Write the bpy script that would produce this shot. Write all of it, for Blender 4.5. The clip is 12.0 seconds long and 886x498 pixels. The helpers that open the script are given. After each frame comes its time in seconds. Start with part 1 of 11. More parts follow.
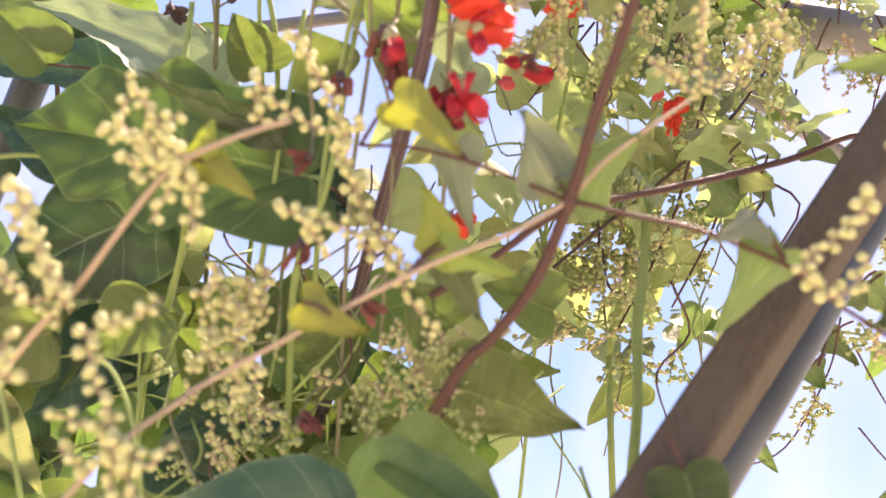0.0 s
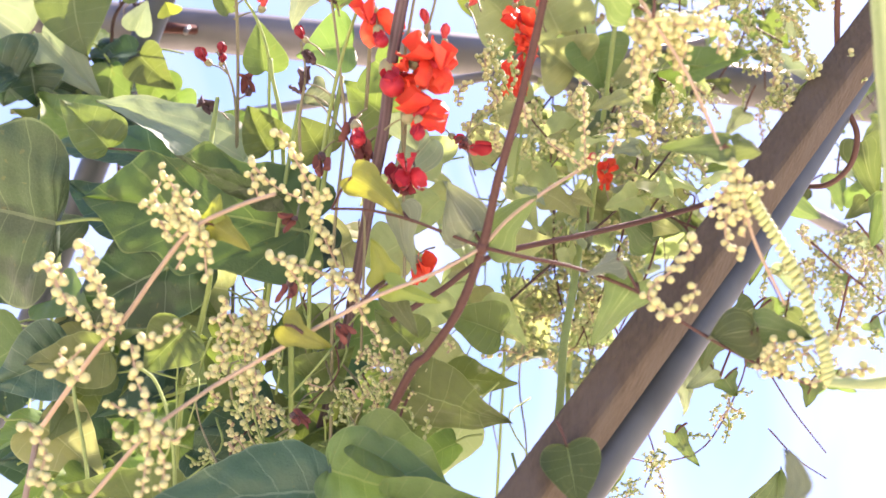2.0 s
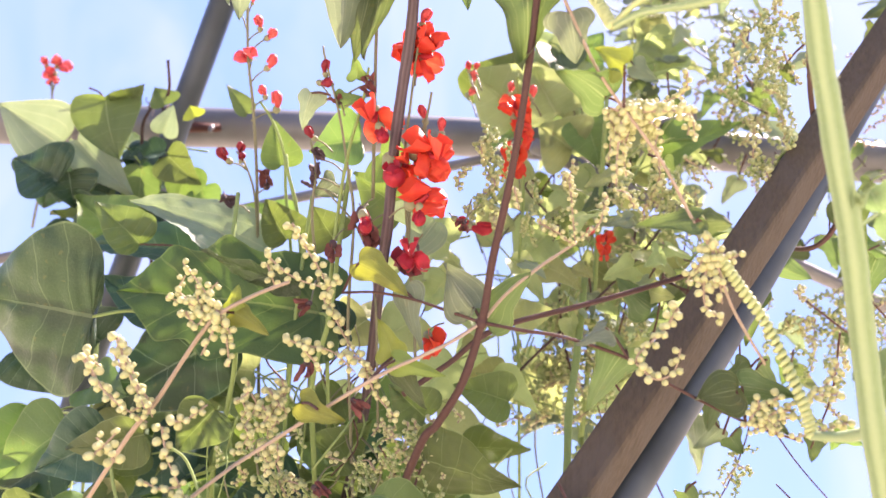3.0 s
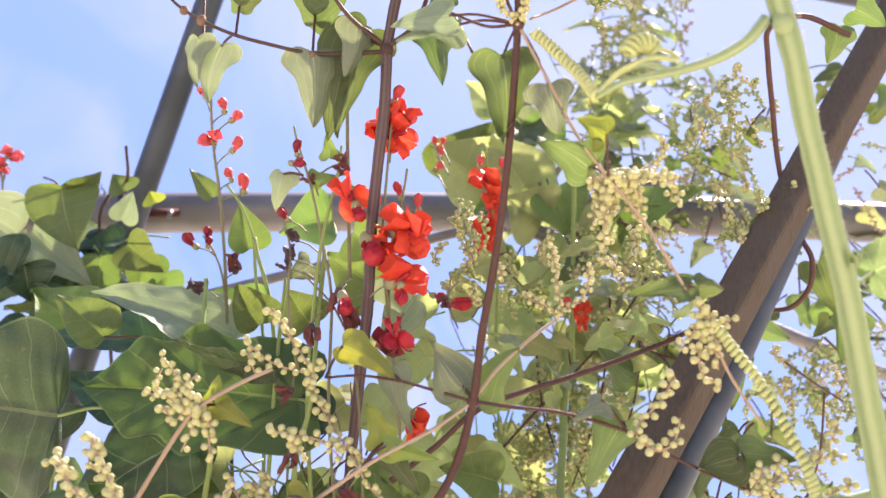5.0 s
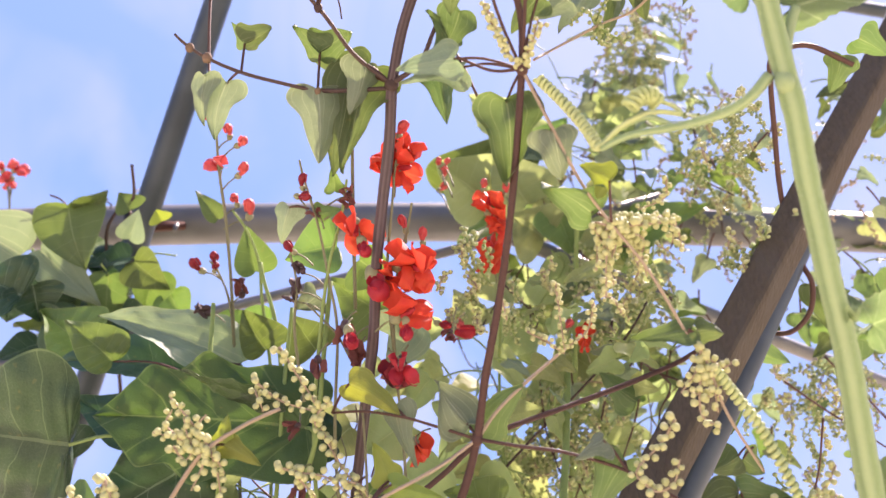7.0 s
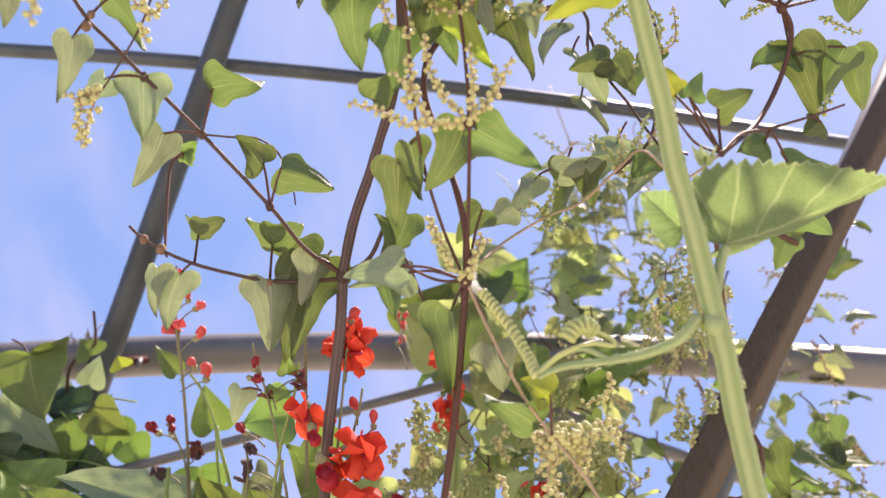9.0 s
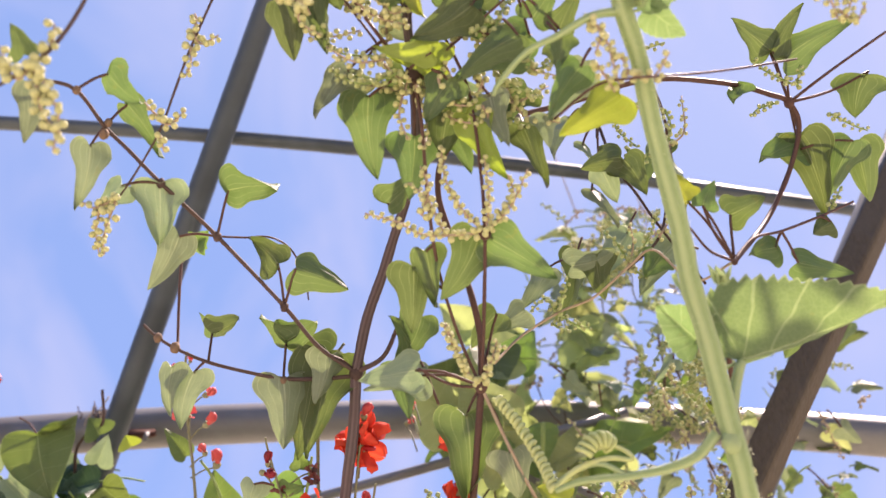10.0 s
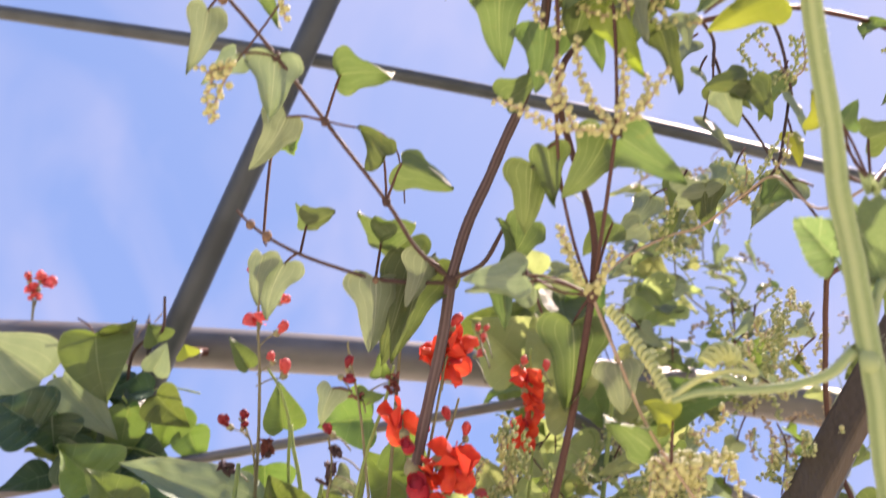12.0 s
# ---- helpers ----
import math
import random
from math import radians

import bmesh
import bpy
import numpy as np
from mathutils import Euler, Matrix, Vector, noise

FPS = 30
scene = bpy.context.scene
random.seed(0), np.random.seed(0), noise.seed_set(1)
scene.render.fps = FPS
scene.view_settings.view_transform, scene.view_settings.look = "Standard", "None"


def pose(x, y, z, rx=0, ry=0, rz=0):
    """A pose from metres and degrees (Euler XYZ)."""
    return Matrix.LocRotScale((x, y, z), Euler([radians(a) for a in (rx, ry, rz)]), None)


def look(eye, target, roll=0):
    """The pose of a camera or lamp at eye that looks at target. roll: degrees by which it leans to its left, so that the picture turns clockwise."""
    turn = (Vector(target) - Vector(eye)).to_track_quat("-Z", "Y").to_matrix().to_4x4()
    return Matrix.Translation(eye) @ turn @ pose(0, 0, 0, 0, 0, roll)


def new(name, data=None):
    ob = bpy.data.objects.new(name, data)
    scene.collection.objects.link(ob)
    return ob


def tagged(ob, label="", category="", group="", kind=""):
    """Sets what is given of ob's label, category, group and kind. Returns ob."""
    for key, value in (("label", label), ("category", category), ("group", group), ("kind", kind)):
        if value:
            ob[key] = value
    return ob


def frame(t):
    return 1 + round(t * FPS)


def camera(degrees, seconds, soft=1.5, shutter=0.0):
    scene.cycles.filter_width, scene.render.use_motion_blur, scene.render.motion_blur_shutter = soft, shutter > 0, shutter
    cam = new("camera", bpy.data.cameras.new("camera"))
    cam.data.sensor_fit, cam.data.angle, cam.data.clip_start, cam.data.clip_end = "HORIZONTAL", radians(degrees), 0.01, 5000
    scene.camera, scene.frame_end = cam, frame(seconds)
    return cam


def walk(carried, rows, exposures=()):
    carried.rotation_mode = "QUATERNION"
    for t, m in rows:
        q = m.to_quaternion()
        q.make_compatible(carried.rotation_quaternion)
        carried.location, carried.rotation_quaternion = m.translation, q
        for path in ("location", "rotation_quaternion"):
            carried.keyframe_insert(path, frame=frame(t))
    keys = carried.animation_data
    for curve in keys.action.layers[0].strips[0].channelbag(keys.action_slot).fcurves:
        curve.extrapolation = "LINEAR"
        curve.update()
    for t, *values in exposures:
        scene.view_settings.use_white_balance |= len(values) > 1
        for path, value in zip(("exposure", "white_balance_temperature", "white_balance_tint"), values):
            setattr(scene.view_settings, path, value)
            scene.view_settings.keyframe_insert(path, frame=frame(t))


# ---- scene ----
cam = camera(50.0, 12.0, soft=1.5, shutter=0.2)
PATH = [
    (0, (-0.0407, 0.1527, 1.6474), (0.0491, 2.0641, 2.2292), 4.83),
    (0.5, (-0.0356, 0.1553, 1.6487), (0.0620, 2.0566, 2.2616), 4.27),
    (1, (-0.0296, 0.1312, 1.6339), (0.0274, 2.0332, 2.2495), 5.06),
    (1.5, (-0.0077, 0.0888, 1.6199), (-0.0068, 1.9899, 2.2409), 5.05),
    (2, (0.0109, 0.0348, 1.6156), (-0.0400, 1.9269, 2.2618), 5.17),
    (2.5, (0.0281, 0.0036, 1.6127), (-0.0790, 1.8721, 2.3178), 4.31),
    (3, (0.0299, -0.0024, 1.6083), (-0.1041, 1.8360, 2.3844), 3.53),
    (3.5, (0.0304, -0.0064, 1.6230), (-0.0288, 1.8016, 2.4760), -0.12),
    (3.7, (0.0194, -0.0054, 1.6170), (0.0192, 1.7888, 2.5006), -0.50),
    (5.3, (0.0073, 0.0074, 1.6128), (-0.0123, 1.7834, 2.5325), -0.50),
    (5.5, (0.0083, 0.0054, 1.6118), (-0.0183, 1.7854, 2.5235), -0.10),
    (6, (0.0151, 0.0040, 1.6158), (-0.0274, 1.7901, 2.5148), 0.04),
    (6.5, (0.0138, -0.0041, 1.6298), (-0.0200, 1.7961, 2.5006), -0.14),
    (7, (0.0070, -0.0152, 1.6439), (-0.0136, 1.7890, 2.5066), -0.56),
    (7.2, (0.0040, -0.0202, 1.6529), (-0.0096, 1.7883, 2.5068), -0.46),
    (8.8, (0.0293, -0.0570, 1.7124), (0.0364, 1.7221, 2.6261), -0.59),
    (9, (0.0293, -0.0620, 1.7184), (0.0364, 1.7109, 2.6440), -0.59),
    (9.5, (0.0267, -0.0765, 1.7402), (0.0369, 1.6839, 2.6893), -0.68),
    (10, (0.0196, -0.0842, 1.7539), (0.0372, 1.6653, 2.7229), -0.90),
    (10.5, (0.0116, -0.0949, 1.7736), (0.0424, 1.6523, 2.7463), -1.18),
    (11, (0.0047, -0.1006, 1.7880), (0.0388, 1.6338, 2.7834), -0.96),
    (11.5, (-0.0181, -0.0876, 1.7789), (0.0107, 1.6255, 2.8105), 1.50),
    (12, (-0.0304, -0.0410, 1.7178), (-0.0337, 1.7099, 2.6844), 4.51),
]
walk(cam, [(t, look(eye, aim, roll)) for t, eye, aim, roll in PATH], exposures=[(0, 2.22, 7600, 34), (1, 2.42, 7300, 36), (2, 2.50, 6850, 37), (3.5, 2.13, 6800, 35), (7, 1.88, 6850, 33), (9, 1.58, 7050, 31), (12, 1.57, 7200, 32)])
cam.data.dof.use_dof = True
cam.data.dof.focus_distance, cam.data.dof.aperture_fstop = 0.55, 7.6

# ---- world, sun ----
SUN_UP, SUN_TURN = 58.0, 42.0     # height over the horizon; turn from +y (ahead) to +x (right)
world = bpy.data.worlds.new("sky")
scene.world = world
world.use_nodes = True
wn, wl = world.node_tree.nodes, world.node_tree.links
wn.clear()
sky = wn.new("ShaderNodeTexSky")
sky.sky_type, sky.sun_disc = "NISHITA", False
sky.sun_elevation, sky.sun_rotation = radians(SUN_UP), radians(SUN_TURN)
sky.air_density, sky.dust_density, sky.ozone_density = 0.8, 0.05, 5.0
back = wn.new("ShaderNodeBackground")
back.inputs["Strength"].default_value = 0.088
# thin drifting cloud over the blue
co = wn.new("ShaderNodeTexCoord")
mp = wn.new("ShaderNodeMapping")
mp.inputs["Scale"].default_value = (1.6, 1.2, 1.0)
mp.inputs["Rotation"].default_value = (0.3, 0.7, 0.2)
wl.new(co.outputs["Generated"], mp.inputs["Vector"])
haze = wn.new("ShaderNodeTexNoise")
haze.inputs["Scale"].default_value, haze.inputs["Detail"].default_value, haze.inputs["Distortion"].default_value = 2.6, 7.0, 1.6
wl.new(mp.outputs[0], haze.inputs["Vector"])
cr = wn.new("ShaderNodeValToRGB")
cr.color_ramp.elements[0].position, cr.color_ramp.elements[1].position = 0.42, 0.74
cr.color_ramp.elements[1].color = (0.38, 0.38, 0.38, 1)
wl.new(haze.outputs["Fac"], cr.inputs["Fac"])


def sky_mix(fac, a, b):
    n = wn.new("ShaderNodeMix")
    n.data_type = "RGBA"
    for sock, val in ((n.inputs["Factor"], fac), (n.inputs["A"], a), (n.inputs["B"], b)):
        if hasattr(val, "is_output"):
            wl.new(val, sock)
        else:
            sock.default_value = val
    return n.outputs["Result"]


# an even high haze over the sky's own gradient, then the cloud wisps
veil = sky_mix(0.90, sky.outputs[0], (1.04, 1.87, 3.62, 1))
# the air is paler towards the sun
sa, se = radians(SUN_TURN), radians(SUN_UP)
sun_from = Vector((math.sin(sa) * math.cos(se), math.cos(sa) * math.cos(se), math.sin(se)))
dot = wn.new("ShaderNodeVectorMath")
dot.operation = "DOT_PRODUCT"
dot.inputs[1].default_value = sun_from
wl.new(co.outputs["Generated"], dot.inputs[0])
near = wn.new("ShaderNodeMapRange")
near.interpolation_type = "SMOOTHSTEP"
near.inputs["From Min"].default_value, near.inputs["From Max"].default_value, near.inputs["To Max"].default_value = 0.62, 1.0, 0.60
wl.new(dot.outputs["Value"], near.inputs["Value"])
veil = sky_mix(near.outputs[0], veil, (2.35, 2.86, 4.05, 1))
wl.new(sky_mix(cr.outputs["Color"], veil, (2.9, 3.1, 3.9, 1)), back.inputs["Color"])
wo = wn.new("ShaderNodeOutputWorld")
wl.new(back.outputs[0], wo.inputs[0])

sun = new("sun", bpy.data.lights.new("sun", "SUN"))
sun.data.energy, sun.data.angle, sun.data.color = 5.0, radians(2.0), (1.0, 0.93, 0.83)
sun.matrix_world = sun_from.to_track_quat("Z", "Y").to_matrix().to_4x4()

# ---- materials ----
def nodes_of(name):
    m = bpy.data.materials.new(name)
    m.use_nodes = True
    nt = m.node_tree
    nt.nodes.clear()
    return m, nt, nt.nodes, nt.links


def mix_col(nt, fac, a, b, blend="MIX"):
    n = nt.nodes.new("ShaderNodeMix")
    n.data_type, n.blend_type = "RGBA", blend
    for sock, val in ((n.inputs["Factor"], fac), (n.inputs["A"], a), (n.inputs["B"], b)):
        if hasattr(val, "is_output"):
            nt.links.new(val, sock)
        elif isinstance(val, (int, float)):
            sock.default_value = val
        else:
            sock.default_value = (*val, 1)
    return n.outputs["Result"]


def math_node(nt, op, a, b=0.0, c=0.0):
    n = nt.nodes.new("ShaderNodeMath")
    n.operation = op
    for k, val in enumerate((a, b, c)):
        if hasattr(val, "is_output"):
            nt.links.new(val, n.inputs[k])
        else:
            n.inputs[k].default_value = val
    return n.outputs[0]


def noise_node(nt, vec, scale, detail=3.0):
    n = nt.nodes.new("ShaderNodeTexNoise")
    n.inputs["Scale"].default_value, n.inputs["Detail"].default_value = scale, detail
    nt.links.new(vec, n.inputs["Vector"])
    return n.outputs["Fac"]


def leaf_material(name, dark, light, vein, thin, rough=0.55, glow=0.45, nveins=6.0, palm=False, spots=(0.20, 0.16, 0.05), spec=0.3, line=0.26, net=False, thick=0.022):
    """A blade: green with veins, blotches and a few brown marks, and light that passes through it."""
    m, nt, nodes, links = nodes_of(name)
    out = nodes.new("ShaderNodeOutputMaterial")
    geo = nodes.new("ShaderNodeNewGeometry")
    tc = nodes.new("ShaderNodeTexCoord")
    info = nodes.new("ShaderNodeObjectInfo")
    uv = nodes.new("ShaderNodeSeparateXYZ")
    links.new(tc.outputs["UV"], uv.inputs[0])
    side = math_node(nt, "ABSOLUTE", math_node(nt, "SUBTRACT", uv.outputs[0], 0.5))
    pos = geo.outputs["Position"]
    big = noise_node(nt, pos, 60.0)
    fine = noise_node(nt, pos, 700.0, 4.0)
    col = mix_col(nt, big, dark, light)
    col = mix_col(nt, math_node(nt, "MULTIPLY", fine, 0.30), col, light)
    hsv = nodes.new("ShaderNodeHueSaturation")
    links.new(math_node(nt, "MULTIPLY_ADD", info.outputs["Random"], 0.05, 0.475), hsv.inputs["Hue"])
    links.new(math_node(nt, "MULTIPLY_ADD", info.outputs["Random"], 0.5, 0.75), hsv.inputs["Value"])
    links.new(col, hsv.inputs["Color"])
    col = hsv.outputs[0]
    # midrib and slanting side veins
    mid = math_node(nt, "LESS_THAN", side, 0.012)
    if palm:       # veins that run from stalk to tip
        wave = math_node(nt, "FRACT", math_node(nt, "MULTIPLY", side, 6.0))
        lines = math_node(nt, "LESS_THAN", math_node(nt, "ABSOLUTE", math_node(nt, "SUBTRACT", wave, 0.5)), 0.04)
    else:          # side veins from the midrib to the margin
        bent = math_node(nt, "ADD", uv.outputs[1], math_node(nt, "MULTIPLY", noise_node(nt, pos, 45.0, 2.0), 0.05))
        wave = math_node(nt, "FRACT", math_node(nt, "MULTIPLY", bent, nveins))
        lines = math_node(nt, "LESS_THAN", math_node(nt, "ABSOLUTE", math_node(nt, "SUBTRACT", wave, 0.5)), thick)
    veins = math_node(nt, "MAXIMUM", mid, math_node(nt, "MULTIPLY", lines, 0.6))
    col = mix_col(nt, math_node(nt, "MULTIPLY", veins, line), col, vein)
    rim = math_node(nt, "GREATER_THAN", side, 0.487)
    col = mix_col(nt, math_node(nt, "MULTIPLY", rim, 0.35), col, vein)
    mark = math_node(nt, "GREATER_THAN", noise_node(nt, pos, 190.0, 2.0), 0.70)
    col = mix_col(nt, math_node(nt, "MULTIPLY", mark, 0.16), col, spots)
    relief = math_node(nt, "SUBTRACT", math_node(nt, "MULTIPLY_ADD", big, 1.6, fine), math_node(nt, "MULTIPLY", veins, 0.9))
    if net:        # fine net of veinlets
        cells = nodes.new("ShaderNodeTexVoronoi")
        cells.feature = "DISTANCE_TO_EDGE"
        cells.inputs["Scale"].default_value = 420.0
        links.new(pos, cells.inputs["Vector"])
        thread = math_node(nt, "LESS_THAN", cells.outputs["Distance"], 0.07)
        col = mix_col(nt, math_node(nt, "MULTIPLY", thread, 0.07), col, vein)
        relief = math_node(nt, "SUBTRACT", relief, math_node(nt, "MULTIPLY", thread, 0.5))
    bump = nodes.new("ShaderNodeBump")
    bump.inputs["Strength"].default_value, bump.inputs["Distance"].default_value = 0.5, 0.0008
    links.new(relief, bump.inputs["Height"])
    p = nodes.new("ShaderNodeBsdfPrincipled")
    links.new(col, p.inputs["Base Color"])
    links.new(bump.outputs[0], p.inputs["Normal"])
    p.inputs["Roughness"].default_value = rough
    p.inputs["Specular IOR Level"].default_value = spec
    t = nodes.new("ShaderNodeBsdfTranslucent")
    links.new(mix_col(nt, 1.0, col, thin, "MULTIPLY"), t.inputs["Color"])
    mix = nodes.new("ShaderNodeMixShader")
    mix.inputs[0].default_value = glow
    links.new(p.outputs[0], mix.inputs[1])
    links.new(t.outputs[0], mix.inputs[2])
    links.new(mix.outputs[0], out.inputs[0])
    return m


def plain_material(name, a, b, scale=300.0, rough=0.6, metal=0.0, glow=0.0, bump=0.3, dist=0.0004, c=None, big=40.0, stretch=None, spec=0.22, stripes=None):
    """Two tones at two scales, with fine relief; glow: the share of light let through."""
    m, nt, nodes, links = nodes_of(name)
    out = nodes.new("ShaderNodeOutputMaterial")
    geo = nodes.new("ShaderNodeNewGeometry")
    pos = geo.outputs["Position"]
    if stretch:
        mp = nodes.new("ShaderNodeMapping")
        mp.inputs["Rotation"].default_value, mp.inputs["Scale"].default_value = stretch
        links.new(pos, mp.inputs["Vector"])
        pos = mp.outputs[0]
    fine = noise_node(nt, pos, scale, 4.0)
    wide = noise_node(nt, pos, big, 3.0)
    info = nodes.new("ShaderNodeObjectInfo")
    col = mix_col(nt, math_node(nt, "MULTIPLY_ADD", fine, 0.6, math_node(nt, "MULTIPLY", info.outputs["Random"], 0.4)), a, b)
    if c:
        col = mix_col(nt, math_node(nt, "MINIMUM", math_node(nt, "MAXIMUM", math_node(nt, "MULTIPLY_ADD", wide, 5.0, -2.4), 0.0), 0.8), col, c)
    if stripes:    # pale ridges that run along a stem
        tc = nodes.new("ShaderNodeTexCoord")
        uv = nodes.new("ShaderNodeSeparateXYZ")
        links.new(tc.outputs["UV"], uv.inputs[0])
        wave = math_node(nt, "COSINE", math_node(nt, "MULTIPLY_ADD", uv.outputs[0], 62.832, math_node(nt, "MULTIPLY", wide, 1.4)))
        col = mix_col(nt, math_node(nt, "MULTIPLY_ADD", wave, 0.22, 0.32), col, stripes)
    bp = nodes.new("ShaderNodeBump")
    bp.inputs["Strength"].default_value, bp.inputs["Distance"].default_value = bump, dist
    links.new(fine, bp.inputs["Height"])
    p = nodes.new("ShaderNodeBsdfPrincipled")
    links.new(col, p.inputs["Base Color"])
    links.new(bp.outputs[0], p.inputs["Normal"])
    links.new(math_node(nt, "MULTIPLY_ADD", wide, 0.25, rough - 0.12), p.inputs["Roughness"])
    p.inputs["Metallic"].default_value = metal
    p.inputs["Specular IOR Level"].default_value = spec
    if glow:
        t = nodes.new("ShaderNodeBsdfTranslucent")
        links.new(col, t.inputs["Color"])
        mix = nodes.new("ShaderNodeMixShader")
        mix.inputs[0].default_value = glow
        links.new(p.outputs[0], mix.inputs[1])
        links.new(t.outputs[0], mix.inputs[2])
        links.new(mix.outputs[0], out.inputs[0])
    else:
        links.new(p.outputs[0], out.inputs[0])
    return m


LEAF_YAM = leaf_material("yam_leaf", (0.049, 0.084, 0.034), (0.096, 0.138, 0.064), (0.25, 0.29, 0.18), (1.58, 1.62, 0.66), palm=True, glow=0.29, line=0.38)
LEAF_PALE = leaf_material("yam_leaf_underside", (0.106, 0.152, 0.100), (0.186, 0.235, 0.166), (0.38, 0.41, 0.31), (1.48, 1.5, 0.82), palm=True, glow=0.24, line=0.38)
LEAF_YELLOW = leaf_material("yellowing_leaf", (0.135, 0.185, 0.034), (0.218, 0.265, 0.066), (0.31, 0.36, 0.14), (1.65, 1.6, 0.42), palm=True, glow=0.28)
LEAF_BEAN = leaf_material("bean_leaf", (0.064, 0.112, 0.038), (0.122, 0.178, 0.068), (0.22, 0.28, 0.15), (1.55, 1.65, 0.62), nveins=8.0, line=0.4, glow=0.31)
# bean leaf copy paled: haze and backlight are put into its colour
LEAF_LIT = leaf_material("hazy_lit_leaf", (0.175, 0.235, 0.100), (0.280, 0.335, 0.165), (0.38, 0.43, 0.26), (1.38, 1.34, 0.88), nveins=8.0, line=0.4, glow=0.46, rough=0.6)
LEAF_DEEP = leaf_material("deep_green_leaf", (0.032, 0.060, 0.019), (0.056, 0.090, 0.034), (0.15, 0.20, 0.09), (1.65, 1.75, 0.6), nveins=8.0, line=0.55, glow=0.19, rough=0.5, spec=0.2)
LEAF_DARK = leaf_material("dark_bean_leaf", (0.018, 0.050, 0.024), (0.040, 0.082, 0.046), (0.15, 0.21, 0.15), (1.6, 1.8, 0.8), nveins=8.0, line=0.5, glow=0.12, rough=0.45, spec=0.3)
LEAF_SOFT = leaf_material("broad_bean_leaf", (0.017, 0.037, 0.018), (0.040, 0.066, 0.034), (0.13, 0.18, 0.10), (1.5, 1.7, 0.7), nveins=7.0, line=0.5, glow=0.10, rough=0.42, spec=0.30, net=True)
LEAF_GOURD = leaf_material("gourd_leaf", (0.090, 0.150, 0.068), (0.155, 0.225, 0.115), (0.36, 0.42, 0.28), (1.55, 1.62, 0.90), nveins=7.0, glow=0.34, rough=0.75, spec=0.15, line=0.5, net=True, thick=0.035)
STEM_RED = plain_material("reddish_stem", (0.056, 0.029, 0.025), (0.110, 0.063, 0.050), 500.0, 0.55, spec=0.12)
STEM_DARK = plain_material("dark_brown_stem", (0.040, 0.026, 0.024), (0.098, 0.068, 0.060), 400.0, 0.65, spec=0.08)
STEM_RIDGED = plain_material("ridged_brown_stem", (0.038, 0.026, 0.028), (0.086, 0.062, 0.064), 400.0, 0.6, spec=0.12, stripes=(0.155, 0.118, 0.118), big=60.0, bump=0.6)
STEM_PALE = plain_material("pale_stem", (0.27, 0.20, 0.14), (0.38, 0.30, 0.21), 400.0, 0.6, spec=0.08)
STEM_GREEN = plain_material("green_stem", (0.17, 0.25, 0.08), (0.28, 0.36, 0.14), 400.0, 0.55, glow=0.15, spec=0.08)
STEM_PURPLE = plain_material("dusky_green_stem", (0.13, 0.13, 0.08), (0.20, 0.20, 0.12), 400.0, 0.55, spec=0.08)
STEM_GOURD = plain_material("gourd_stem", (0.14, 0.23, 0.08), (0.25, 0.35, 0.155), 420.0, 0.6, glow=0.15, bump=0.5, stripes=(0.42, 0.50, 0.27), big=70.0, spec=0.3)
TENDRIL = plain_material("pale_tendril", (0.38, 0.45, 0.17), (0.52, 0.57, 0.27), 420.0, 0.6, glow=0.15)
HAIR = plain_material("pale_hair", (0.60, 0.64, 0.45), (0.72, 0.74, 0.58), 500.0, 0.6, glow=0.4)
BUD_CREAM = plain_material("cream_bud", (0.375, 0.392, 0.160), (0.535, 0.532, 0.280), 500.0, 0.6, glow=0.12)
BUD_GREEN = plain_material("green_bud", (0.275, 0.325, 0.130), (0.405, 0.440, 0.215), 500.0, 0.6, glow=0.12)
BUD_DRY = plain_material("dry_bud", (0.30, 0.235, 0.15), (0.44, 0.36, 0.25), 500.0, 0.8, glow=0.12)
BULBIL = plain_material("brown_bulbil", (0.12, 0.075, 0.05), (0.22, 0.15, 0.10), 900.0, 0.8, bump=0.6)
RED_PETAL = plain_material("scarlet_petal", (0.48, 0.020, 0.018), (0.80, 0.125, 0.045), 160.0, 0.5, glow=0.30, c=(0.60, 0.045, 0.028), big=110.0, bump=0.5)
RED_BUD = plain_material("rose_red_bud", (0.46, 0.045, 0.055), (0.62, 0.135, 0.120), 250.0, 0.5, glow=0.14, spec=0.15)
RED_DARK = plain_material("dark_red_bud", (0.13, 0.010, 0.018), (0.26, 0.026, 0.036), 250.0, 0.5, glow=0.10)
RED_CRIMSON = plain_material("crimson_petal", (0.30, 0.014, 0.026), (0.46, 0.040, 0.046), 200.0, 0.5, glow=0.20, bump=0.5)
WITHERED = plain_material("withered_petal", (0.10, 0.03, 0.035), (0.22, 0.09, 0.07), 300.0, 0.75, glow=0.15)
CALYX = plain_material("green_calyx", (0.16, 0.17, 0.09), (0.27, 0.27, 0.16), 400.0, 0.6)
CALYX_DARK = plain_material("dark_calyx", (0.05, 0.035, 0.04), (0.09, 0.06, 0.06), 400.0, 0.7)
STEEL = plain_material("galvanised_steel", (0.115, 0.116, 0.119), (0.172, 0.173, 0.174), 90.0, 0.50, metal=0.35, spec=0.5, c=(0.100, 0.098, 0.098), big=14.0, bump=0.12)
STEEL_DARK = plain_material("dark_bluish_steel", (0.036, 0.048, 0.055), (0.062, 0.078, 0.087), 90.0, 0.46, metal=0.25, spec=0.40, c=(0.030, 0.040, 0.045), big=18.0, bump=0.12)
RUST = plain_material("rusty_clamp", (0.050, 0.022, 0.018), (0.110, 0.046, 0.034), 300.0, 0.8, bump=0.6)
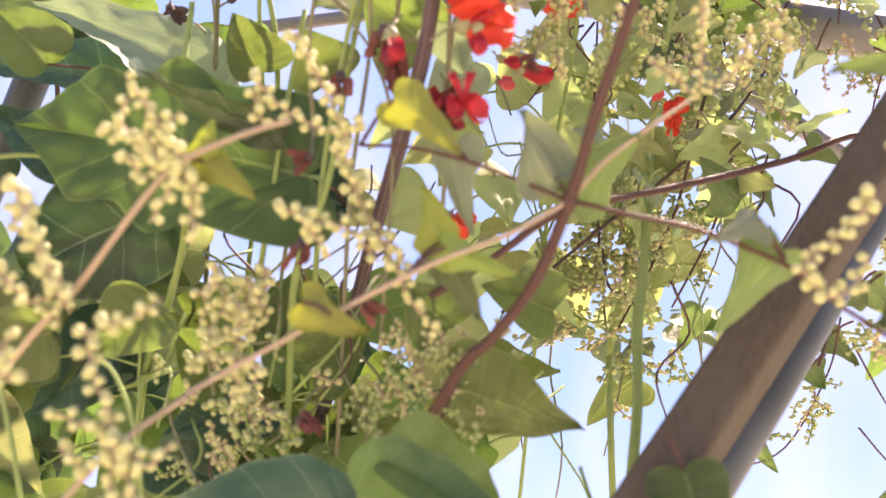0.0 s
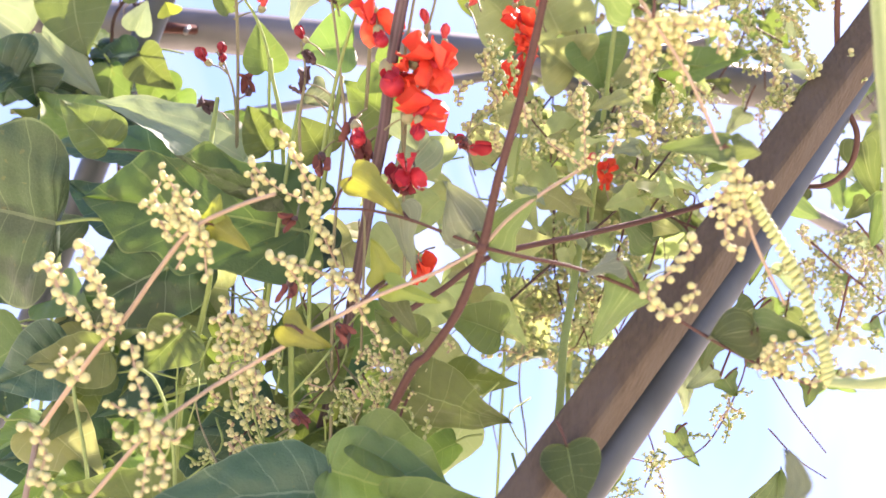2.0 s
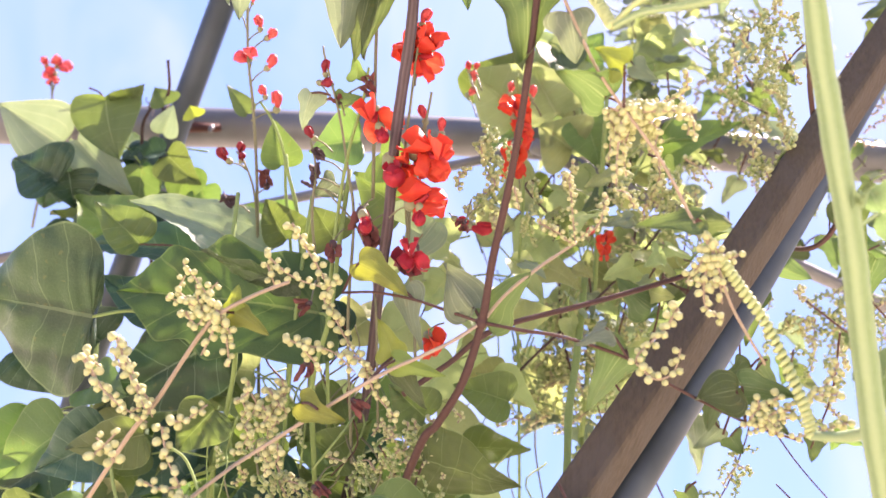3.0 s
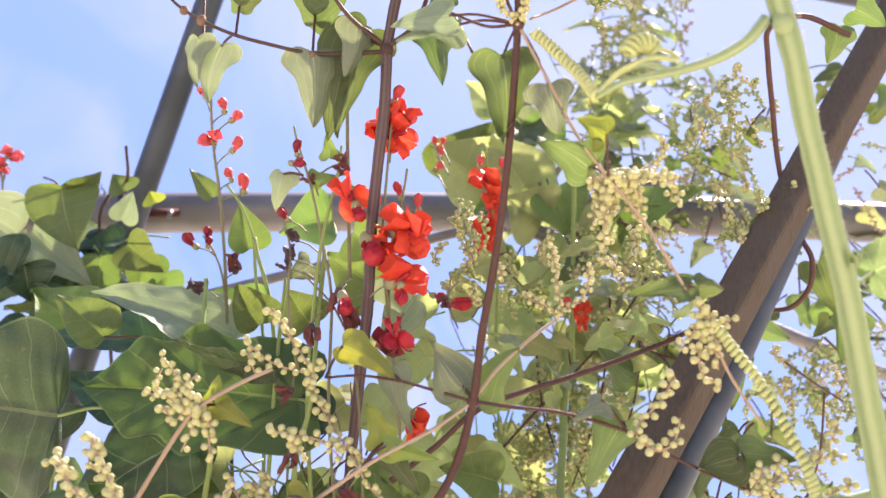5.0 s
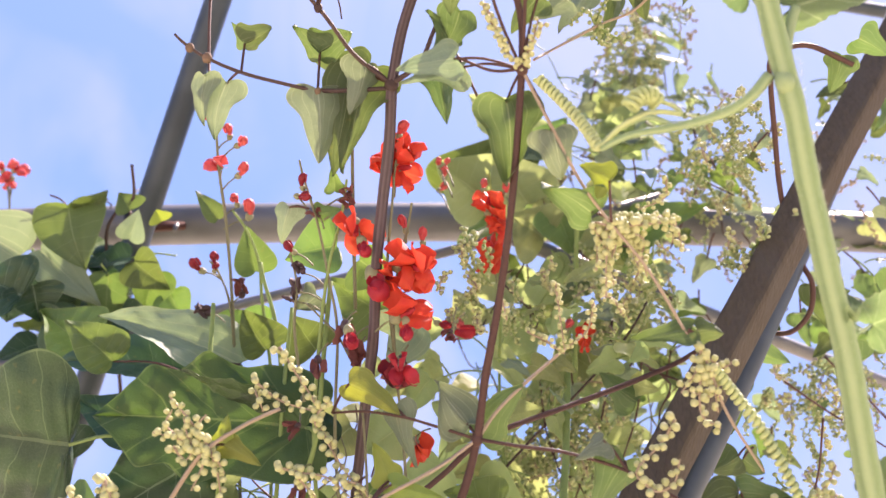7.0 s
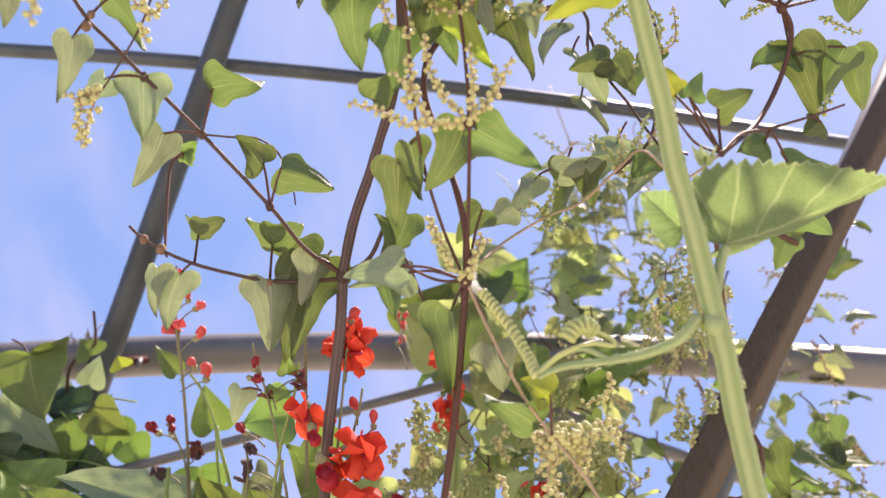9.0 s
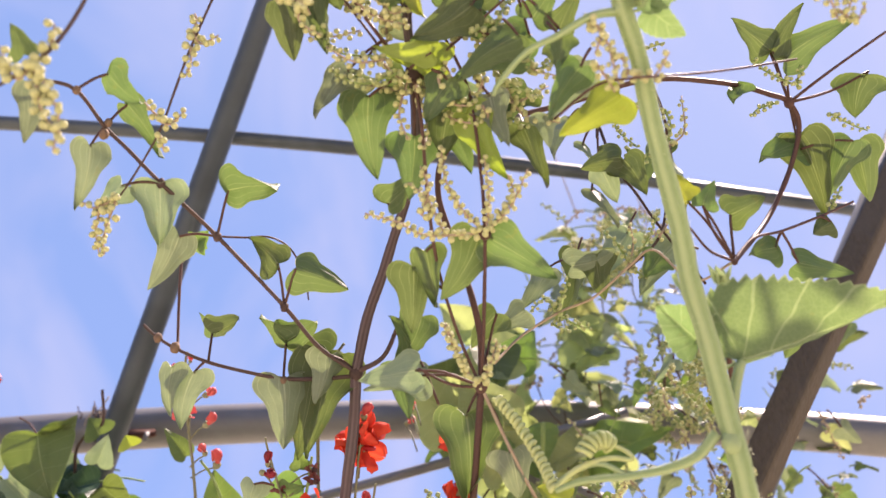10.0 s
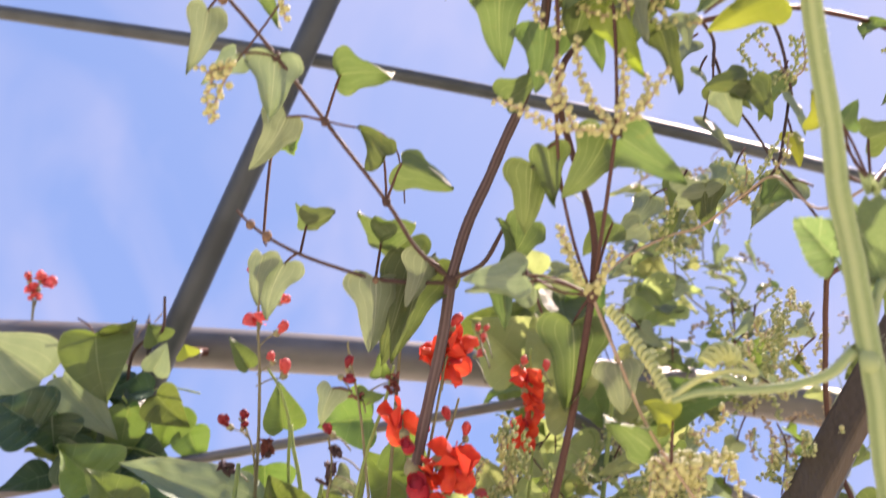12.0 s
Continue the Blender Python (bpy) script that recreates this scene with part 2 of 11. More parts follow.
WOOD = plain_material("weathered_wood", (0.033, 0.026, 0.018), (0.132, 0.106, 0.074), 75.0, 0.8, c=(0.084, 0.071, 0.054), big=12.0, bump=0.9, dist=0.0016, stretch=((0, radians(-30), 0), (6.0, 6.0, 0.35)), spec=0.18)
RUBBER = plain_material("dark_rubber_collar", (0.020, 0.021, 0.024), (0.036, 0.037, 0.040), 300.0, 0.7, spec=0.2, bump=0.4)
# much paler than bare soil, to throw fill light up on the leaves
BOUNCE_GROUND = plain_material("pale_bounce_ground", (0.42, 0.38, 0.29), (0.60, 0.55, 0.43), 30.0, 0.95, bump=1.0, dist=0.02, c=(0.36, 0.34, 0.20), big=1.5)


# ---- builders ----
def part(name, bm, mat, parent, label="", smooth=True):
    """One bmesh as one mesh object under a thing or a part."""
    me = bpy.data.meshes.new(name)
    bm.to_mesh(me)
    bm.free()
    return part_of(name, me, mat, parent, label, smooth)


def part_of(name, me, mat, parent, label="", smooth=True):
    if smooth and me.polygons:
        me.polygons.foreach_set("use_smooth", [True] * len(me.polygons))
    if not me.materials:
        me.materials.append(mat)
    ob = new(name, me)
    if parent is not None:
        ob.parent = parent
        ob.matrix_parent_inverse = parent.matrix_world.inverted()
    if label:
        tagged(ob, label=label)
    return ob


def thing(name, base, label, category, group="", kind=""):
    ob = new(name)
    ob.empty_display_size = 0.05
    ob.location = base
    bpy.context.view_layer.update()
    ob.matrix_world = Matrix.Translation(base)
    return tagged(ob, label, category, group, kind)


def spline(points, steps=5):
    """Catmull-Rom through the points."""
    p = [Vector(q) for q in points]
    if len(p) < 3:
        a, b = p[0], p[-1]
        return [a.lerp(b, i / 3) for i in range(4)]
    p = [p[0] * 2 - p[1]] + p + [p[-1] * 2 - p[-2]]
    out = []
    for i in range(1, len(p) - 2):
        a, b, c, d = p[i - 1:i + 3]
        for k in range(steps):
            t = k / steps
            out.append(0.5 * (2 * b + (c - a) * t + (2 * a - 5 * b + 4 * c - d) * t * t + (3 * b - a - 3 * c + d) * t ** 3))
    out.append(p[-2])
    return out


def sweep(bm, line, r0, r1, sides=7, wob=0.0, node_every=0, ribs=0.0, ridges=0):
    """A tapered round tube along a line of points."""
    n = len(line)
    rings = []
    uvl = bm.loops.layers.uv.new("uv") if ridges else None
    up = Vector((0.3, -0.5, 0.8))
    for i, c in enumerate(line):
        d = (line[min(i + 1, n - 1)] - line[max(i - 1, 0)])
        d = d.normalized() if d.length > 1e-9 else Vector((0, 0, 1))
        s = d.cross(up)
        if s.length < 1e-3:
            s = d.cross(Vector((1, 0, 0)))
        s.normalize()
        u = s.cross(d).normalized()
        up = u
        r = r0 + (r1 - r0) * i / max(n - 1, 1)
        if wob:
            r *= 1 + wob * noise.noise(c * 90)
        if node_every and i % node_every == 0:
            r *= 1.25
        ring = []
        for k in range(sides):
            a = 2 * math.pi * k / sides
            q = r * (1 + ribs * (1 if k % 2 else -1))
            if ridges:
                q *= 0.88 + 0.16 * abs(math.cos(ridges * a / 2)) ** 0.8
            ring.append(bm.verts.new(c + s * (q * math.cos(a)) + u * (q * math.sin(a))))
        rings.append(ring)
    for a, b in zip(rings, rings[1:]):
        for k in range(sides):
            f = bm.faces.new((a[k], a[(k + 1) % sides], b[(k + 1) % sides], b[k]))
            if uvl:
                for loop, u in zip(f.loops, (k, k + 1, k + 1, k)):
                    loop[uvl].uv = (u / sides * ridges / 10.0, 0.0)
    bm.faces.new(rings[0][::-1])
    bm.faces.new(rings[-1])
    return rings


def stem(parent, points, r0, r1=None, mat=None, name="stem", sides=7, steps=6, wob=0.1, label="", node_every=0, ribs=0.0, ridges=0):
    bm = bmesh.new()
    sweep(bm, spline(points, steps), r0, r0 if r1 is None else r1, sides, wob, node_every, ribs, ridges)
    return part(name, bm, mat or STEM_RED, parent, label)


def knot(parent, at, r, mat, name="node"):
    bm = bmesh.new()
    bmesh.ops.create_icosphere(bm, subdivisions=2, radius=r)
    for v in bm.verts:
        v.co *= 1 + 0.18 * noise.noise(v.co * 600 + Vector(at) * 50)
        v.co.z *= 1.25
        v.co += Vector(at)
    return part(name, bm, mat, parent)


# ---- leaf outlines: from the stalk round the lobe to the tip; x in widths (0.5 at most), y in lengths ----
OUTLINE = {
    "yam": ((0, 0), (0.10, -0.07), (0.24, -0.13), (0.40, -0.11), (0.49, 0.00), (0.50, 0.11), (0.43, 0.22), (0.335, 0.32), (0.280, 0.43), (0.245, 0.56), (0.195, 0.70), (0.115, 0.85), (0.04, 0.96), (0, 1)),
    "heart": ((0, 0), (0.12, -0.10), (0.28, -0.15), (0.43, -0.10), (0.50, 0.06), (0.49, 0.22), (0.41, 0.42), (0.29, 0.62), (0.16, 0.80), (0.05, 0.94), (0, 1)),
    "bean": ((0, 0), (0.14, -0.05), (0.32, -0.03), (0.46, 0.08), (0.50, 0.22), (0.455, 0.38), (0.335, 0.57), (0.185, 0.77), (0.065, 0.93), (0, 1)),
    "lobed": ((0, 0), (0.16, -0.10), (0.34, -0.10), (0.44, 0.04), (0.43, 0.20), (0.41, 0.33), (0.47, 0.44), (0.50, 0.50), (0.41, 0.57), (0.35, 0.62), (0.37, 0.70), (0.38, 0.76), (0.27, 0.82), (0.15, 0.89), (0.06, 0.96), (0, 1)),
    "gourd": ((0, 0), (0.10, -0.12), (0.28, -0.16), (0.43, -0.08), (0.50, 0.10), (0.48, 0.30), (0.42, 0.46), (0.33, 0.64), (0.20, 0.82), (0.07, 0.95), (0, 1)),
}


def leaf_bm(kind, length, width, fold=25, curl=25, wave=0.04, seed=0, teeth=0.0, rows=22, cols=5, cup=0.0):
    """A blade with its stalk at the origin, along +Y, facing +Z; folded along the midrib, with a curled tip and sunken veins.
    Its lines fan out from the stalk, round the lobes, and meet again at the tip."""
    bm = bmesh.new()
    uvl = bm.loops.layers.uv.new("uv")
    rng = random.Random(seed)
    off = Vector((rng.uniform(0, 50), rng.uniform(0, 50), 0))
    lop, wide = rng.uniform(-0.10, 0.10), rng.uniform(0.93, 1.07)
    loose = 1.0 if kind in ("yam", "heart") else 0.45
    twist, sway, roll = rng.uniform(-0.9, 0.9) * loose, rng.uniform(-0.13, 0.13) * loose, rng.uniform(-0.30, 0.34) * loose
    edge = spline([(x, y, 0) for x, y in OUTLINE[kind]], 8)
    n = len(edge) - 1
    lead, bend = {"gourd": (0.45, 1.5), "bean": (0.34, 1.3), "lobed": (0.34, 1.3)}.get(kind, (0.22, 1.25))

    def height(x, y, u, s):
        v = max(0.0, y / length)
        z = abs(x) * math.tan(radians(fold)) * (1 - 0.45 * v) - x * lop
        z -= math.tan(radians(curl)) * length * 0.5 * v * v
        z -= (cup + roll * (0.4 + v)) * width * u * u * 0.5
        z += x * math.sin(twist * v)
        q = Vector((x, y, 0))
        z += wave * width * noise.noise(q * (2.6 / width) + off) * (0.4 + 0.9 * abs(u))
        z += 0.35 * wave * width * noise.noise(q * (8.0 / width) + off)
        if kind in ("bean", "lobed", "gourd"):      # quilted between the side veins
            z += 0.020 * width * abs(math.cos(8 * math.pi * (s + 0.025))) * math.sin(math.pi * min(1, abs(u) * 1.1)) + 0.012 * width * min(1, abs(u) * 6)
        if kind in ("yam", "heart"):
            z += 0.012 * width * math.cos(abs(u) * 3 * 2 * math.pi)
        return z

    grid = []
    for i in range(rows + 1):
        s = i / rows
        f = s * n
        k = min(int(f), n - 1)
        e = edge[k].lerp(edge[k + 1], f - k)
        mid = max(0.0, (s - lead) / (1 - lead)) ** bend
        out = 1 + (teeth * (1 if i % 2 else -1) if 0.08 < s < 0.97 else 0)
        row = []
        for j in range(-cols, cols + 1):
            u = j / cols
            w = abs(u)
            x = width * wide * e.x * w * (1 if u > 0 else -1) * (out if w == 1 else 1)
            y = length * (mid + (e.y - mid) * w ** 1.05)
            if w == 1 and teeth:
                y += teeth * 0.3 * length * (1 if i % 2 else -1)
            v = max(0.0, y / length)
            row.append((bm.verts.new((x + sway * length * v * (1 - v) * 2, y, height(x, y, u, s))), (u * 0.5 + 0.5, s)))
        grid.append(row)
    for a, b in zip(grid, grid[1:]):
        for k in range(2 * cols):
            quad = (a[k], a[k + 1], b[k + 1], b[k])
            f = bm.faces.new([q[0] for q in quad])
            for loop, q in zip(f.loops, quad):
                loop[uvl].uv = q[1]
    bmesh.ops.remove_doubles(bm, verts=bm.verts, dist=1e-6)
    return bm


def frame_of(base, tip, normal):
    """The pose of a blade from its stalk to its tip, facing the normal."""
    base, tip, normal = Vector(base), Vector(tip), Vector(normal)
    y = (tip - base).normalized()
    z = (normal - y * normal.dot(y))
    z = z.normalized() if z.length > 1e-6 else y.orthogonal().normalized()
    x = y.cross(z)
    m = Matrix((x, y, z)).transposed().to_4x4()
    m.translation = base
    return m


LEAF_COUNT = [0]


def leaf(parent, base, tip, width, normal, kind="yam", mat=None, fold=28, curl=22, wave=0.05, stalk=None, teeth=0.0, rows=22, cols=5, cup=0.0, stalk_r=0.0007, label="", stalk_mat=None):
    """One leaf, a part of its plant, with its stalk to a point of the stem."""
    LEAF_COUNT[0] += 1
    length = (Vector(tip) - Vector(base)).length
    if kind in ("yam", "heart"):      # the halves bend away from the underside
        fold, cup = -fold * 1.05, cup - 0.16
    bm = leaf_bm(kind, length, width, fold, curl, wave, LEAF_COUNT[0], teeth, rows, cols, cup)
    m = frame_of(base, tip, normal)
    # tilt up so that the curled tip comes back to where it should be
    drop = math.tan(radians(curl)) * 0.5
    bm.transform(m @ Matrix.Rotation(math.atan(drop), 4, "X"))
    ob = part("leaf", bm, mat or LEAF_YAM, parent, label)
    if stalk is not None:
        a, b = Vector(stalk), Vector(base)
        mid = a.lerp(b, 0.55) + Vector((0, 0, 0.08)) * (b - a).length
        bs = bmesh.new()
        sweep(bs, spline([a, mid, b], 4), stalk_r * 1.15, stalk_r, 5)
        part("leaf_stalk", bs, stalk_mat or STEM_RED, ob)
    return ob


BEAD = []


def bead_mesh(mat):
    """A few bud shapes shared by all beads of one colour."""
    for key, meshes in BEAD:
        if key == mat.name:
            return meshes
    meshes = []
    for k in range(4):
        bm = bmesh.new()
        bmesh.ops.create_icosphere(bm, subdivisions=2, radius=1.0)
        for v in bm.verts:
            v.co *= 1 + 0.10 * noise.noise(v.co * 1.7 + Vector((k * 7, 0, 0)))
            v.co.z *= 1.12
            if v.co.z > 0.85:
                v.co.z -= 0.12
        me = bpy.data.meshes.new("bead")
        bm.to_mesh(me)
        bm.free()
        me.polygons.foreach_set("use_smooth", [True] * len(me.polygons))
        me.materials.append(mat)
        meshes.append(me)
    BEAD.append((mat.name, meshes))
    return meshes


def beads(parent, points, r=0.0022, gap=0.0040, spread=1.0, mat=None, single=False, seed=1, thread=0.0006, name="flower_spike", fade=0.75):
    """A spike of round buds set in turn about a thin thread. single: each bud is a mesh of its own."""
    rng = random.Random(seed)
    mat = mat or BUD_CREAM
    line = spline(points, 8)
    bm = bmesh.new()
    sweep(bm, line, thread * 1.3, thread * 0.7, 5)
    if single:
        top = part(name, bm, STEM_PALE, parent)
    spots = []
    # walk along the line
    dist, k, total = 0.0, 0, sum((b - a).length for a, b in zip(line, line[1:]))
    walked = 0.0
    for a, b in zip(line, line[1:]):
        seg = (b - a).length
        d = (b - a).normalized() if seg else Vector((0, 0, 1))
        while dist <= seg:
            c = a + d * dist
            share = (walked + dist) / total
            s = d.orthogonal().normalized()
            ang = k * 2.4 + rng.uniform(-0.5, 0.5)
            side = Matrix.Rotation(ang, 3, d) @ s
            rr = r * (1 - (1 - fade) * share) * rng.uniform(0.85, 1.15)
            spots.append((c + side * (rr * spread * rng.uniform(0.9, 1.7)), rr, side))
            k += 1
            dist += gap * rng.uniform(0.7, 1.25)
        dist -= seg
        walked += seg
    if single:
        meshes = bead_mesh(mat)
        for p, rr, side in spots:
            ob = new("bead", meshes[rng.randrange(4)])
            ob.parent = top
            ob.matrix_parent_inverse = top.matrix_world.inverted()
            q = side.to_track_quat("Z", "Y")
            ob.matrix_basis = Matrix.LocRotScale(p, q, (rr, rr, rr))
        return top
    mesh_tmp = bmesh.new()
    bmesh.ops.create_icosphere(mesh_tmp, subdivisions=1, radius=1.0)
    vs = [v.co.copy() for v in mesh_tmp.verts]
    fs = [[v.index for v in f.verts] for f in mesh_tmp.faces]
    mesh_tmp.free()
    for f in bm.faces:
        f.material_index = 1
    for p, rr, side in spots:
        made = [bm.verts.new(p + q * rr) for q in vs]
        for f in fs:
            bm.faces.new([made[i] for i in f])
    ob = part(name, bm, mat, parent)
    ob.data.materials.append(STEM_GREEN if mat == BUD_GREEN else STEM_PALE)
    return ob


def petal_bm(length, width, cup, curl, rows=8, cols=4, ruffle=0.06, seed=0, pleat=0.0):
    bm = bmesh.new()
    off = Vector((seed * 3.1, 0, 0))
    grid = []
    for i in range(rows + 1):
        v = i / rows
        half = 0.5 * width * max(0.14, math.sqrt(max(0.0, 1 - ((v - 0.58) / (0.62 if v < 0.58 else 0.42)) ** 2)))
        row = []
        for j in range(-cols, cols + 1):
            u = j / cols
            x = half * u
            z = cup * width * u * u - math.tan(radians(curl)) * length * 0.6 * v * v
            z += ruffle * width * noise.noise(Vector((x, v * length, 0)) * (4.0 / width) + off) * (0.3 + v)
            z += pleat * width * v * math.cos(u * 3 * math.pi)
            row.append(bm.verts.new((x, length * v * (1 - 0.07 * pleat * 20 * math.cos(u * 2 * math.pi) * v * v), z)))
        grid.append(row)
    for a, b in zip(grid, grid[1:]):
        for k in range(2 * cols):
            bm.faces.new((a[k], a[k + 1], b[k + 1], b[k]))
    return bm


def bean_flower(parent, at, way, size, kind="open", seed=0, mat=None, stalk=None):
    """A scarlet pea flower: calyx, hooded standard, two wings and a curled keel; or a closed bud; or a withered one."""
    rng = random.Random(seed)
    at, way = Vector(at), Vector(way).normalized()
    roll = Matrix.Rotation(rng.uniform(-0.6, 0.6), 4, "Y")
    m = frame_of(at, at + way, Vector((rng.uniform(-0.5, 0.5), -1, 0.4))) @ roll
    bm = bmesh.new()
    bmesh.ops.create_icosphere(bm, subdivisions=2, radius=size * 0.16)
    for v in bm.verts:
        v.co.y *= 1.2
        if v.co.y > 0.03 * size:
            v.co.x *= 1.15
            v.co.z *= 1.15
    bm.transform(m)
    top = part("flower", bm, CALYX_DARK if kind == "dry" else CALYX, parent)
    if stalk is not None:
        a = Vector(stalk)
        b = at - way * size * 0.12
        bs = bmesh.new()
        sweep(bs, spline([a, a.lerp(b, 0.5) + Vector((0, 0, 0.1)) * (b - a).length, b], 4), 0.0006, 0.0005, 5)
        part("flower_stalk", bs, STEM_PURPLE, top)
    if kind == "open":
        mat = mat or RED_PETAL
        std = petal_bm(size * 0.66, size * 0.66, 0.70, 20, rows=10, cols=6, ruffle=0.08, seed=seed, pleat=0.03)
        std.transform(m @ Matrix.Translation((0, size * 0.05, size * 0.05)) @ Matrix.Rotation(radians(30 + rng.uniform(-12, 14)), 4, "X"))
        part("standard_petal", std, mat, top)
        for s in (-1, 1):
            wing = petal_bm(size * rng.uniform(0.70, 0.82), size * 0.66, -0.40, rng.uniform(14, 34), rows=10, cols=8, ruffle=0.14, seed=seed + s + 5, pleat=0.035)
            wing.transform(m @ Matrix.Translation((s * size * 0.05, size * 0.04, 0)) @ Matrix.Rotation(radians(-s * rng.uniform(4, 18)), 4, "Z")
                           @ Matrix.Rotation(radians(s * rng.uniform(38, 70)), 4, "Y") @ Matrix.Rotation(radians(rng.uniform(-30, -8)), 4, "X"))
            part("wing_petal", wing, mat, top)
        keel = bmesh.new()
        line = [m @ Vector((0, size * (0.08 + 0.42 * k / 6), size * (0.02 + 0.16 * (k / 6) ** 2))) for k in range(7)]
        sweep(keel, line, size * 0.12, size * 0.06, 7)
        part("keel", keel, RED_CRIMSON, top)
    elif kind == "bud":
        bud = bmesh.new()
        n = 13
        line = []
        for k in range(n):
            f = k / (n - 1)
            line.append(m @ Vector((0, size * (0.04 + 0.86 * f - 0.16 * f * f), size * (0.10 * f + 0.30 * f ** 2.4))))
        rings = sweep(bud, line, 1.0, 1.0, 10)
        for k, ring in enumerate(rings):
            f = k / (n - 1)
            r = size * (0.085 + 0.125 * min(1.0, f * 1.7) ** 1.5) * math.sqrt(max(0.02, 1 - max(0.0, (f - 0.62) / 0.38) ** 2))
            for v in ring:
                d = (v.co - line[k]).normalized() * r
                v.co = line[k] + d * (1 + 0.10 * noise.noise(v.co * 260))
        part("closed_petals", bud, mat or RED_BUD, top)
        lip = petal_bm(size * 0.50, size * 0.34, 0.55, 14, rows=6, cols=3, seed=seed)
        lip.transform(m @ Matrix.Translation((0, size * 0.30, size * 0.10)) @ Matrix.Rotation(radians(34), 4, "X"))
        part("hood_petal", lip, mat or RED_BUD, top)
    else:
        for s in range(3):
            w = petal_bm(size * rng.uniform(0.5, 0.8), size * 0.34, rng.uniform(0.4, 0.8), rng.uniform(-50, 60), rows=6, cols=3, ruffle=0.35, seed=seed + s)
            w.transform(m @ Matrix.Rotation(s * 2.1 + rng.uniform(-0.4, 0.4), 4, "Y") @ Matrix.Translation((0, 0, size * 0.07)))
            part("withered_petal", w, mat or WITHERED, top)
    return top


def coil(parent, points, turns, r, tube, mat, name="tendril"):
    """A tendril wound like a spring along the points."""
    line = spline(points, 24)
    n = len(line)
    pts = []
    steps = turns * 12
    for i in range(steps + 1):
        f = i / steps * (n - 1)
        k = min(int(f), n - 2)
        c = line[k].lerp(line[k + 1], f - k)
        d = (line[k + 1] - line[k]).normalized()
        s = d.cross(Vector((0.1, 1, 0.2))).normalized()
        u = d.cross(s)
        a = i / 12 * 2 * math.pi
        pts.append(c + (s * math.cos(a) + u * math.sin(a)) * r)
    bm = bmesh.new()
    sweep(bm, pts, tube, tube, 6)
    return part(name, bm, mat, parent)


def pipe(name, a, b, r, mat, label, bend=None, category="metal pipe"):
    bm = bmesh.new()
    line = [Vector(a), *spline(bend, 10), Vector(b)] if bend else [Vector(a).lerp(Vector(b), k / 12) for k in range(13)]
    sweep(bm, line, r, r, 24)
    ob = part(name, bm, mat, None)
    return tagged(ob, label, category)


def thicket(parent, centre, reach, count, sizes, mats, kind="bean", seed=1, droop=0.6, stalk_mat=None):
    """Leaves of one plant spread through an oval space, each on a short stalk, tips hanging more or less."""
    rng = random.Random(seed)
    c = Vector(centre)
    for k in range(count):
        while True:
            q = Vector((rng.uniform(-1, 1), rng.uniform(-1, 1), rng.uniform(-1, 1)))
            if q.length < 1:
                break
        base = c + Vector((q.x * reach[0], q.y * reach[1], q.z * reach[2]))
        size = rng.uniform(*sizes)
        a = rng.uniform(0, 2 * math.pi)
        way = Vector((math.cos(a), 0.5 * math.sin(a), rng.uniform(-1, 1 - droop * 1.4))).normalized()
        face = Vector((rng.uniform(-0.7, 0.7), -1, rng.uniform(-0.3, 1.0)))
        stalk = base - way * size * rng.uniform(0.4, 0.9) + Vector((rng.uniform(-1, 1), rng.uniform(-1, 1), -1)) * size * 0.25
        leaf(parent, base, base + way * size, size * rng.uniform(0.68, 0.92), face, kind, mat=mats[rng.randrange(len(mats))],
             fold=rng.uniform(5, 30), curl=rng.uniform(5, 30), wave=0.09, stalk=stalk, stalk_mat=stalk_mat or STEM_GREEN, rows=18, cols=4)


def sprays(parent, centre, reach, count, r, seed=1, mats=None, length=0.02):
    """Fine hanging bud spikes spread through an oval space."""
    rng = random.Random(seed)
    c = Vector(centre)
    for k in range(count):
        q = Vector((rng.gauss(0, 0.45), rng.gauss(0, 0.45), rng.gauss(0, 0.45)))
        a = c + Vector((q.x * reach[0], q.y * reach[1], q.z * reach[2]))
        d = Vector((rng.uniform(-1, 1), rng.uniform(-0.6, 0.6), rng.uniform(-1.0, 0.6))).normalized() * length * rng.uniform(0.6, 1.5)
        b = a + d * 0.5 + Vector((rng.uniform(-1, 1), 0, rng.uniform(-1, 1))) * length * 0.2
        beads(parent, [a, b, a + d + Vector((0, 0, -0.25 * length))], r * rng.uniform(0.85, 1.15), r * 1.5, seed=seed * 97 + k, mat=(mats or (BUD_GREEN, BUD_GREEN, BUD_CREAM))[k % 3 if mats is None else k % len(mats)])


def twigs(parent, centre, reach, count, r, length, seed=1, mats=None):
    """Thin winding stems through an oval space."""
    rng = random.Random(seed)
    c = Vector(centre)
    for k in range(count):
        a = c + Vector((rng.uniform(-1, 1) * reach[0], rng.uniform(-1, 1) * reach[1], rng.uniform(-1, 1) * reach[2]))
        d = Vector((rng.uniform(-0.6, 0.6), rng.uniform(-0.3, 0.3), rng.choice((-1, 1)))).normalized() * length * rng.uniform(0.6, 1.3)
        side = Vector((rng.uniform(-1, 1), rng.uniform(-1, 1), rng.uniform(-0.5, 0.5))) * length * 0.18
        stem(parent, [a, a + d * 0.33 + side, a + d * 0.66 - side * 0.6, a + d], r, r * 0.6, (mats or (STEM_RED, STEM_GREEN))[k % 2], sides=5, steps=4)


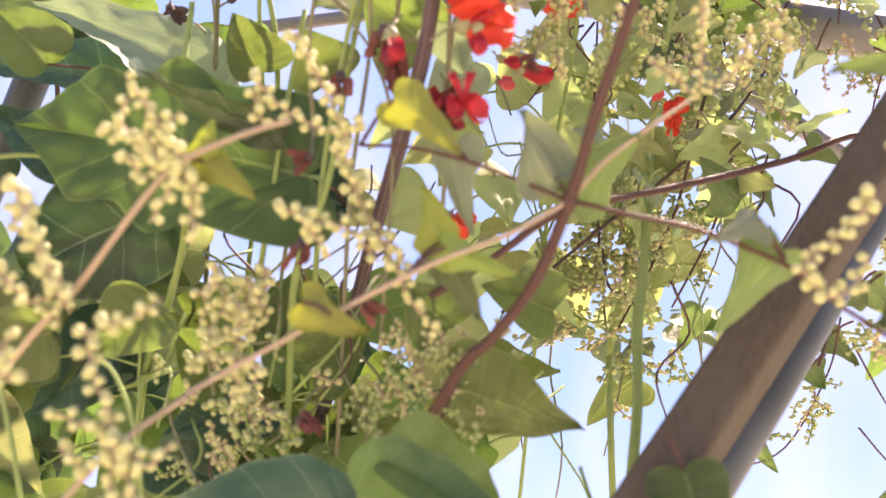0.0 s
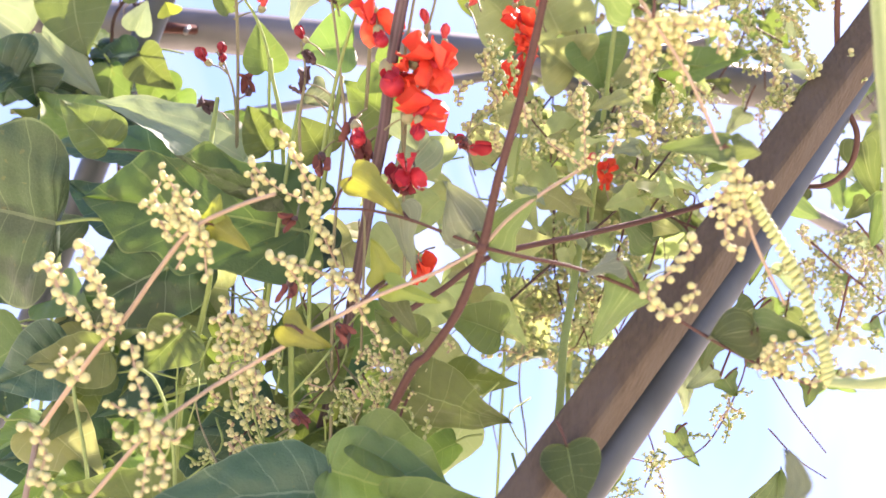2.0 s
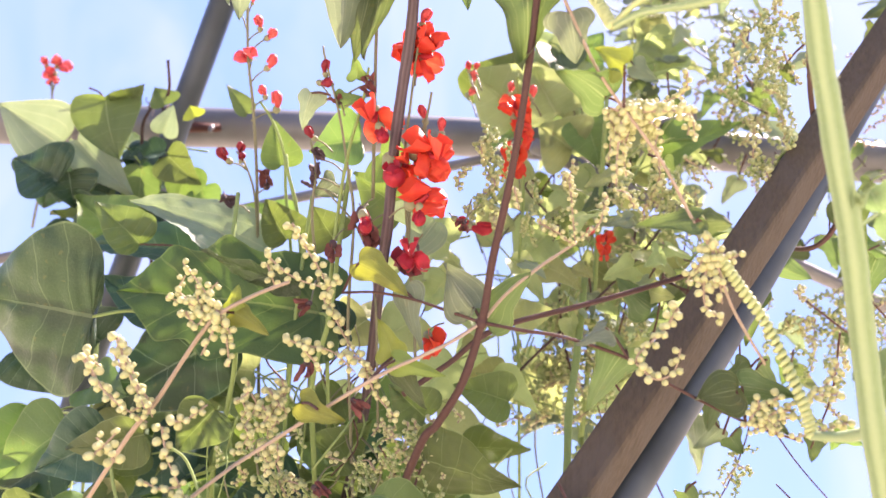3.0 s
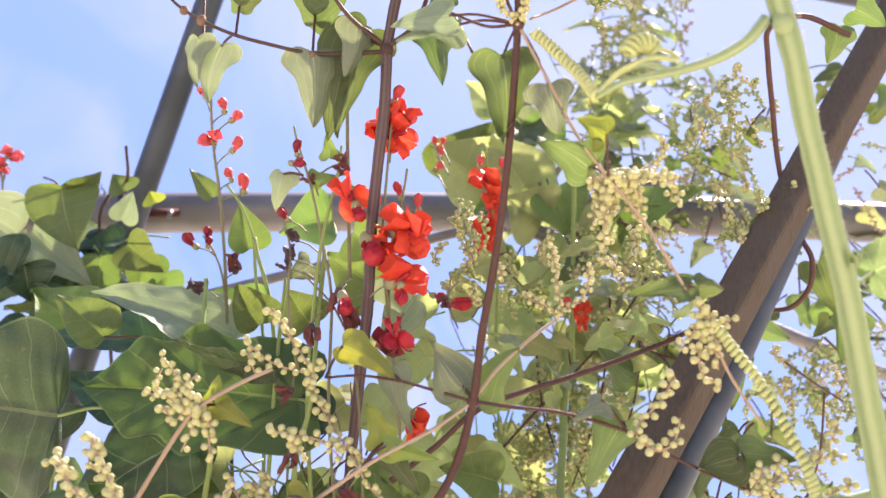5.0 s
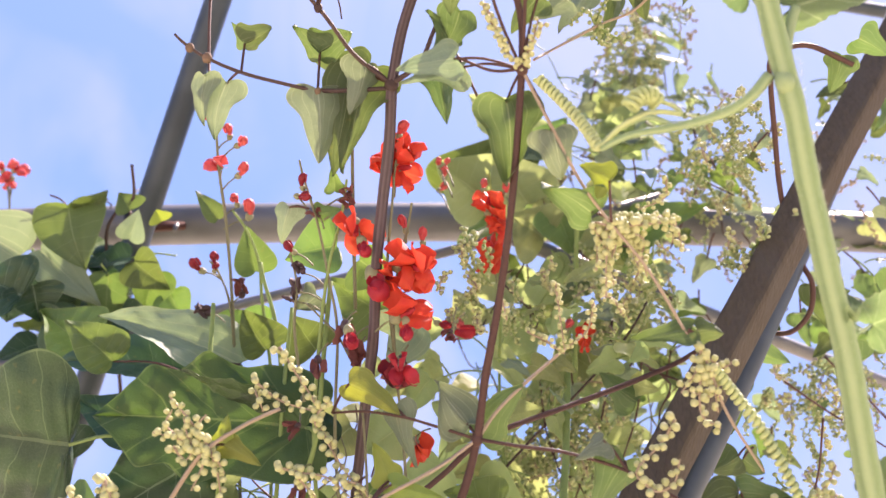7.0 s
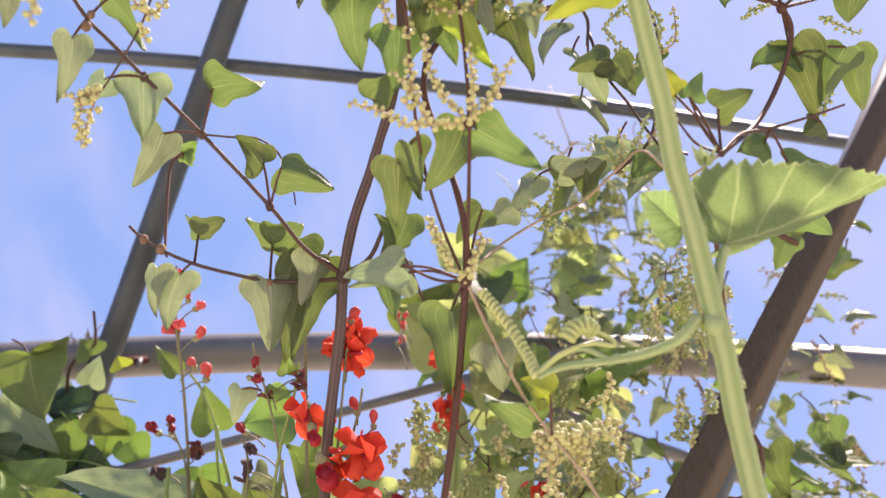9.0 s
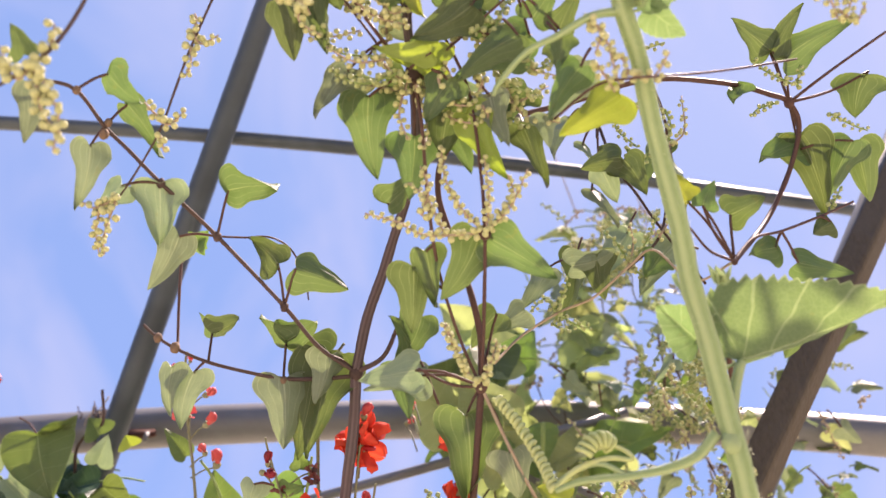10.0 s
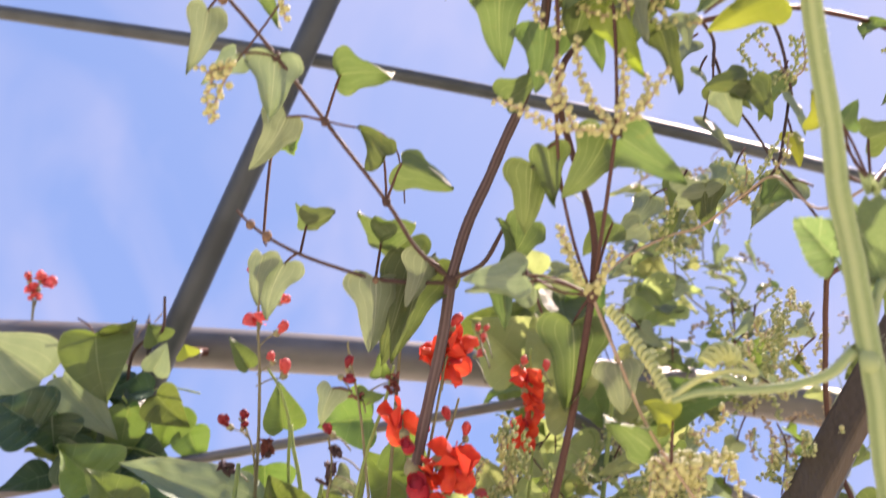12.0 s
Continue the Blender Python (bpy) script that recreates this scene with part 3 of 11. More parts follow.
def hairs(parent, points, r, count, length, seed):
    """Fine pale hairs standing off a stem."""
    rng = random.Random(seed)
    line = spline(points, 10)
    bm = bmesh.new()
    for k in range(count):
        f = rng.uniform(0, len(line) - 1.001)
        i = int(f)
        c = line[i].lerp(line[i + 1], f - i)
        d = (line[i + 1] - line[i]).normalized()
        side = Matrix.Rotation(rng.uniform(0, 6.283), 3, d) @ d.orthogonal().normalized()
        side = (side + d * rng.uniform(-0.5, 0.5)).normalized()
        base = c + side * r * 0.94
        w = d * 0.00009
        tip = base + side * length * rng.uniform(0.5, 1.2)
        bm.faces.new([bm.verts.new(q) for q in (base - w, base + w, tip)])
    ob = part("stem_hair", bm, HAIR, parent, smooth=False)
    return tagged(ob, kind="stuff")


# ---- the place ----
def wooden_beam(a, b, wide, deep, turn):
    """A sawn batten with worn corners, from a to b."""
    a, b = Vector(a), Vector(b)
    bm = bmesh.new()
    n = 40
    length = (b - a).length
    ring_prev = None
    bev = 0.003
    prof = []
    for sx, sy in ((1, 1), (-1, 1), (-1, -1), (1, -1)):
        cx, cy = sx * (wide / 2 - bev), sy * (deep / 2 - bev)
        a0 = math.atan2(sy, sx)
        for k in (-1, 0, 1):
            ang = a0 + k * math.pi / 4
            prof.append((cx + bev * math.cos(ang), cy + bev * math.sin(ang)))
    for i in range(n + 1):
        z = length * i / n
        ring = []
        for k, (x, y) in enumerate(prof):
            w = 0.0010 * noise.noise(Vector((x * 60, y * 60, z * 7)))
            ring.append(bm.verts.new((x * (1 + w * 20), y * (1 + w * 20), z)))
        if ring_prev:
            for k in range(len(prof)):
                bm.faces.new((ring_prev[k], ring_prev[(k + 1) % 12], ring[(k + 1) % 12], ring[k]))
        else:
            bm.faces.new(ring[::-1])
        ring_prev = ring
    bm.faces.new(ring_prev)
    d = (b - a).normalized()
    side = d.cross(Vector((0, 1, 0))).normalized()
    m = Matrix((side, d.cross(side), d)).transposed().to_4x4()
    m.translation = a
    bm.transform(m @ Matrix.Rotation(radians(turn), 4, "Z"))
    ob = part("wooden_beam", bm, WOOD, None, smooth=False)
    return tagged(ob, "weathered brown wooden beam leaning across the vines", "beam")


def pipe_clamp(at, end):
    """A dark collar round the level pipe and a rusty wedge with its bolt where two pipes cross."""
    at, end = Vector(at), Vector(end)
    d = (end - at).normalized()
    t = thing("pipe_clamp", at, "rusty wedge clamp and dark collar at the crossing of two pipes", "clamp")
    bm = bmesh.new()
    sweep(bm, [at - d * 0.030, at - d * 0.027, at - d * 0.016, at - d * 0.013], 0.0190, 0.0190, 24, wob=0.04)
    part("collar", bm, RUBBER, t)
    bm = bmesh.new()
    bmesh.ops.create_cube(bm, size=1.0)
    for v in bm.verts:
        v.co = Vector((v.co.x * 0.030, v.co.y * 0.006, v.co.z * (0.0085 if v.co.x < 0 else 0.0060)))
    bmesh.ops.bevel(bm, geom=bm.edges[:], offset=0.0010, segments=2, affect="EDGES")
    side = d.cross(Vector((0, 0, 1))).normalized()
    m = Matrix((d, side, d.cross(side) * -1)).transposed().to_4x4()
    m.translation = at + Vector((0.011, -0.0185, -0.0105))
    bm.transform(m)
    part("wedge", bm, RUST, t)
    bm = bmesh.new()
    a = at + Vector((0.020, -0.0215, -0.011))
    sweep(bm, [a, a + Vector((0.0004, -0.004, -0.003)), a + Vector((0.0006, -0.006, -0.009))], 0.0024, 0.0020, 8, wob=0.2)
    part("bolt", bm, STEEL, t)
    return t


def bud_tuft(parent, at, size):
    """A tight hairy tip of young folded leaves."""
    rng = random.Random(int(size * 1e5))
    at = Vector(at)
    for k in range(6):
        a = k * 1.1
        way = Vector((math.cos(a) * 0.6, -0.4, math.sin(a) * 0.6 + 0.8)).normalized()
        leaf(parent, at, at + way * size * rng.uniform(0.8, 1.6), size * 0.7, (math.cos(a), -1, 0.2), "bean", mat=STEM_GOURD, fold=50, rows=8, cols=3)


# unseen ground under the vines, kept pale to act as a reflector
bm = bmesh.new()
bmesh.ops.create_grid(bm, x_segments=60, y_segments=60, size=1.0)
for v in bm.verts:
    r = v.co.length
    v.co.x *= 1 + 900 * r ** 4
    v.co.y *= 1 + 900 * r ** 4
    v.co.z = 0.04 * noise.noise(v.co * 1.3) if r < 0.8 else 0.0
tagged(part("ground", bm, BOUNCE_GROUND, None), "unseen pale ground that bounces fill light up into the vines", "ground", kind="structure")

pipe("purlin_pipe", (-2.3000, 0.1260, 1.6650), (2.3000, 0.4480, 1.7150), 0.0178, STEEL, "thick grey galvanised steel pipe running level behind the vines", bend=[(-0.4200, 0.6712, 1.9936), (-0.2400, 0.7209, 2.0231), (-0.0500, 0.7540, 2.0397), (0.1500, 0.7670, 2.0410), (0.3400, 0.7588, 2.0268), (0.5000, 0.7363, 2.0033)])
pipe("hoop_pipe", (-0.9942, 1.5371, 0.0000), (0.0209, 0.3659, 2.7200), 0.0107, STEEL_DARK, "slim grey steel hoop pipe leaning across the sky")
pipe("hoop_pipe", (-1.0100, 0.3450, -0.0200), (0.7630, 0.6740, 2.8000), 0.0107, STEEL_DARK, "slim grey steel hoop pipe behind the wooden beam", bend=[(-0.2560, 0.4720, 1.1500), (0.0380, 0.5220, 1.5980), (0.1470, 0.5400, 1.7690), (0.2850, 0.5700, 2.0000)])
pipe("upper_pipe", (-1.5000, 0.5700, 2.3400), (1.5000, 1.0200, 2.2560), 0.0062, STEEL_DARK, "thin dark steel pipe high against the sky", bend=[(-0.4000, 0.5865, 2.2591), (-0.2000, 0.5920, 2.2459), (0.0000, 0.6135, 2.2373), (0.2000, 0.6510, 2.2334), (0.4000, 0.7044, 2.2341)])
pipe("pale_pole", (-0.7686, 0.6585, 1.7583), (0.1770, 0.6671, 2.0142), 0.0040, STEEL, "thin pale pole among the bean leaves", category="garden pole")
pipe("pale_pole", (0.0467, 0.6400, 1.9688), (0.8455, 1.0689, 1.8256), 0.0060, STEEL, "pale grey pole behind the wooden beam", category="garden pole")
wooden_beam((-1.0497, 0.3150, -0.0100), (0.8093, 0.6300, 2.8000), 0.0215, 0.0215, -32.0)
pipe_clamp((-0.2460, 0.7195, 2.0222), (-0.2260, 0.7243, 2.0250))

vine_a = thing("yam_vine", (-0.0200, 0.5500, 0.0000), "wild yam vine with reddish stem, eared leaves and cream bud spikes", "climbing plant", group="yam vines")
stem(vine_a, [(-0.0463, 0.5882, 1.6439), (-0.0147, 0.5148, 1.7074), (-0.0042, 0.5028, 1.7195), (0.0091, 0.4867, 1.7391), (0.0181, 0.4709, 1.7670), (0.0227, 0.4517, 1.7943), (0.0293, 0.4326, 1.8238), (0.0348, 0.4115, 1.8549), (0.0388, 0.3915, 1.8861), (0.0424, 0.3693, 1.9253)], 0.00241, 0.00185, STEM_RED, node_every=0)
stem(vine_a, [(0.0424, 0.3693, 1.9253), (0.0426, 0.3612, 1.9468), (0.0392, 0.3564, 1.9661), (0.0345, 0.3574, 1.9854), (0.0275, 0.3521, 2.0056), (0.0218, 0.3466, 2.0262), (0.0250, 0.3410, 2.0471), (0.0405, 0.3423, 2.0657), (0.0663, 0.3513, 2.0807), (0.1034, 0.3593, 2.0975), (0.1467, 0.3576, 2.1113), (0.1941, 0.3629, 2.1123), (0.2212, 0.3678, 2.1075), (0.2336, 0.3722, 2.1047), (0.2397, 0.3796, 2.0921), (0.2316, 0.3879, 2.0662), (0.2093, 0.3798, 2.0285), (0.1679, 0.3296, 1.9744)], 0.00182, 0.00151, STEM_RED)
stem(vine_a, [(0.0424, 0.3693, 1.9253), (0.0437, 0.3436, 1.9520), (0.0440, 0.3137, 1.9829), (0.0427, 0.3022, 2.0074), (0.0396, 0.2906, 2.0351), (0.0379, 0.2896, 2.0475), (0.0331, 0.2831, 2.0596), (0.0251, 0.2752, 2.0741)], 0.00101, 0.00082, STEM_RED)
knot(vine_a, (0.0424, 0.3693, 1.9253), 0.0032, STEM_RED)
knot(vine_a, (0.0181, 0.4709, 1.7670), 0.0032, STEM_RED)
knot(vine_a, (0.0440, 0.3137, 1.9829), 0.0032, STEM_RED)
knot(vine_a, (0.2336, 0.3722, 2.1047), 0.0032, STEM_RED)
knot(vine_a, (0.1679, 0.3296, 1.9744), 0.0018, STEM_RED)
stem(vine_a, [(0.0181, 0.4709, 1.7670), (0.0392, 0.4636, 1.7612), (0.0617, 0.4601, 1.7570), (0.0921, 0.4597, 1.7472), (0.1147, 0.4657, 1.7359), (0.1514, 0.4736, 1.7210), (0.1797, 0.4776, 1.7135)], 0.00106, 0.00071, STEM_RED)
stem(vine_a, [(0.0181, 0.4709, 1.7670), (0.0017, 0.4683, 1.7544), (-0.0126, 0.4662, 1.7457), (-0.0379, 0.4677, 1.7322), (-0.0962, 0.4846, 1.6967), (-0.1101, 0.4804, 1.6843), (-0.1305, 0.4802, 1.6650), (-0.1516, 0.4880, 1.6377), (-0.1706, 0.4950, 1.6129)], 0.00094, 0.00111, STEM_PALE)
stem(vine_a, [(0.0181, 0.4709, 1.7670), (-0.0012, 0.4737, 1.7741), (-0.0192, 0.4761, 1.7803), (-0.0406, 0.4794, 1.7848), (-0.0594, 0.4845, 1.7858)], 0.00088, 0.00067, STEM_RED)
stem(vine_a, [(0.0424, 0.3693, 1.9253), (0.0483, 0.3722, 1.9118), (0.0562, 0.3757, 1.8945), (0.0688, 0.3873, 1.8727), (0.0813, 0.3958, 1.8567), (0.1019, 0.4066, 1.8322), (0.1195, 0.4191, 1.8043), (0.1269, 0.4224, 1.7961), (0.1386, 0.4364, 1.7697), (0.1565, 0.4500, 1.7441)], 0.00091, 0.00072, STEM_PALE)
stem(vine_a, [(0.0424, 0.3693, 1.9253), (0.0277, 0.3746, 1.9286), (0.0105, 0.3753, 1.9379)], 0.00085, 0.00070, STEM_RED)
stem(vine_a, [(0.0181, 0.4709, 1.7670), (0.0300, 0.4693, 1.7825), (0.0473, 0.4715, 1.7995), (0.0681, 0.4834, 1.8199)], 0.00103, 0.00088, STEM_PALE)
leaf(vine_a, (0.0090, 0.3757, 1.9371), (-0.0201, 0.3781, 1.9327), 0.0248, (-0.10, -0.97, -0.21), mat=LEAF_PALE, fold=12, stalk=(0.0424, 0.3693, 1.9253))
leaf(vine_a, (0.0019, 0.4024, 1.9509), (0.0049, 0.4162, 1.9250), 0.0294, (0.41, -0.70, -0.58))
leaf(vine_a, (0.0349, 0.3820, 1.9145), (0.0349, 0.4017, 1.8776), 0.0361, (-0.24, -0.75, -0.62), fold=20, stalk=(0.0424, 0.3693, 1.9253))
leaf(vine_a, (0.0562, 0.3764, 1.8932), (0.0604, 0.3870, 1.8732), 0.0266, (0.14, -0.81, -0.57), mat=LEAF_PALE, fold=15, stalk=(0.0424, 0.3693, 1.9253))
leaf(vine_a, (0.0747, 0.3966, 1.8595), (0.0511, 0.3896, 1.8727), 0.0267, (-0.33, -0.60, -0.73), stalk=(0.0813, 0.3958, 1.8567))
leaf(vine_a, (0.0832, 0.3859, 1.8711), (0.0685, 0.3824, 1.8777), 0.0209, (-0.02, -0.95, -0.30), mat=LEAF_YELLOW, stalk=(0.0838, 0.3954, 1.8531))
leaf(vine_a, (0.1214, 0.4181, 1.8063), (0.0917, 0.4211, 1.8007), 0.0172, (-0.35, -0.93, 0.06), stalk=(0.1195, 0.4191, 1.8043))
leaf(vine_a, (0.1250, 0.4185, 1.8056), (0.1375, 0.4191, 1.8043), 0.0161, (-0.22, -0.97, -0.11), stalk=(0.1195, 0.4191, 1.8043))
leaf(vine_a, (0.0806, 0.4543, 1.7616), (0.0664, 0.4586, 1.7535), 0.0176, (-0.48, -0.84, 0.27), mat=LEAF_PALE, stalk=(0.0921, 0.4597, 1.7472))
leaf(vine_a, (0.0913, 0.4604, 1.7524), (0.0734, 0.4756, 1.7237), 0.0284, (0.12, -0.88, -0.47), stalk=(0.0921, 0.4597, 1.7472))
leaf(vine_a, (0.1458, 0.4660, 1.7354), (0.1260, 0.4690, 1.7297), 0.0268, (-0.36, -0.93, -0.02), "heart", stalk=(0.1514, 0.4736, 1.7210))
leaf(vine_a, (0.1486, 0.4650, 1.7372), (0.1740, 0.4670, 1.7334), 0.0198, (-0.27, -0.96, -0.11), stalk=(0.1514, 0.4736, 1.7210))
leaf(vine_a, (0.0131, 0.4727, 1.7759), (-0.0036, 0.4620, 1.7961), 0.0283, (0.25, -0.96, -0.14), "heart", mat=LEAF_PALE, stalk=(0.0181, 0.4709, 1.7670))
leaf(vine_a, (0.0198, 0.4799, 1.7732), (0.0424, 0.4683, 1.7949), 0.0255, (-0.34, -0.94, -0.03), stalk=(0.0181, 0.4709, 1.7670))
leaf(vine_a, (-0.0482, 0.4626, 1.7951), (-0.0229, 0.4704, 1.7804), 0.0214, (-0.00, -0.86, -0.52), mat=LEAF_YELLOW, stalk=(-0.0594, 0.4845, 1.7858))
leaf(vine_a, (-0.0271, 0.4714, 1.7464), (-0.0358, 0.4620, 1.7643), 0.0179, (0.21, -0.95, -0.22), mat=LEAF_YELLOW, stalk=(-0.0379, 0.4677, 1.7322))
leaf(vine_a, (-0.0254, 0.4672, 1.7437), (0.0003, 0.4706, 1.7374), 0.0148, (0.14, -0.99, 0.04), mat=LEAF_YELLOW, stalk=(-0.0379, 0.4677, 1.7322))
leaf(vine_a, (-0.0242, 0.4741, 1.7413), (-0.0092, 0.4836, 1.7235), 0.0179, (-0.23, -0.86, -0.46), stalk=(-0.0379, 0.4677, 1.7322))
leaf(vine_a, (-0.0716, 0.4687, 1.7197), (-0.0481, 0.4726, 1.7123), 0.0173, (0.15, -0.96, -0.24), mat=LEAF_YELLOW, stalk=(-0.0613, 0.4600, 1.7147))
leaf(vine_a, (-0.0255, 0.4786, 1.7861), (-0.0149, 0.4936, 1.7580), 0.0212, (-0.43, -0.78, -0.46), mat=LEAF_PALE, stalk=(-0.0192, 0.4761, 1.7803))
leaf(vine_a, (0.0128, 0.3833, 1.9373), (-0.0179, 0.3865, 1.9314), 0.0248, (-0.07, -0.99, 0.11), mat=LEAF_PALE, stalk=(0.0424, 0.3693, 1.9253))
leaf(vine_a, (0.0411, 0.3217, 1.9841), (0.0226, 0.3356, 1.9583), 0.0259, (0.18, -0.81, -0.55), stalk=(0.0440, 0.3137, 1.9829))
leaf(vine_a, (0.0478, 0.3166, 1.9809), (0.0789, 0.3257, 1.9641), 0.0269, (-0.15, -0.81, -0.56), mat=LEAF_YAM, fold=15, stalk=(0.0440, 0.3137, 1.9829))
leaf(vine_a, (0.0369, 0.2900, 2.0363), (0.0574, 0.3052, 2.0083), 0.0216, (-0.32, -0.67, -0.67), mat=LEAF_YELLOW, stalk=(0.0396, 0.2906, 2.0351))
leaf(vine_a, (0.0653, 0.3053, 2.0396), (0.0762, 0.3200, 2.0125), 0.0210, (0.23, -0.87, -0.43), stalk=(0.0663, 0.3513, 2.0807))
leaf(vine_a, (0.0512, 0.3592, 1.9610), (0.0382, 0.3673, 1.9460), 0.0200, (-0.06, -0.93, -0.37), stalk=(0.0424, 0.3693, 1.9253))
leaf(vine_a, (0.0077, 0.3862, 1.9530), (-0.0055, 0.3776, 1.9688), 0.0238, (0.29, -0.95, -0.12), stalk=(0.0208, 0.3906, 1.9239))
stem(vine_a, [(0.2336, 0.3722, 2.1047), (0.2482, 0.3580, 2.1110), (0.2650, 0.3431, 2.1176), (0.2843, 0.3277, 2.1251)], 0.00100, 0.00069, STEM_RED)
stem(vine_a, [(0.2336, 0.3722, 2.1047), (0.2589, 0.3694, 2.1110), (0.2800, 0.3599, 2.1181)], 0.00100, 0.00073, STEM_RED)
stem(vine_a, [(0.1679, 0.3296, 1.9744), (0.1843, 0.3416, 1.9941), (0.2023, 0.3486, 2.0022), (0.2310, 0.3623, 2.0191), (0.2582, 0.3756, 2.0365)], 0.00082, 0.00069, STEM_RED)
stem(vine_a, [(0.1679, 0.3296, 1.9744), (0.1570, 0.3313, 1.9815), (0.1460, 0.3215, 1.9891)], 0.00082, 0.00060, STEM_RED)
stem(vine_a, [(0.1679, 0.3296, 1.9744), (0.1598, 0.3273, 1.9888), (0.1524, 0.3163, 1.9987)], 0.00082, 0.00060, STEM_RED)
leaf(vine_a, (0.2182, 0.3493, 2.1270), (0.1961, 0.3406, 2.1429), 0.0245, (-0.23, -0.84, -0.49), stalk=(0.2336, 0.3722, 2.1047))
leaf(vine_a, (0.2205, 0.3501, 2.1255), (0.2394, 0.3370, 2.1499), 0.0196, (-0.65, -0.70, -0.31), stalk=(0.2336, 0.3722, 2.1047))
leaf(vine_a, (0.2279, 0.3501, 2.1214), (0.2688, 0.3402, 2.1397), 0.0244, (-0.49, -0.82, -0.29), stalk=(0.2336, 0.3722, 2.1047))
leaf(vine_a, (0.2411, 0.3845, 2.0873), (0.2564, 0.4071, 2.0455), 0.0334, (-0.51, -0.69, -0.51), mat=LEAF_YAM, stalk=(0.2336, 0.3722, 2.1047))
leaf(vine_a, (0.2406, 0.3883, 2.0866), (0.2170, 0.3940, 2.0758), 0.0286, (-0.57, -0.82, -0.06), stalk=(0.2336, 0.3722, 2.1047))
leaf(vine_a, (0.2720, 0.3837, 2.0846), (0.2584, 0.3990, 2.0563), 0.0283, (-0.26, -0.78, -0.57), stalk=(0.2406, 0.3859, 2.0804))
leaf(vine_a, (0.2804, 0.3969, 2.0918), (0.2880, 0.4136, 2.0610), 0.0274, (-0.56, -0.68, -0.48), stalk=(0.2406, 0.3859, 2.0804))
leaf(vine_a, (0.2766, 0.3615, 2.1152), (0.2715, 0.3732, 2.0935), 0.0330, (-0.41, -0.73, -0.54), stalk=(0.2800, 0.3599, 2.1181))
leaf(vine_a, (0.2023, 0.3593, 2.1084), (0.1973, 0.3648, 2.0983), 0.0180, (-0.82, -0.55, -0.19))
leaf(vine_a, (0.1692, 0.3272, 1.9996), (0.1866, 0.3229, 2.0076), 0.0196, (-0.18, -0.75, -0.64), mat=LEAF_YAM, stalk=(0.1679, 0.3296, 1.9744))
leaf(vine_a, (0.1524, 0.3163, 1.9987), (0.1585, 0.3105, 2.0094), 0.0164, (-0.56, -0.79, -0.26), mat=LEAF_YAM, stalk=(0.1679, 0.3296, 1.9744))
leaf(vine_a, (0.1475, 0.3237, 2.0059), (0.1392, 0.3170, 2.0182), 0.0196, (0.04, -0.95, -0.31), mat=LEAF_YELLOW, stalk=(0.1679, 0.3296, 1.9744))
leaf(vine_a, (0.1993, 0.3527, 1.9946), (0.1847, 0.3547, 1.9908), 0.0204, (-0.43, -0.90, -0.09), stalk=(0.2023, 0.3486, 2.0022))
leaf(vine_a, (0.2148, 0.3654, 1.9923), (0.2444, 0.3683, 1.9869), 0.0178, (-0.33, -0.91, -0.25), stalk=(0.2023, 0.3486, 2.0022))
leaf(vine_a, (0.2370, 0.3637, 2.0164), (0.2279, 0.3666, 2.0111), 0.0182, (-0.39, -0.82, -0.42), stalk=(0.2310, 0.3623, 2.0191))

vine_b = thing("yam_vine", (-0.0600, 0.6000, 0.0000), "wild yam vine with thick ridged brown stem and drooping leaves", "climbing plant", group="yam vines")
stem(vine_b, [(-0.0839, 0.6810, 1.6612), (-0.0634, 0.6269, 1.7416), (-0.0538, 0.5784, 1.7797), (-0.0453, 0.5256, 1.8044), (-0.0389, 0.4932, 1.8333), (-0.0363, 0.4734, 1.8705), (-0.0320, 0.4550, 1.9008), (-0.0277, 0.4382, 1.9281), (-0.0257, 0.4214, 1.9547)], 0.00337, 0.00304, STEM_RIDGED, sides=28, ridges=7)
stem(vine_b, [(-0.0257, 0.4214, 1.9547), (-0.0191, 0.4056, 1.9801), (-0.0098, 0.3891, 2.0001), (-0.0025, 0.3742, 2.0170), (0.0051, 0.3552, 2.0312), (0.0102, 0.3295, 2.0471), (0.0098, 0.2897, 2.0627), (0.0073, 0.2712, 2.0814), (0.0104, 0.2557, 2.0995), (0.0134, 0.2392, 2.1196)], 0.00301, 0.00214, STEM_RIDGED, sides=28, ridges=7)
stem(vine_b, [(-0.0257, 0.4214, 1.9547), (-0.0456, 0.4053, 1.9636), (-0.0628, 0.3853, 1.9790), (-0.0972, 0.3598, 2.0090), (-0.1208, 0.3271, 2.0222), (-0.1365, 0.3181, 2.0363), (-0.1481, 0.3102, 2.0459), (-0.1525, 0.2796, 2.0453), (-0.1714, 0.2805, 2.0531), (-0.1893, 0.2725, 2.0573), (-0.2080, 0.2568, 2.0652), (-0.2563, 0.2340, 2.0861)], 0.00127, 0.00087, STEM_DARK)
stem(vine_b, [(-0.0249, 0.4225, 1.9530), (-0.0468, 0.4213, 1.9509), (-0.0673, 0.4211, 1.9513), (-0.0889, 0.4171, 1.9544), (-0.1090, 0.4135, 1.9589), (-0.1274, 0.4092, 1.9659), (-0.1387, 0.4059, 1.9728), (-0.1443, 0.4033, 1.9775)], 0.00133, 0.00081, STEM_DARK)
stem(vine_b, [(0.0098, 0.2897, 2.0627), (-0.0051, 0.2763, 2.0718), (-0.0182, 0.2633, 2.0854), (-0.0309, 0.2491, 2.1010), (-0.0362, 0.2414, 2.1152)], 0.00100, 0.00080, STEM_RED)
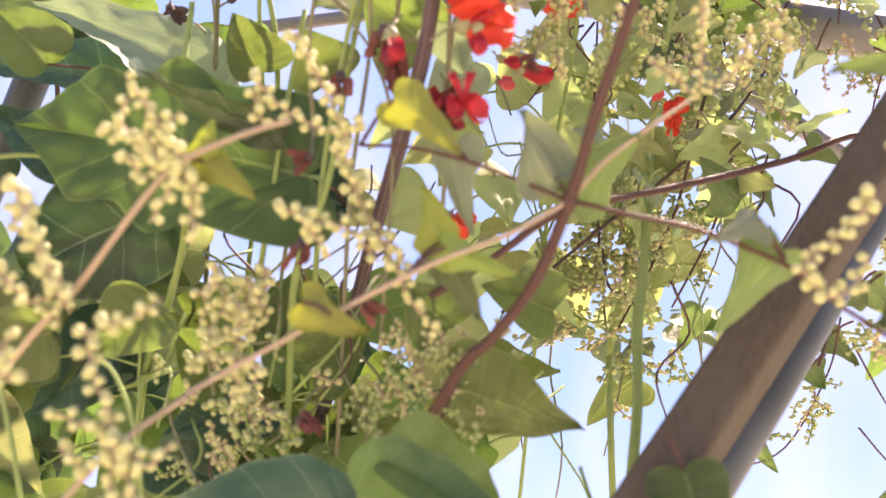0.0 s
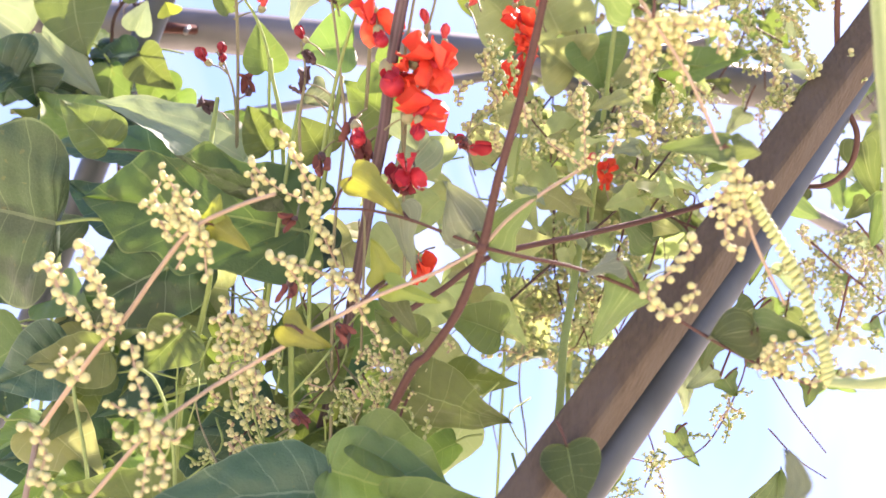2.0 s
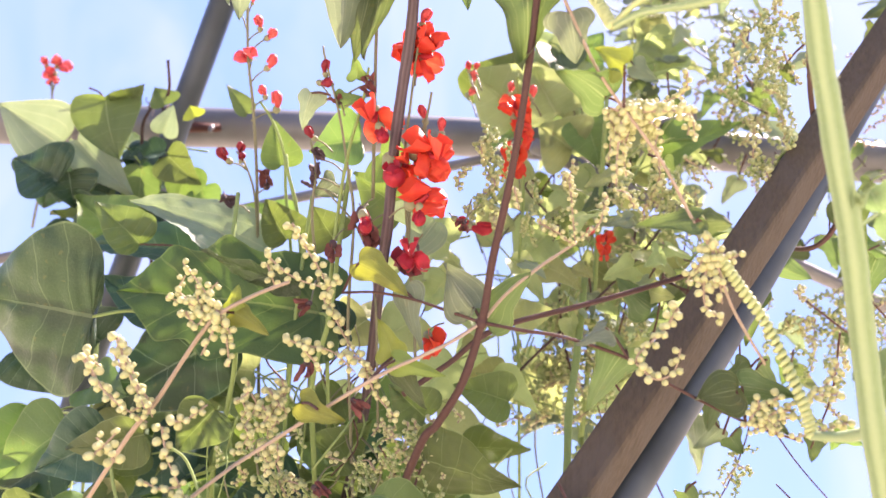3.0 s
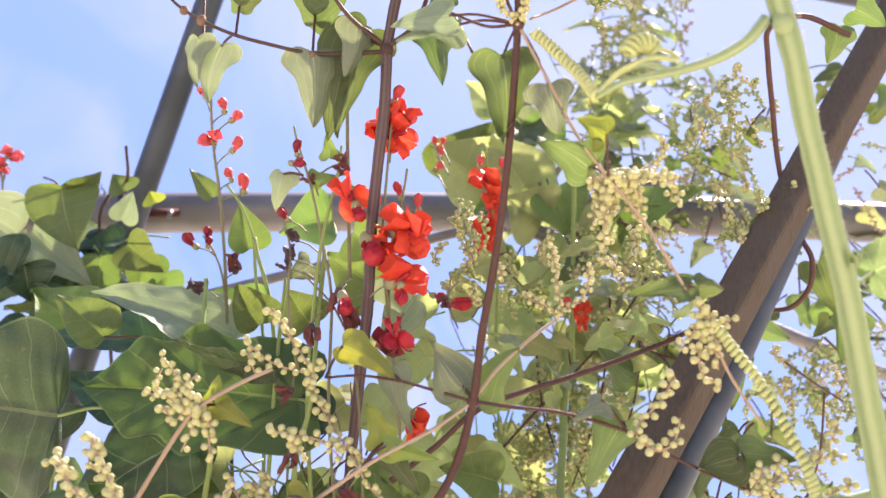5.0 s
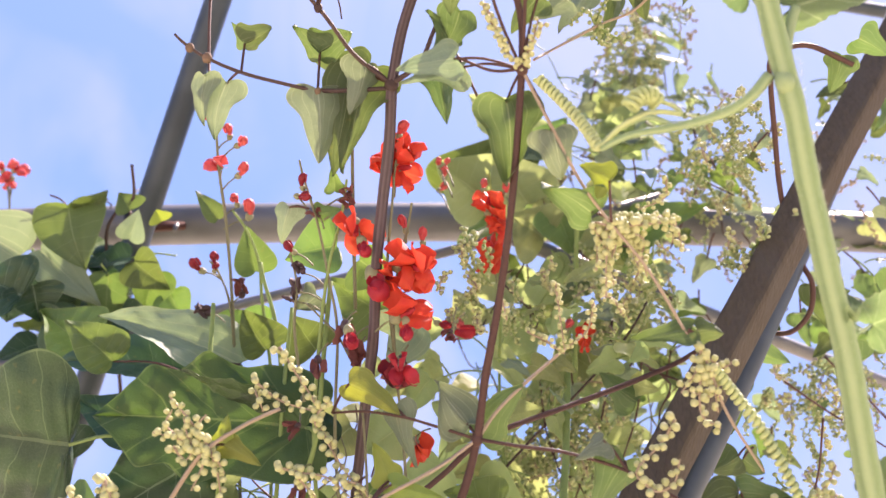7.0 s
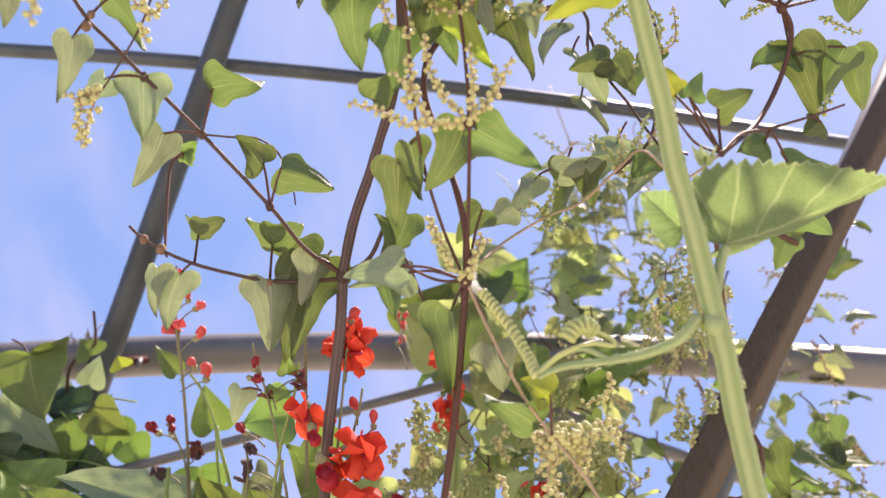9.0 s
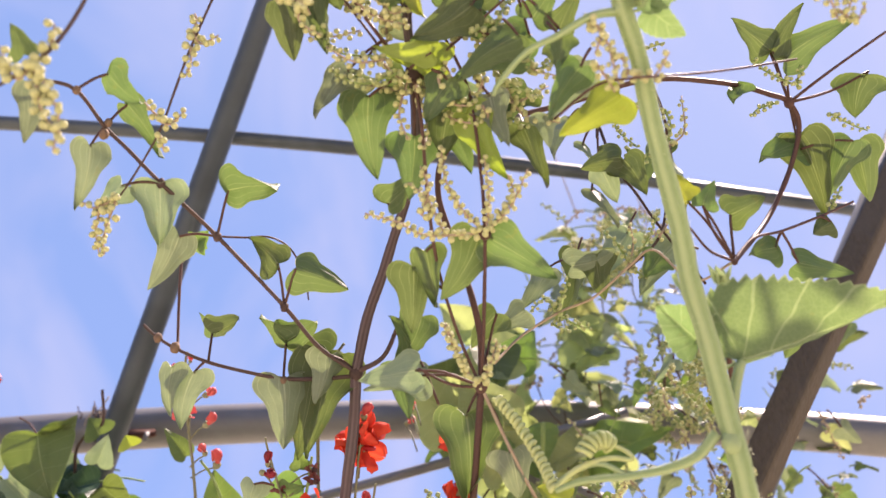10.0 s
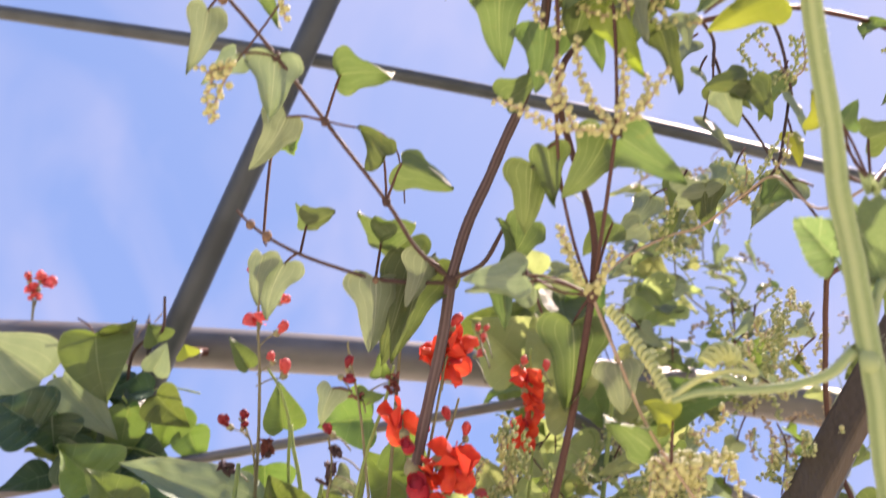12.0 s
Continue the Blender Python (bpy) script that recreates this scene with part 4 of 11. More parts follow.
stem(vine_b, [(0.0098, 0.2897, 2.0627), (0.0138, 0.2935, 2.0340), (0.0162, 0.3116, 2.0067), (0.0193, 0.3292, 1.9848), (0.0241, 0.3444, 1.9673), (0.0323, 0.3583, 1.9458), (0.0406, 0.3677, 1.9285)], 0.00095, 0.00084, STEM_RED)
stem(vine_b, [(-0.0257, 0.4214, 1.9547), (-0.0099, 0.4066, 1.9573), (-0.0018, 0.3946, 1.9690), (0.0029, 0.3888, 1.9797)], 0.00158, 0.00092, STEM_DARK)
stem(vine_b, [(0.0098, 0.2897, 2.0627), (0.0222, 0.2804, 2.0645), (0.0386, 0.2700, 2.0732), (0.0599, 0.2573, 2.0863)], 0.00083, 0.00064, STEM_RED)
knot(vine_b, (-0.0257, 0.4214, 1.9547), 0.0042, STEM_DARK)
knot(vine_b, (0.0098, 0.2897, 2.0627), 0.0042, STEM_DARK)
knot(vine_b, (-0.0628, 0.3853, 1.9790), 0.0024, STEM_DARK)
knot(vine_b, (-0.0972, 0.3598, 2.0090), 0.0024, STEM_DARK)
knot(vine_b, (-0.1208, 0.3271, 2.0222), 0.0024, STEM_DARK)
knot(vine_b, (-0.1515, 0.2785, 2.0443), 0.0021, BULBIL, "bulbil")
knot(vine_b, (-0.1479, 0.3107, 2.0415), 0.0025, BULBIL, "bulbil")
knot(vine_b, (-0.1459, 0.3087, 2.0472), 0.0020, BULBIL, "bulbil")
knot(vine_b, (-0.1268, 0.4097, 1.9659), 0.0028, BULBIL, "bulbil")
knot(vine_b, (-0.1362, 0.4069, 1.9709), 0.0025, BULBIL, "bulbil")
knot(vine_b, (-0.0663, 0.4196, 1.9498), 0.0019, BULBIL, "bulbil")
leaf(vine_b, (-0.1373, 0.2772, 2.0530), (-0.1210, 0.2840, 2.0404), 0.0202, (-0.04, -0.47, -0.88), stalk=(-0.1525, 0.2796, 2.0453))
leaf(vine_b, (-0.1372, 0.3068, 2.0571), (-0.1186, 0.3199, 2.0329), 0.0186, (-0.04, -0.67, -0.74), mat=LEAF_YAM, stalk=(-0.1481, 0.3102, 2.0459))
leaf(vine_b, (-0.1547, 0.3128, 2.0355), (-0.1625, 0.3280, 2.0072), 0.0212, (0.18, -0.85, -0.49), mat=LEAF_PALE, stalk=(-0.1481, 0.3102, 2.0459))
leaf(vine_b, (-0.1397, 0.3249, 2.0195), (-0.1552, 0.3326, 2.0051), 0.0176, (0.01, -0.98, -0.22), mat=LEAF_PALE, stalk=(-0.1208, 0.3271, 2.0222))
leaf(vine_b, (-0.1216, 0.3284, 2.0214), (-0.1224, 0.3437, 1.9931), 0.0301, (0.28, -0.83, -0.48), mat=LEAF_PALE, fold=20, stalk=(-0.1208, 0.3271, 2.0222))
leaf(vine_b, (-0.1167, 0.3565, 2.0075), (-0.1333, 0.3698, 1.9827), 0.0253, (0.41, -0.78, -0.48), mat=LEAF_PALE, stalk=(-0.0972, 0.3598, 2.0090))
leaf(vine_b, (-0.0912, 0.3483, 2.0310), (-0.0636, 0.3468, 2.0340), 0.0270, (0.28, -0.41, -0.87), stalk=(-0.0972, 0.3598, 2.0090))
leaf(vine_b, (-0.0662, 0.3744, 1.9997), (-0.0819, 0.3678, 2.0118), 0.0244, (0.32, -0.92, -0.23), stalk=(-0.0628, 0.3853, 1.9790))
leaf(vine_b, (-0.0562, 0.3755, 1.9977), (-0.0286, 0.3807, 1.9882), 0.0259, (0.23, -0.95, -0.19), stalk=(-0.0628, 0.3853, 1.9790))
leaf(vine_b, (-0.1060, 0.4068, 1.9733), (-0.0912, 0.4033, 1.9798), 0.0195, (0.54, -0.37, -0.76), stalk=(-0.1081, 0.4135, 1.9588))
leaf(vine_b, (-0.1060, 0.4068, 1.9733), (-0.1131, 0.4014, 1.9832), 0.0157, (-0.35, -0.69, -0.64), stalk=(-0.1081, 0.4135, 1.9588))
leaf(vine_b, (-0.0649, 0.4109, 1.9701), (-0.0475, 0.4057, 1.9797), 0.0252, (0.50, -0.48, -0.72), stalk=(-0.0666, 0.4211, 1.9513))
leaf(vine_b, (-0.0649, 0.4109, 1.9701), (-0.0783, 0.4038, 1.9832), 0.0221, (-0.35, -0.63, -0.70), stalk=(-0.0666, 0.4211, 1.9513))
leaf(vine_b, (-0.1163, 0.4164, 1.9534), (-0.1234, 0.4312, 1.9261), 0.0235, (0.08, -0.95, -0.29), mat=LEAF_PALE, stalk=(-0.1100, 0.4135, 1.9589))
leaf(vine_b, (-0.0663, 0.4196, 1.9498), (-0.0666, 0.4378, 1.9161), 0.0352, (0.16, -0.94, -0.31), mat=LEAF_PALE, fold=22, stalk=(-0.0673, 0.4211, 1.9513))
leaf(vine_b, (-0.0394, 0.4211, 1.9619), (-0.0538, 0.4472, 1.9136), 0.0366, (-0.22, -0.95, -0.24), stalk=(-0.0257, 0.4214, 1.9547))
leaf(vine_b, (-0.0437, 0.4288, 1.9687), (-0.0728, 0.4243, 1.9769), 0.0292, (0.01, -0.78, -0.63), stalk=(-0.0257, 0.4214, 1.9547))
leaf(vine_b, (-0.0389, 0.4105, 1.9605), (-0.0478, 0.4231, 1.9372), 0.0250, (0.57, -0.72, -0.39), mat=LEAF_PALE, stalk=(-0.0257, 0.4214, 1.9547))
leaf(vine_b, (-0.0467, 0.4240, 1.9635), (-0.0603, 0.4503, 1.9140), 0.0324, (0.32, -0.67, -0.67), stalk=(-0.0257, 0.4214, 1.9547))
leaf(vine_b, (-0.1274, 0.4116, 1.9549), (-0.1280, 0.4242, 1.9312), 0.0195, (-0.19, -0.75, -0.63), mat=LEAF_PALE)
leaf(vine_b, (-0.0229, 0.2875, 2.0617), (-0.0388, 0.2988, 2.0407), 0.0235, (-0.20, -0.89, -0.42), mat=LEAF_PALE, stalk=(-0.0051, 0.2763, 2.0718))
leaf(vine_b, (-0.0536, 0.2676, 2.0878), (-0.0486, 0.2807, 2.0637), 0.0170, (0.32, -0.73, -0.60))
leaf(vine_b, (-0.0404, 0.2638, 2.0949), (-0.0325, 0.2793, 2.0662), 0.0170, (-0.12, -0.70, -0.70))
leaf(vine_b, (-0.0128, 0.2976, 2.0536), (-0.0084, 0.3176, 2.0167), 0.0330, (-0.02, -0.81, -0.58), fold=18, stalk=(0.0098, 0.2897, 2.0627))
leaf(vine_b, (0.0102, 0.3060, 2.0339), (0.0072, 0.3206, 2.0070), 0.0301, (0.19, -0.82, -0.54), stalk=(0.0098, 0.2897, 2.0627))
leaf(vine_b, (-0.0045, 0.2541, 2.1025), (0.0164, 0.2671, 2.0786), 0.0257, (-0.14, -0.61, -0.78), mat=LEAF_YELLOW, stalk=(0.0073, 0.2712, 2.0814))
leaf(vine_b, (0.0435, 0.2655, 2.0815), (0.0093, 0.2724, 2.0686), 0.0271, (-0.22, -0.93, -0.29), stalk=(0.0386, 0.2700, 2.0732))
leaf(vine_b, (0.0249, 0.2804, 2.0603), (-0.0099, 0.2760, 2.0682), 0.0204, (-0.09, -0.55, -0.83), mat=LEAF_YELLOW, stalk=(0.0098, 0.2897, 2.0627))
leaf(vine_b, (0.0299, 0.2977, 2.0492), (0.0246, 0.3110, 2.0248), 0.0292, (-0.19, -0.83, -0.53), stalk=(0.0098, 0.2897, 2.0627))
leaf(vine_b, (0.1059, 0.2658, 2.0287), (0.0781, 0.2746, 2.0124), 0.0269, (-0.33, -0.87, -0.36), mat=LEAF_YELLOW)
leaf(vine_b, (0.0933, 0.2687, 2.0444), (0.0737, 0.2785, 2.0261), 0.0222, (0.08, -0.64, -0.76), mat=LEAF_PALE)
leaf(vine_b, (0.0615, 0.2753, 2.0635), (0.0297, 0.2813, 2.0523), 0.0216, (-0.22, -0.92, -0.32), stalk=(0.0386, 0.2700, 2.0732))
leaf(vine_b, (0.0679, 0.2639, 2.0740), (0.0795, 0.2558, 2.0890), 0.0193, (-0.10, -0.77, -0.63), mat=LEAF_YAM, stalk=(0.0599, 0.2573, 2.0863))
leaf(vine_b, (0.0812, 0.2665, 2.0693), (0.0904, 0.2577, 2.0857), 0.0177, (0.17, -0.66, -0.73), mat=LEAF_YAM, stalk=(0.0599, 0.2573, 2.0863))
leaf(vine_b, (0.0087, 0.3432, 1.9798), (0.0076, 0.3588, 1.9510), 0.0254, (0.20, -0.89, -0.41), stalk=(0.0241, 0.3444, 1.9673))
leaf(vine_b, (0.0153, 0.3332, 1.9837), (0.0212, 0.3465, 1.9592), 0.0209, (-0.32, -0.82, -0.47), stalk=(0.0193, 0.3292, 1.9848))
leaf(vine_b, (0.0303, 0.3071, 2.0361), (0.0386, 0.3165, 2.0188), 0.0168, (-0.02, -0.84, -0.54))
leaf(vine_b, (-0.0044, 0.2601, 2.0809), (0.0064, 0.2570, 2.0867), 0.0161, (0.22, -0.52, -0.83))
leaf(vine_b, (0.0198, 0.2570, 2.0866), (0.0413, 0.2521, 2.0959), 0.0201, (-0.15, -0.91, -0.39), mat=LEAF_YAM)
leaf(vine_b, (-0.0229, 0.2479, 2.1033), (-0.0014, 0.2455, 2.1079), 0.0268, (0.09, -0.72, -0.69))
leaf(vine_b, (0.0418, 0.2545, 2.1125), (0.0307, 0.2632, 2.0962), 0.0192, (-0.19, -0.77, -0.62), mat=LEAF_YAM)
leaf(vine_b, (0.0471, 0.2649, 2.0932), (0.0251, 0.2713, 2.0813), 0.0192, (-0.32, -0.91, -0.25))
leaf(vine_b, (-0.0045, 0.3405, 2.0164), (0.0131, 0.3323, 2.0316), 0.0204, (0.40, -0.58, -0.71), stalk=(0.0051, 0.3552, 2.0312))
leaf(vine_b, (0.0123, 0.3777, 1.9687), (0.0002, 0.3890, 1.9479), 0.0238, (0.17, -0.88, -0.43), mat=LEAF_YAM)
leaf(vine_b, (0.0664, 0.3675, 1.9667), (0.0497, 0.3724, 1.9576), 0.0192, (-0.22, -0.96, -0.15), mat=LEAF_PALE)
leaf(vine_b, (0.1240, 0.3543, 2.0543), (0.1023, 0.3571, 2.0490), 0.0216, (-0.24, -0.90, -0.36))
leaf(vine_b, (0.1256, 0.3551, 2.0530), (0.1378, 0.3647, 2.0352), 0.0247, (-0.05, -0.90, -0.44))
leaf(vine_b, (0.1149, 0.3658, 2.0541), (0.1242, 0.3749, 2.0374), 0.0221, (-0.47, -0.67, -0.57), mat=LEAF_PALE)
leaf(vine_b, (0.1165, 0.4154, 2.0255), (0.1213, 0.4281, 2.0021), 0.0266, (-0.17, -0.89, -0.43))
leaf(vine_b, (0.1015, 0.4185, 2.0198), (0.1282, 0.4139, 2.0284), 0.0200, (-0.02, -0.72, -0.69), mat=LEAF_PALE)
leaf(vine_b, (0.1452, 0.3809, 2.0052), (0.1359, 0.3868, 1.9944), 0.0216, (-0.23, -0.88, -0.42))
leaf(vine_b, (0.0673, 0.2738, 2.0725), (0.0495, 0.2783, 2.0643), 0.0204, (-0.18, -0.85, -0.49), stalk=(0.0599, 0.2573, 2.0863))
leaf(vine_b, (0.0778, 0.2661, 2.0596), (0.0809, 0.2718, 2.0491), 0.0175, (-0.44, -0.64, -0.63))
leaf(vine_b, (0.0753, 0.2944, 2.0389), (0.0771, 0.3022, 2.0244), 0.0170, (0.23, -0.83, -0.51), mat=LEAF_PALE)
leaf(vine_b, (-0.0202, 0.2970, 2.0652), (-0.0237, 0.3070, 2.0466), 0.0198, (-0.25, -0.81, -0.53), mat=LEAF_PALE, stalk=(-0.0051, 0.2763, 2.0718))
leaf(vine_b, (0.0053, 0.2957, 2.0675), (-0.0062, 0.3031, 2.0539), 0.0198, (0.24, -0.68, -0.70))
leaf(vine_b, (0.0375, 0.2945, 2.0594), (0.0305, 0.2994, 2.0504), 0.0168, (-0.32, -0.86, -0.39), mat=LEAF_PALE)
leaf(vine_b, (0.0546, 0.3027, 2.0548), (0.0544, 0.3128, 2.0362), 0.0226, (0.10, -0.82, -0.57), stalk=(0.0396, 0.2906, 2.0351))
leaf(vine_b, (-0.0026, 0.2774, 2.0866), (0.0098, 0.2828, 2.0768), 0.0173, (-0.06, -0.68, -0.73), mat=LEAF_PALE, stalk=(0.0073, 0.2712, 2.0814))
leaf(vine_b, (0.0545, 0.2820, 2.0827), (0.0711, 0.2920, 2.0641), 0.0224, (-0.20, -0.69, -0.70))
leaf(vine_b, (0.0208, 0.2996, 2.0667), (0.0093, 0.3043, 2.0581), 0.0171, (0.00, -0.81, -0.59))
leaf(vine_b, (-0.0297, 0.2641, 2.0986), (-0.0256, 0.2702, 2.0872), 0.0192, (0.11, -0.74, -0.66))
leaf(vine_b, (-0.0129, 0.2542, 2.1128), (-0.0185, 0.2619, 2.0984), 0.0192, (-0.09, -0.76, -0.65))
leaf(vine_b, (-0.0416, 0.2759, 2.0893), (-0.0334, 0.2855, 2.0717), 0.0134, (-0.03, -0.72, -0.69), mat=LEAF_PALE)
leaf(vine_b, (0.0901, 0.2736, 2.0520), (0.0940, 0.2794, 2.0414), 0.0187, (0.01, -0.84, -0.55), mat=LEAF_PALE)
leaf(vine_b, (0.0676, 0.3026, 2.0614), (0.0533, 0.3093, 2.0490), 0.0227, (-0.22, -0.86, -0.46))

vine_c = thing("yam_vine", (-0.3500, 0.3500, 0.0000), "thin yam twig hung with cream bud clusters", "climbing plant", group="yam vines")
stem(vine_c, [(-0.1018, 0.1830, 2.0759), (-0.1110, 0.1948, 2.0541), (-0.1225, 0.2066, 2.0323), (-0.1328, 0.2140, 2.0184), (-0.1431, 0.2185, 2.0101), (-0.1567, 0.2225, 2.0027), (-0.1771, 0.2278, 1.9929), (-0.2248, 0.2383, 1.9733)], 0.00095, 0.00077, STEM_DARK)
stem(vine_c, [(-0.0995, 0.1852, 2.0719), (-0.0703, 0.1929, 2.0578), (-0.0545, 0.1972, 2.0497), (-0.0431, 0.1919, 2.0596), (-0.0114, 0.1867, 2.0693)], 0.00090, 0.00068, STEM_RED)
stem(vine_c, [(-0.0666, 0.2534, 2.1351), (-0.0808, 0.2639, 2.1155), (-0.0998, 0.2811, 2.0763), (-0.1098, 0.2950, 2.0579), (-0.1184, 0.3067, 2.0406), (-0.1307, 0.3185, 2.0249), (-0.1414, 0.3270, 2.0135), (-0.1504, 0.3312, 2.0078)], 0.00073, 0.00051, STEM_DARK)
leaf(vine_c, (-0.1640, 0.2477, 2.0400), (-0.1701, 0.2412, 2.0522), 0.0150, (0.40, -0.73, -0.56))
leaf(vine_c, (-0.1690, 0.2707, 2.0396), (-0.1731, 0.2831, 2.0166), 0.0183, (0.39, -0.75, -0.53), mat=LEAF_PALE)
leaf(vine_c, (-0.1517, 0.1935, 2.0563), (-0.1427, 0.1987, 2.0467), 0.0136, (0.40, -0.66, -0.64))
leaf(vine_c, (-0.1691, 0.1873, 2.0552), (-0.1409, 0.1976, 2.0380), 0.0242, (0.30, -0.58, -0.75), mat=LEAF_YAM)
beads(vine_c, [(-0.1431, 0.2185, 2.0101), (-0.1362, 0.2151, 2.0165), (-0.1346, 0.2108, 2.0244)], 0.00208, 0.00229, seed=11, single=True)
beads(vine_c, [(-0.1431, 0.2185, 2.0101), (-0.1375, 0.2237, 2.0006), (-0.1331, 0.2291, 1.9906), (-0.1354, 0.2355, 1.9787)], 0.00208, 0.00229, seed=12, single=True)
beads(vine_c, [(-0.1431, 0.2185, 2.0101), (-0.1499, 0.2215, 2.0046), (-0.1544, 0.2188, 2.0096), (-0.1566, 0.2150, 2.0166)], 0.00208, 0.00229, seed=13, single=True)
beads(vine_c, [(-0.1431, 0.2188, 2.0095), (-0.1398, 0.2280, 1.9926), (-0.1320, 0.2323, 1.9846)], 0.00208, 0.00229, seed=14, single=True)
beads(vine_c, [(-0.1499, 0.2199, 2.0076), (-0.1566, 0.2182, 2.0106), (-0.1656, 0.2149, 2.0166)], 0.00208, 0.00229, seed=15, single=True)
beads(vine_c, [(-0.0545, 0.1972, 2.0497), (-0.0478, 0.2027, 2.0397), (-0.0434, 0.2070, 2.0318)], 0.00219, 0.00241, seed=16, single=True)
beads(vine_c, [(-0.0545, 0.1972, 2.0497), (-0.0433, 0.2038, 2.0377), (-0.0332, 0.2076, 2.0307)], 0.00219, 0.00241, seed=17, single=True)
beads(vine_c, [(-0.0500, 0.1973, 2.0497), (-0.0388, 0.2027, 2.0397), (-0.0298, 0.2071, 2.0317)], 0.00219, 0.00241, seed=18, single=True)
beads(vine_c, [(-0.0590, 0.1940, 2.0557), (-0.0546, 0.1983, 2.0477), (-0.0501, 0.2016, 2.0417)], 0.00219, 0.00241, seed=19, single=True)
beads(vine_c, [(-0.1269, 0.1979, 2.0482), (-0.1190, 0.1980, 2.0481), (-0.1133, 0.1958, 2.0521)], 0.00186, 0.00205, seed=20)
beads(vine_c, [(-0.1224, 0.1990, 2.0462), (-0.1200, 0.1937, 2.0561), (-0.1143, 0.1915, 2.0600)], 0.00186, 0.00205, seed=21)
beads(vine_c, [(-0.0841, 0.2649, 2.1054), (-0.0911, 0.2675, 2.1005), (-0.0981, 0.2701, 2.0957)], 0.00183, 0.00201, seed=22, single=True)
beads(vine_c, [(-0.0996, 0.2793, 2.0787), (-0.0982, 0.2753, 2.0860), (-0.0990, 0.2740, 2.0884)], 0.00183, 0.00201, seed=23, single=True)
beads(vine_c, [(-0.0996, 0.2793, 2.0787), (-0.0955, 0.2813, 2.0750), (-0.0871, 0.2793, 2.0786)], 0.00183, 0.00201, seed=24, single=True)
beads(vine_c, [(-0.1010, 0.2819, 2.0738), (-0.1011, 0.2859, 2.0665), (-0.1039, 0.2892, 2.0604)], 0.00183, 0.00201, seed=25, single=True)
beads(vine_c, [(-0.1166, 0.2990, 2.0422), (-0.1221, 0.2963, 2.0471), (-0.1243, 0.2950, 2.0496)], 0.00183, 0.00201, seed=26, single=True)
beads(vine_c, [(-0.1166, 0.2996, 2.0410), (-0.1111, 0.3003, 2.0397), (-0.1041, 0.2971, 2.0458)], 0.00183, 0.00201, seed=27, single=True)
beads(vine_c, [(-0.1166, 0.3029, 2.0349), (-0.1148, 0.3069, 2.0276)], 0.00183, 0.00201, seed=28, single=True)
beads(vine_c, [(-0.1377, 0.3173, 2.0082), (-0.1488, 0.3199, 2.0034), (-0.1557, 0.3186, 2.0059)], 0.00183, 0.00201, seed=29, single=True)
beads(vine_c, [(-0.1391, 0.3180, 2.0070), (-0.1448, 0.3265, 1.9912), (-0.1449, 0.3312, 1.9827)], 0.00183, 0.00201, seed=30, single=True)
beads(vine_c, [(-0.1460, 0.3186, 2.0058), (-0.1489, 0.3252, 1.9937), (-0.1476, 0.3305, 1.9839)], 0.00183, 0.00201, seed=31, single=True)
beads(vine_a, [(0.0440, 0.3137, 1.9829), (0.0323, 0.3074, 1.9935), (0.0249, 0.3004, 2.0065), (0.0232, 0.2934, 2.0195)], 0.00161, 0.00177, seed=32, single=True)
beads(vine_a, [(0.0440, 0.3137, 1.9829), (0.0461, 0.3038, 1.9960), (0.0437, 0.2937, 2.0148)], 0.00161, 0.00177, seed=33, single=True)
beads(vine_a, [(0.0440, 0.3137, 1.9829), (0.0560, 0.3032, 1.9910), (0.0641, 0.2904, 2.0041)], 0.00161, 0.00177, seed=34, single=True)
beads(vine_a, [(0.0440, 0.3137, 1.9829), (0.0161, 0.3137, 1.9819), (0.0015, 0.3105, 1.9878), (-0.0138, 0.3085, 1.9915)], 0.00161, 0.00177, seed=35, single=True)
beads(vine_a, [(0.0135, 0.3092, 1.9901), (0.0169, 0.3029, 2.0019), (0.0132, 0.2978, 2.0113)], 0.00161, 0.00177, seed=36, single=True)
beads(vine_a, [(0.0242, 0.3131, 1.9830), (0.0163, 0.3054, 1.9972), (0.0070, 0.3016, 2.0043)], 0.00161, 0.00177, seed=37, single=True)
beads(vine_a, [(0.0510, 0.3095, 1.9899), (0.0578, 0.3044, 1.9993), (0.0552, 0.2999, 2.0075)], 0.00161, 0.00177, seed=38, single=True)
beads(vine_a, [(0.0424, 0.3693, 1.9253), (0.0475, 0.3592, 1.9358), (0.0537, 0.3531, 1.9408)], 0.00158, 0.00174, seed=39, single=True)
beads(vine_a, [(0.0424, 0.3693, 1.9253), (0.0336, 0.3624, 1.9341), (0.0245, 0.3523, 1.9526)], 0.00158, 0.00174, seed=40, single=True)
beads(vine_a, [(0.0424, 0.3693, 1.9253), (0.0460, 0.3618, 1.9309), (0.0503, 0.3546, 1.9443)], 0.00158, 0.00174, seed=41, single=True)
beads(vine_a, [(0.0240, 0.3523, 1.9526), (0.0281, 0.3577, 1.9427), (0.0363, 0.3651, 1.9291)], 0.00157, 0.00173, seed=42, single=True)
beads(vine_b, [(-0.0023, 0.2788, 2.0618), (-0.0183, 0.2765, 2.0585), (-0.0340, 0.2788, 2.0707)], 0.00185, 0.00203, seed=43)
beads(vine_b, [(0.0032, 0.2803, 2.0545), (-0.0156, 0.2808, 2.0484), (-0.0327, 0.2842, 2.0611)], 0.00184, 0.00202, seed=44, mat=BUD_GREEN)
beads(vine_b, [(0.0052, 0.3011, 2.0593), (-0.0032, 0.2978, 2.0587), (-0.0199, 0.2956, 2.0608)], 0.00192, 0.00211, seed=45)
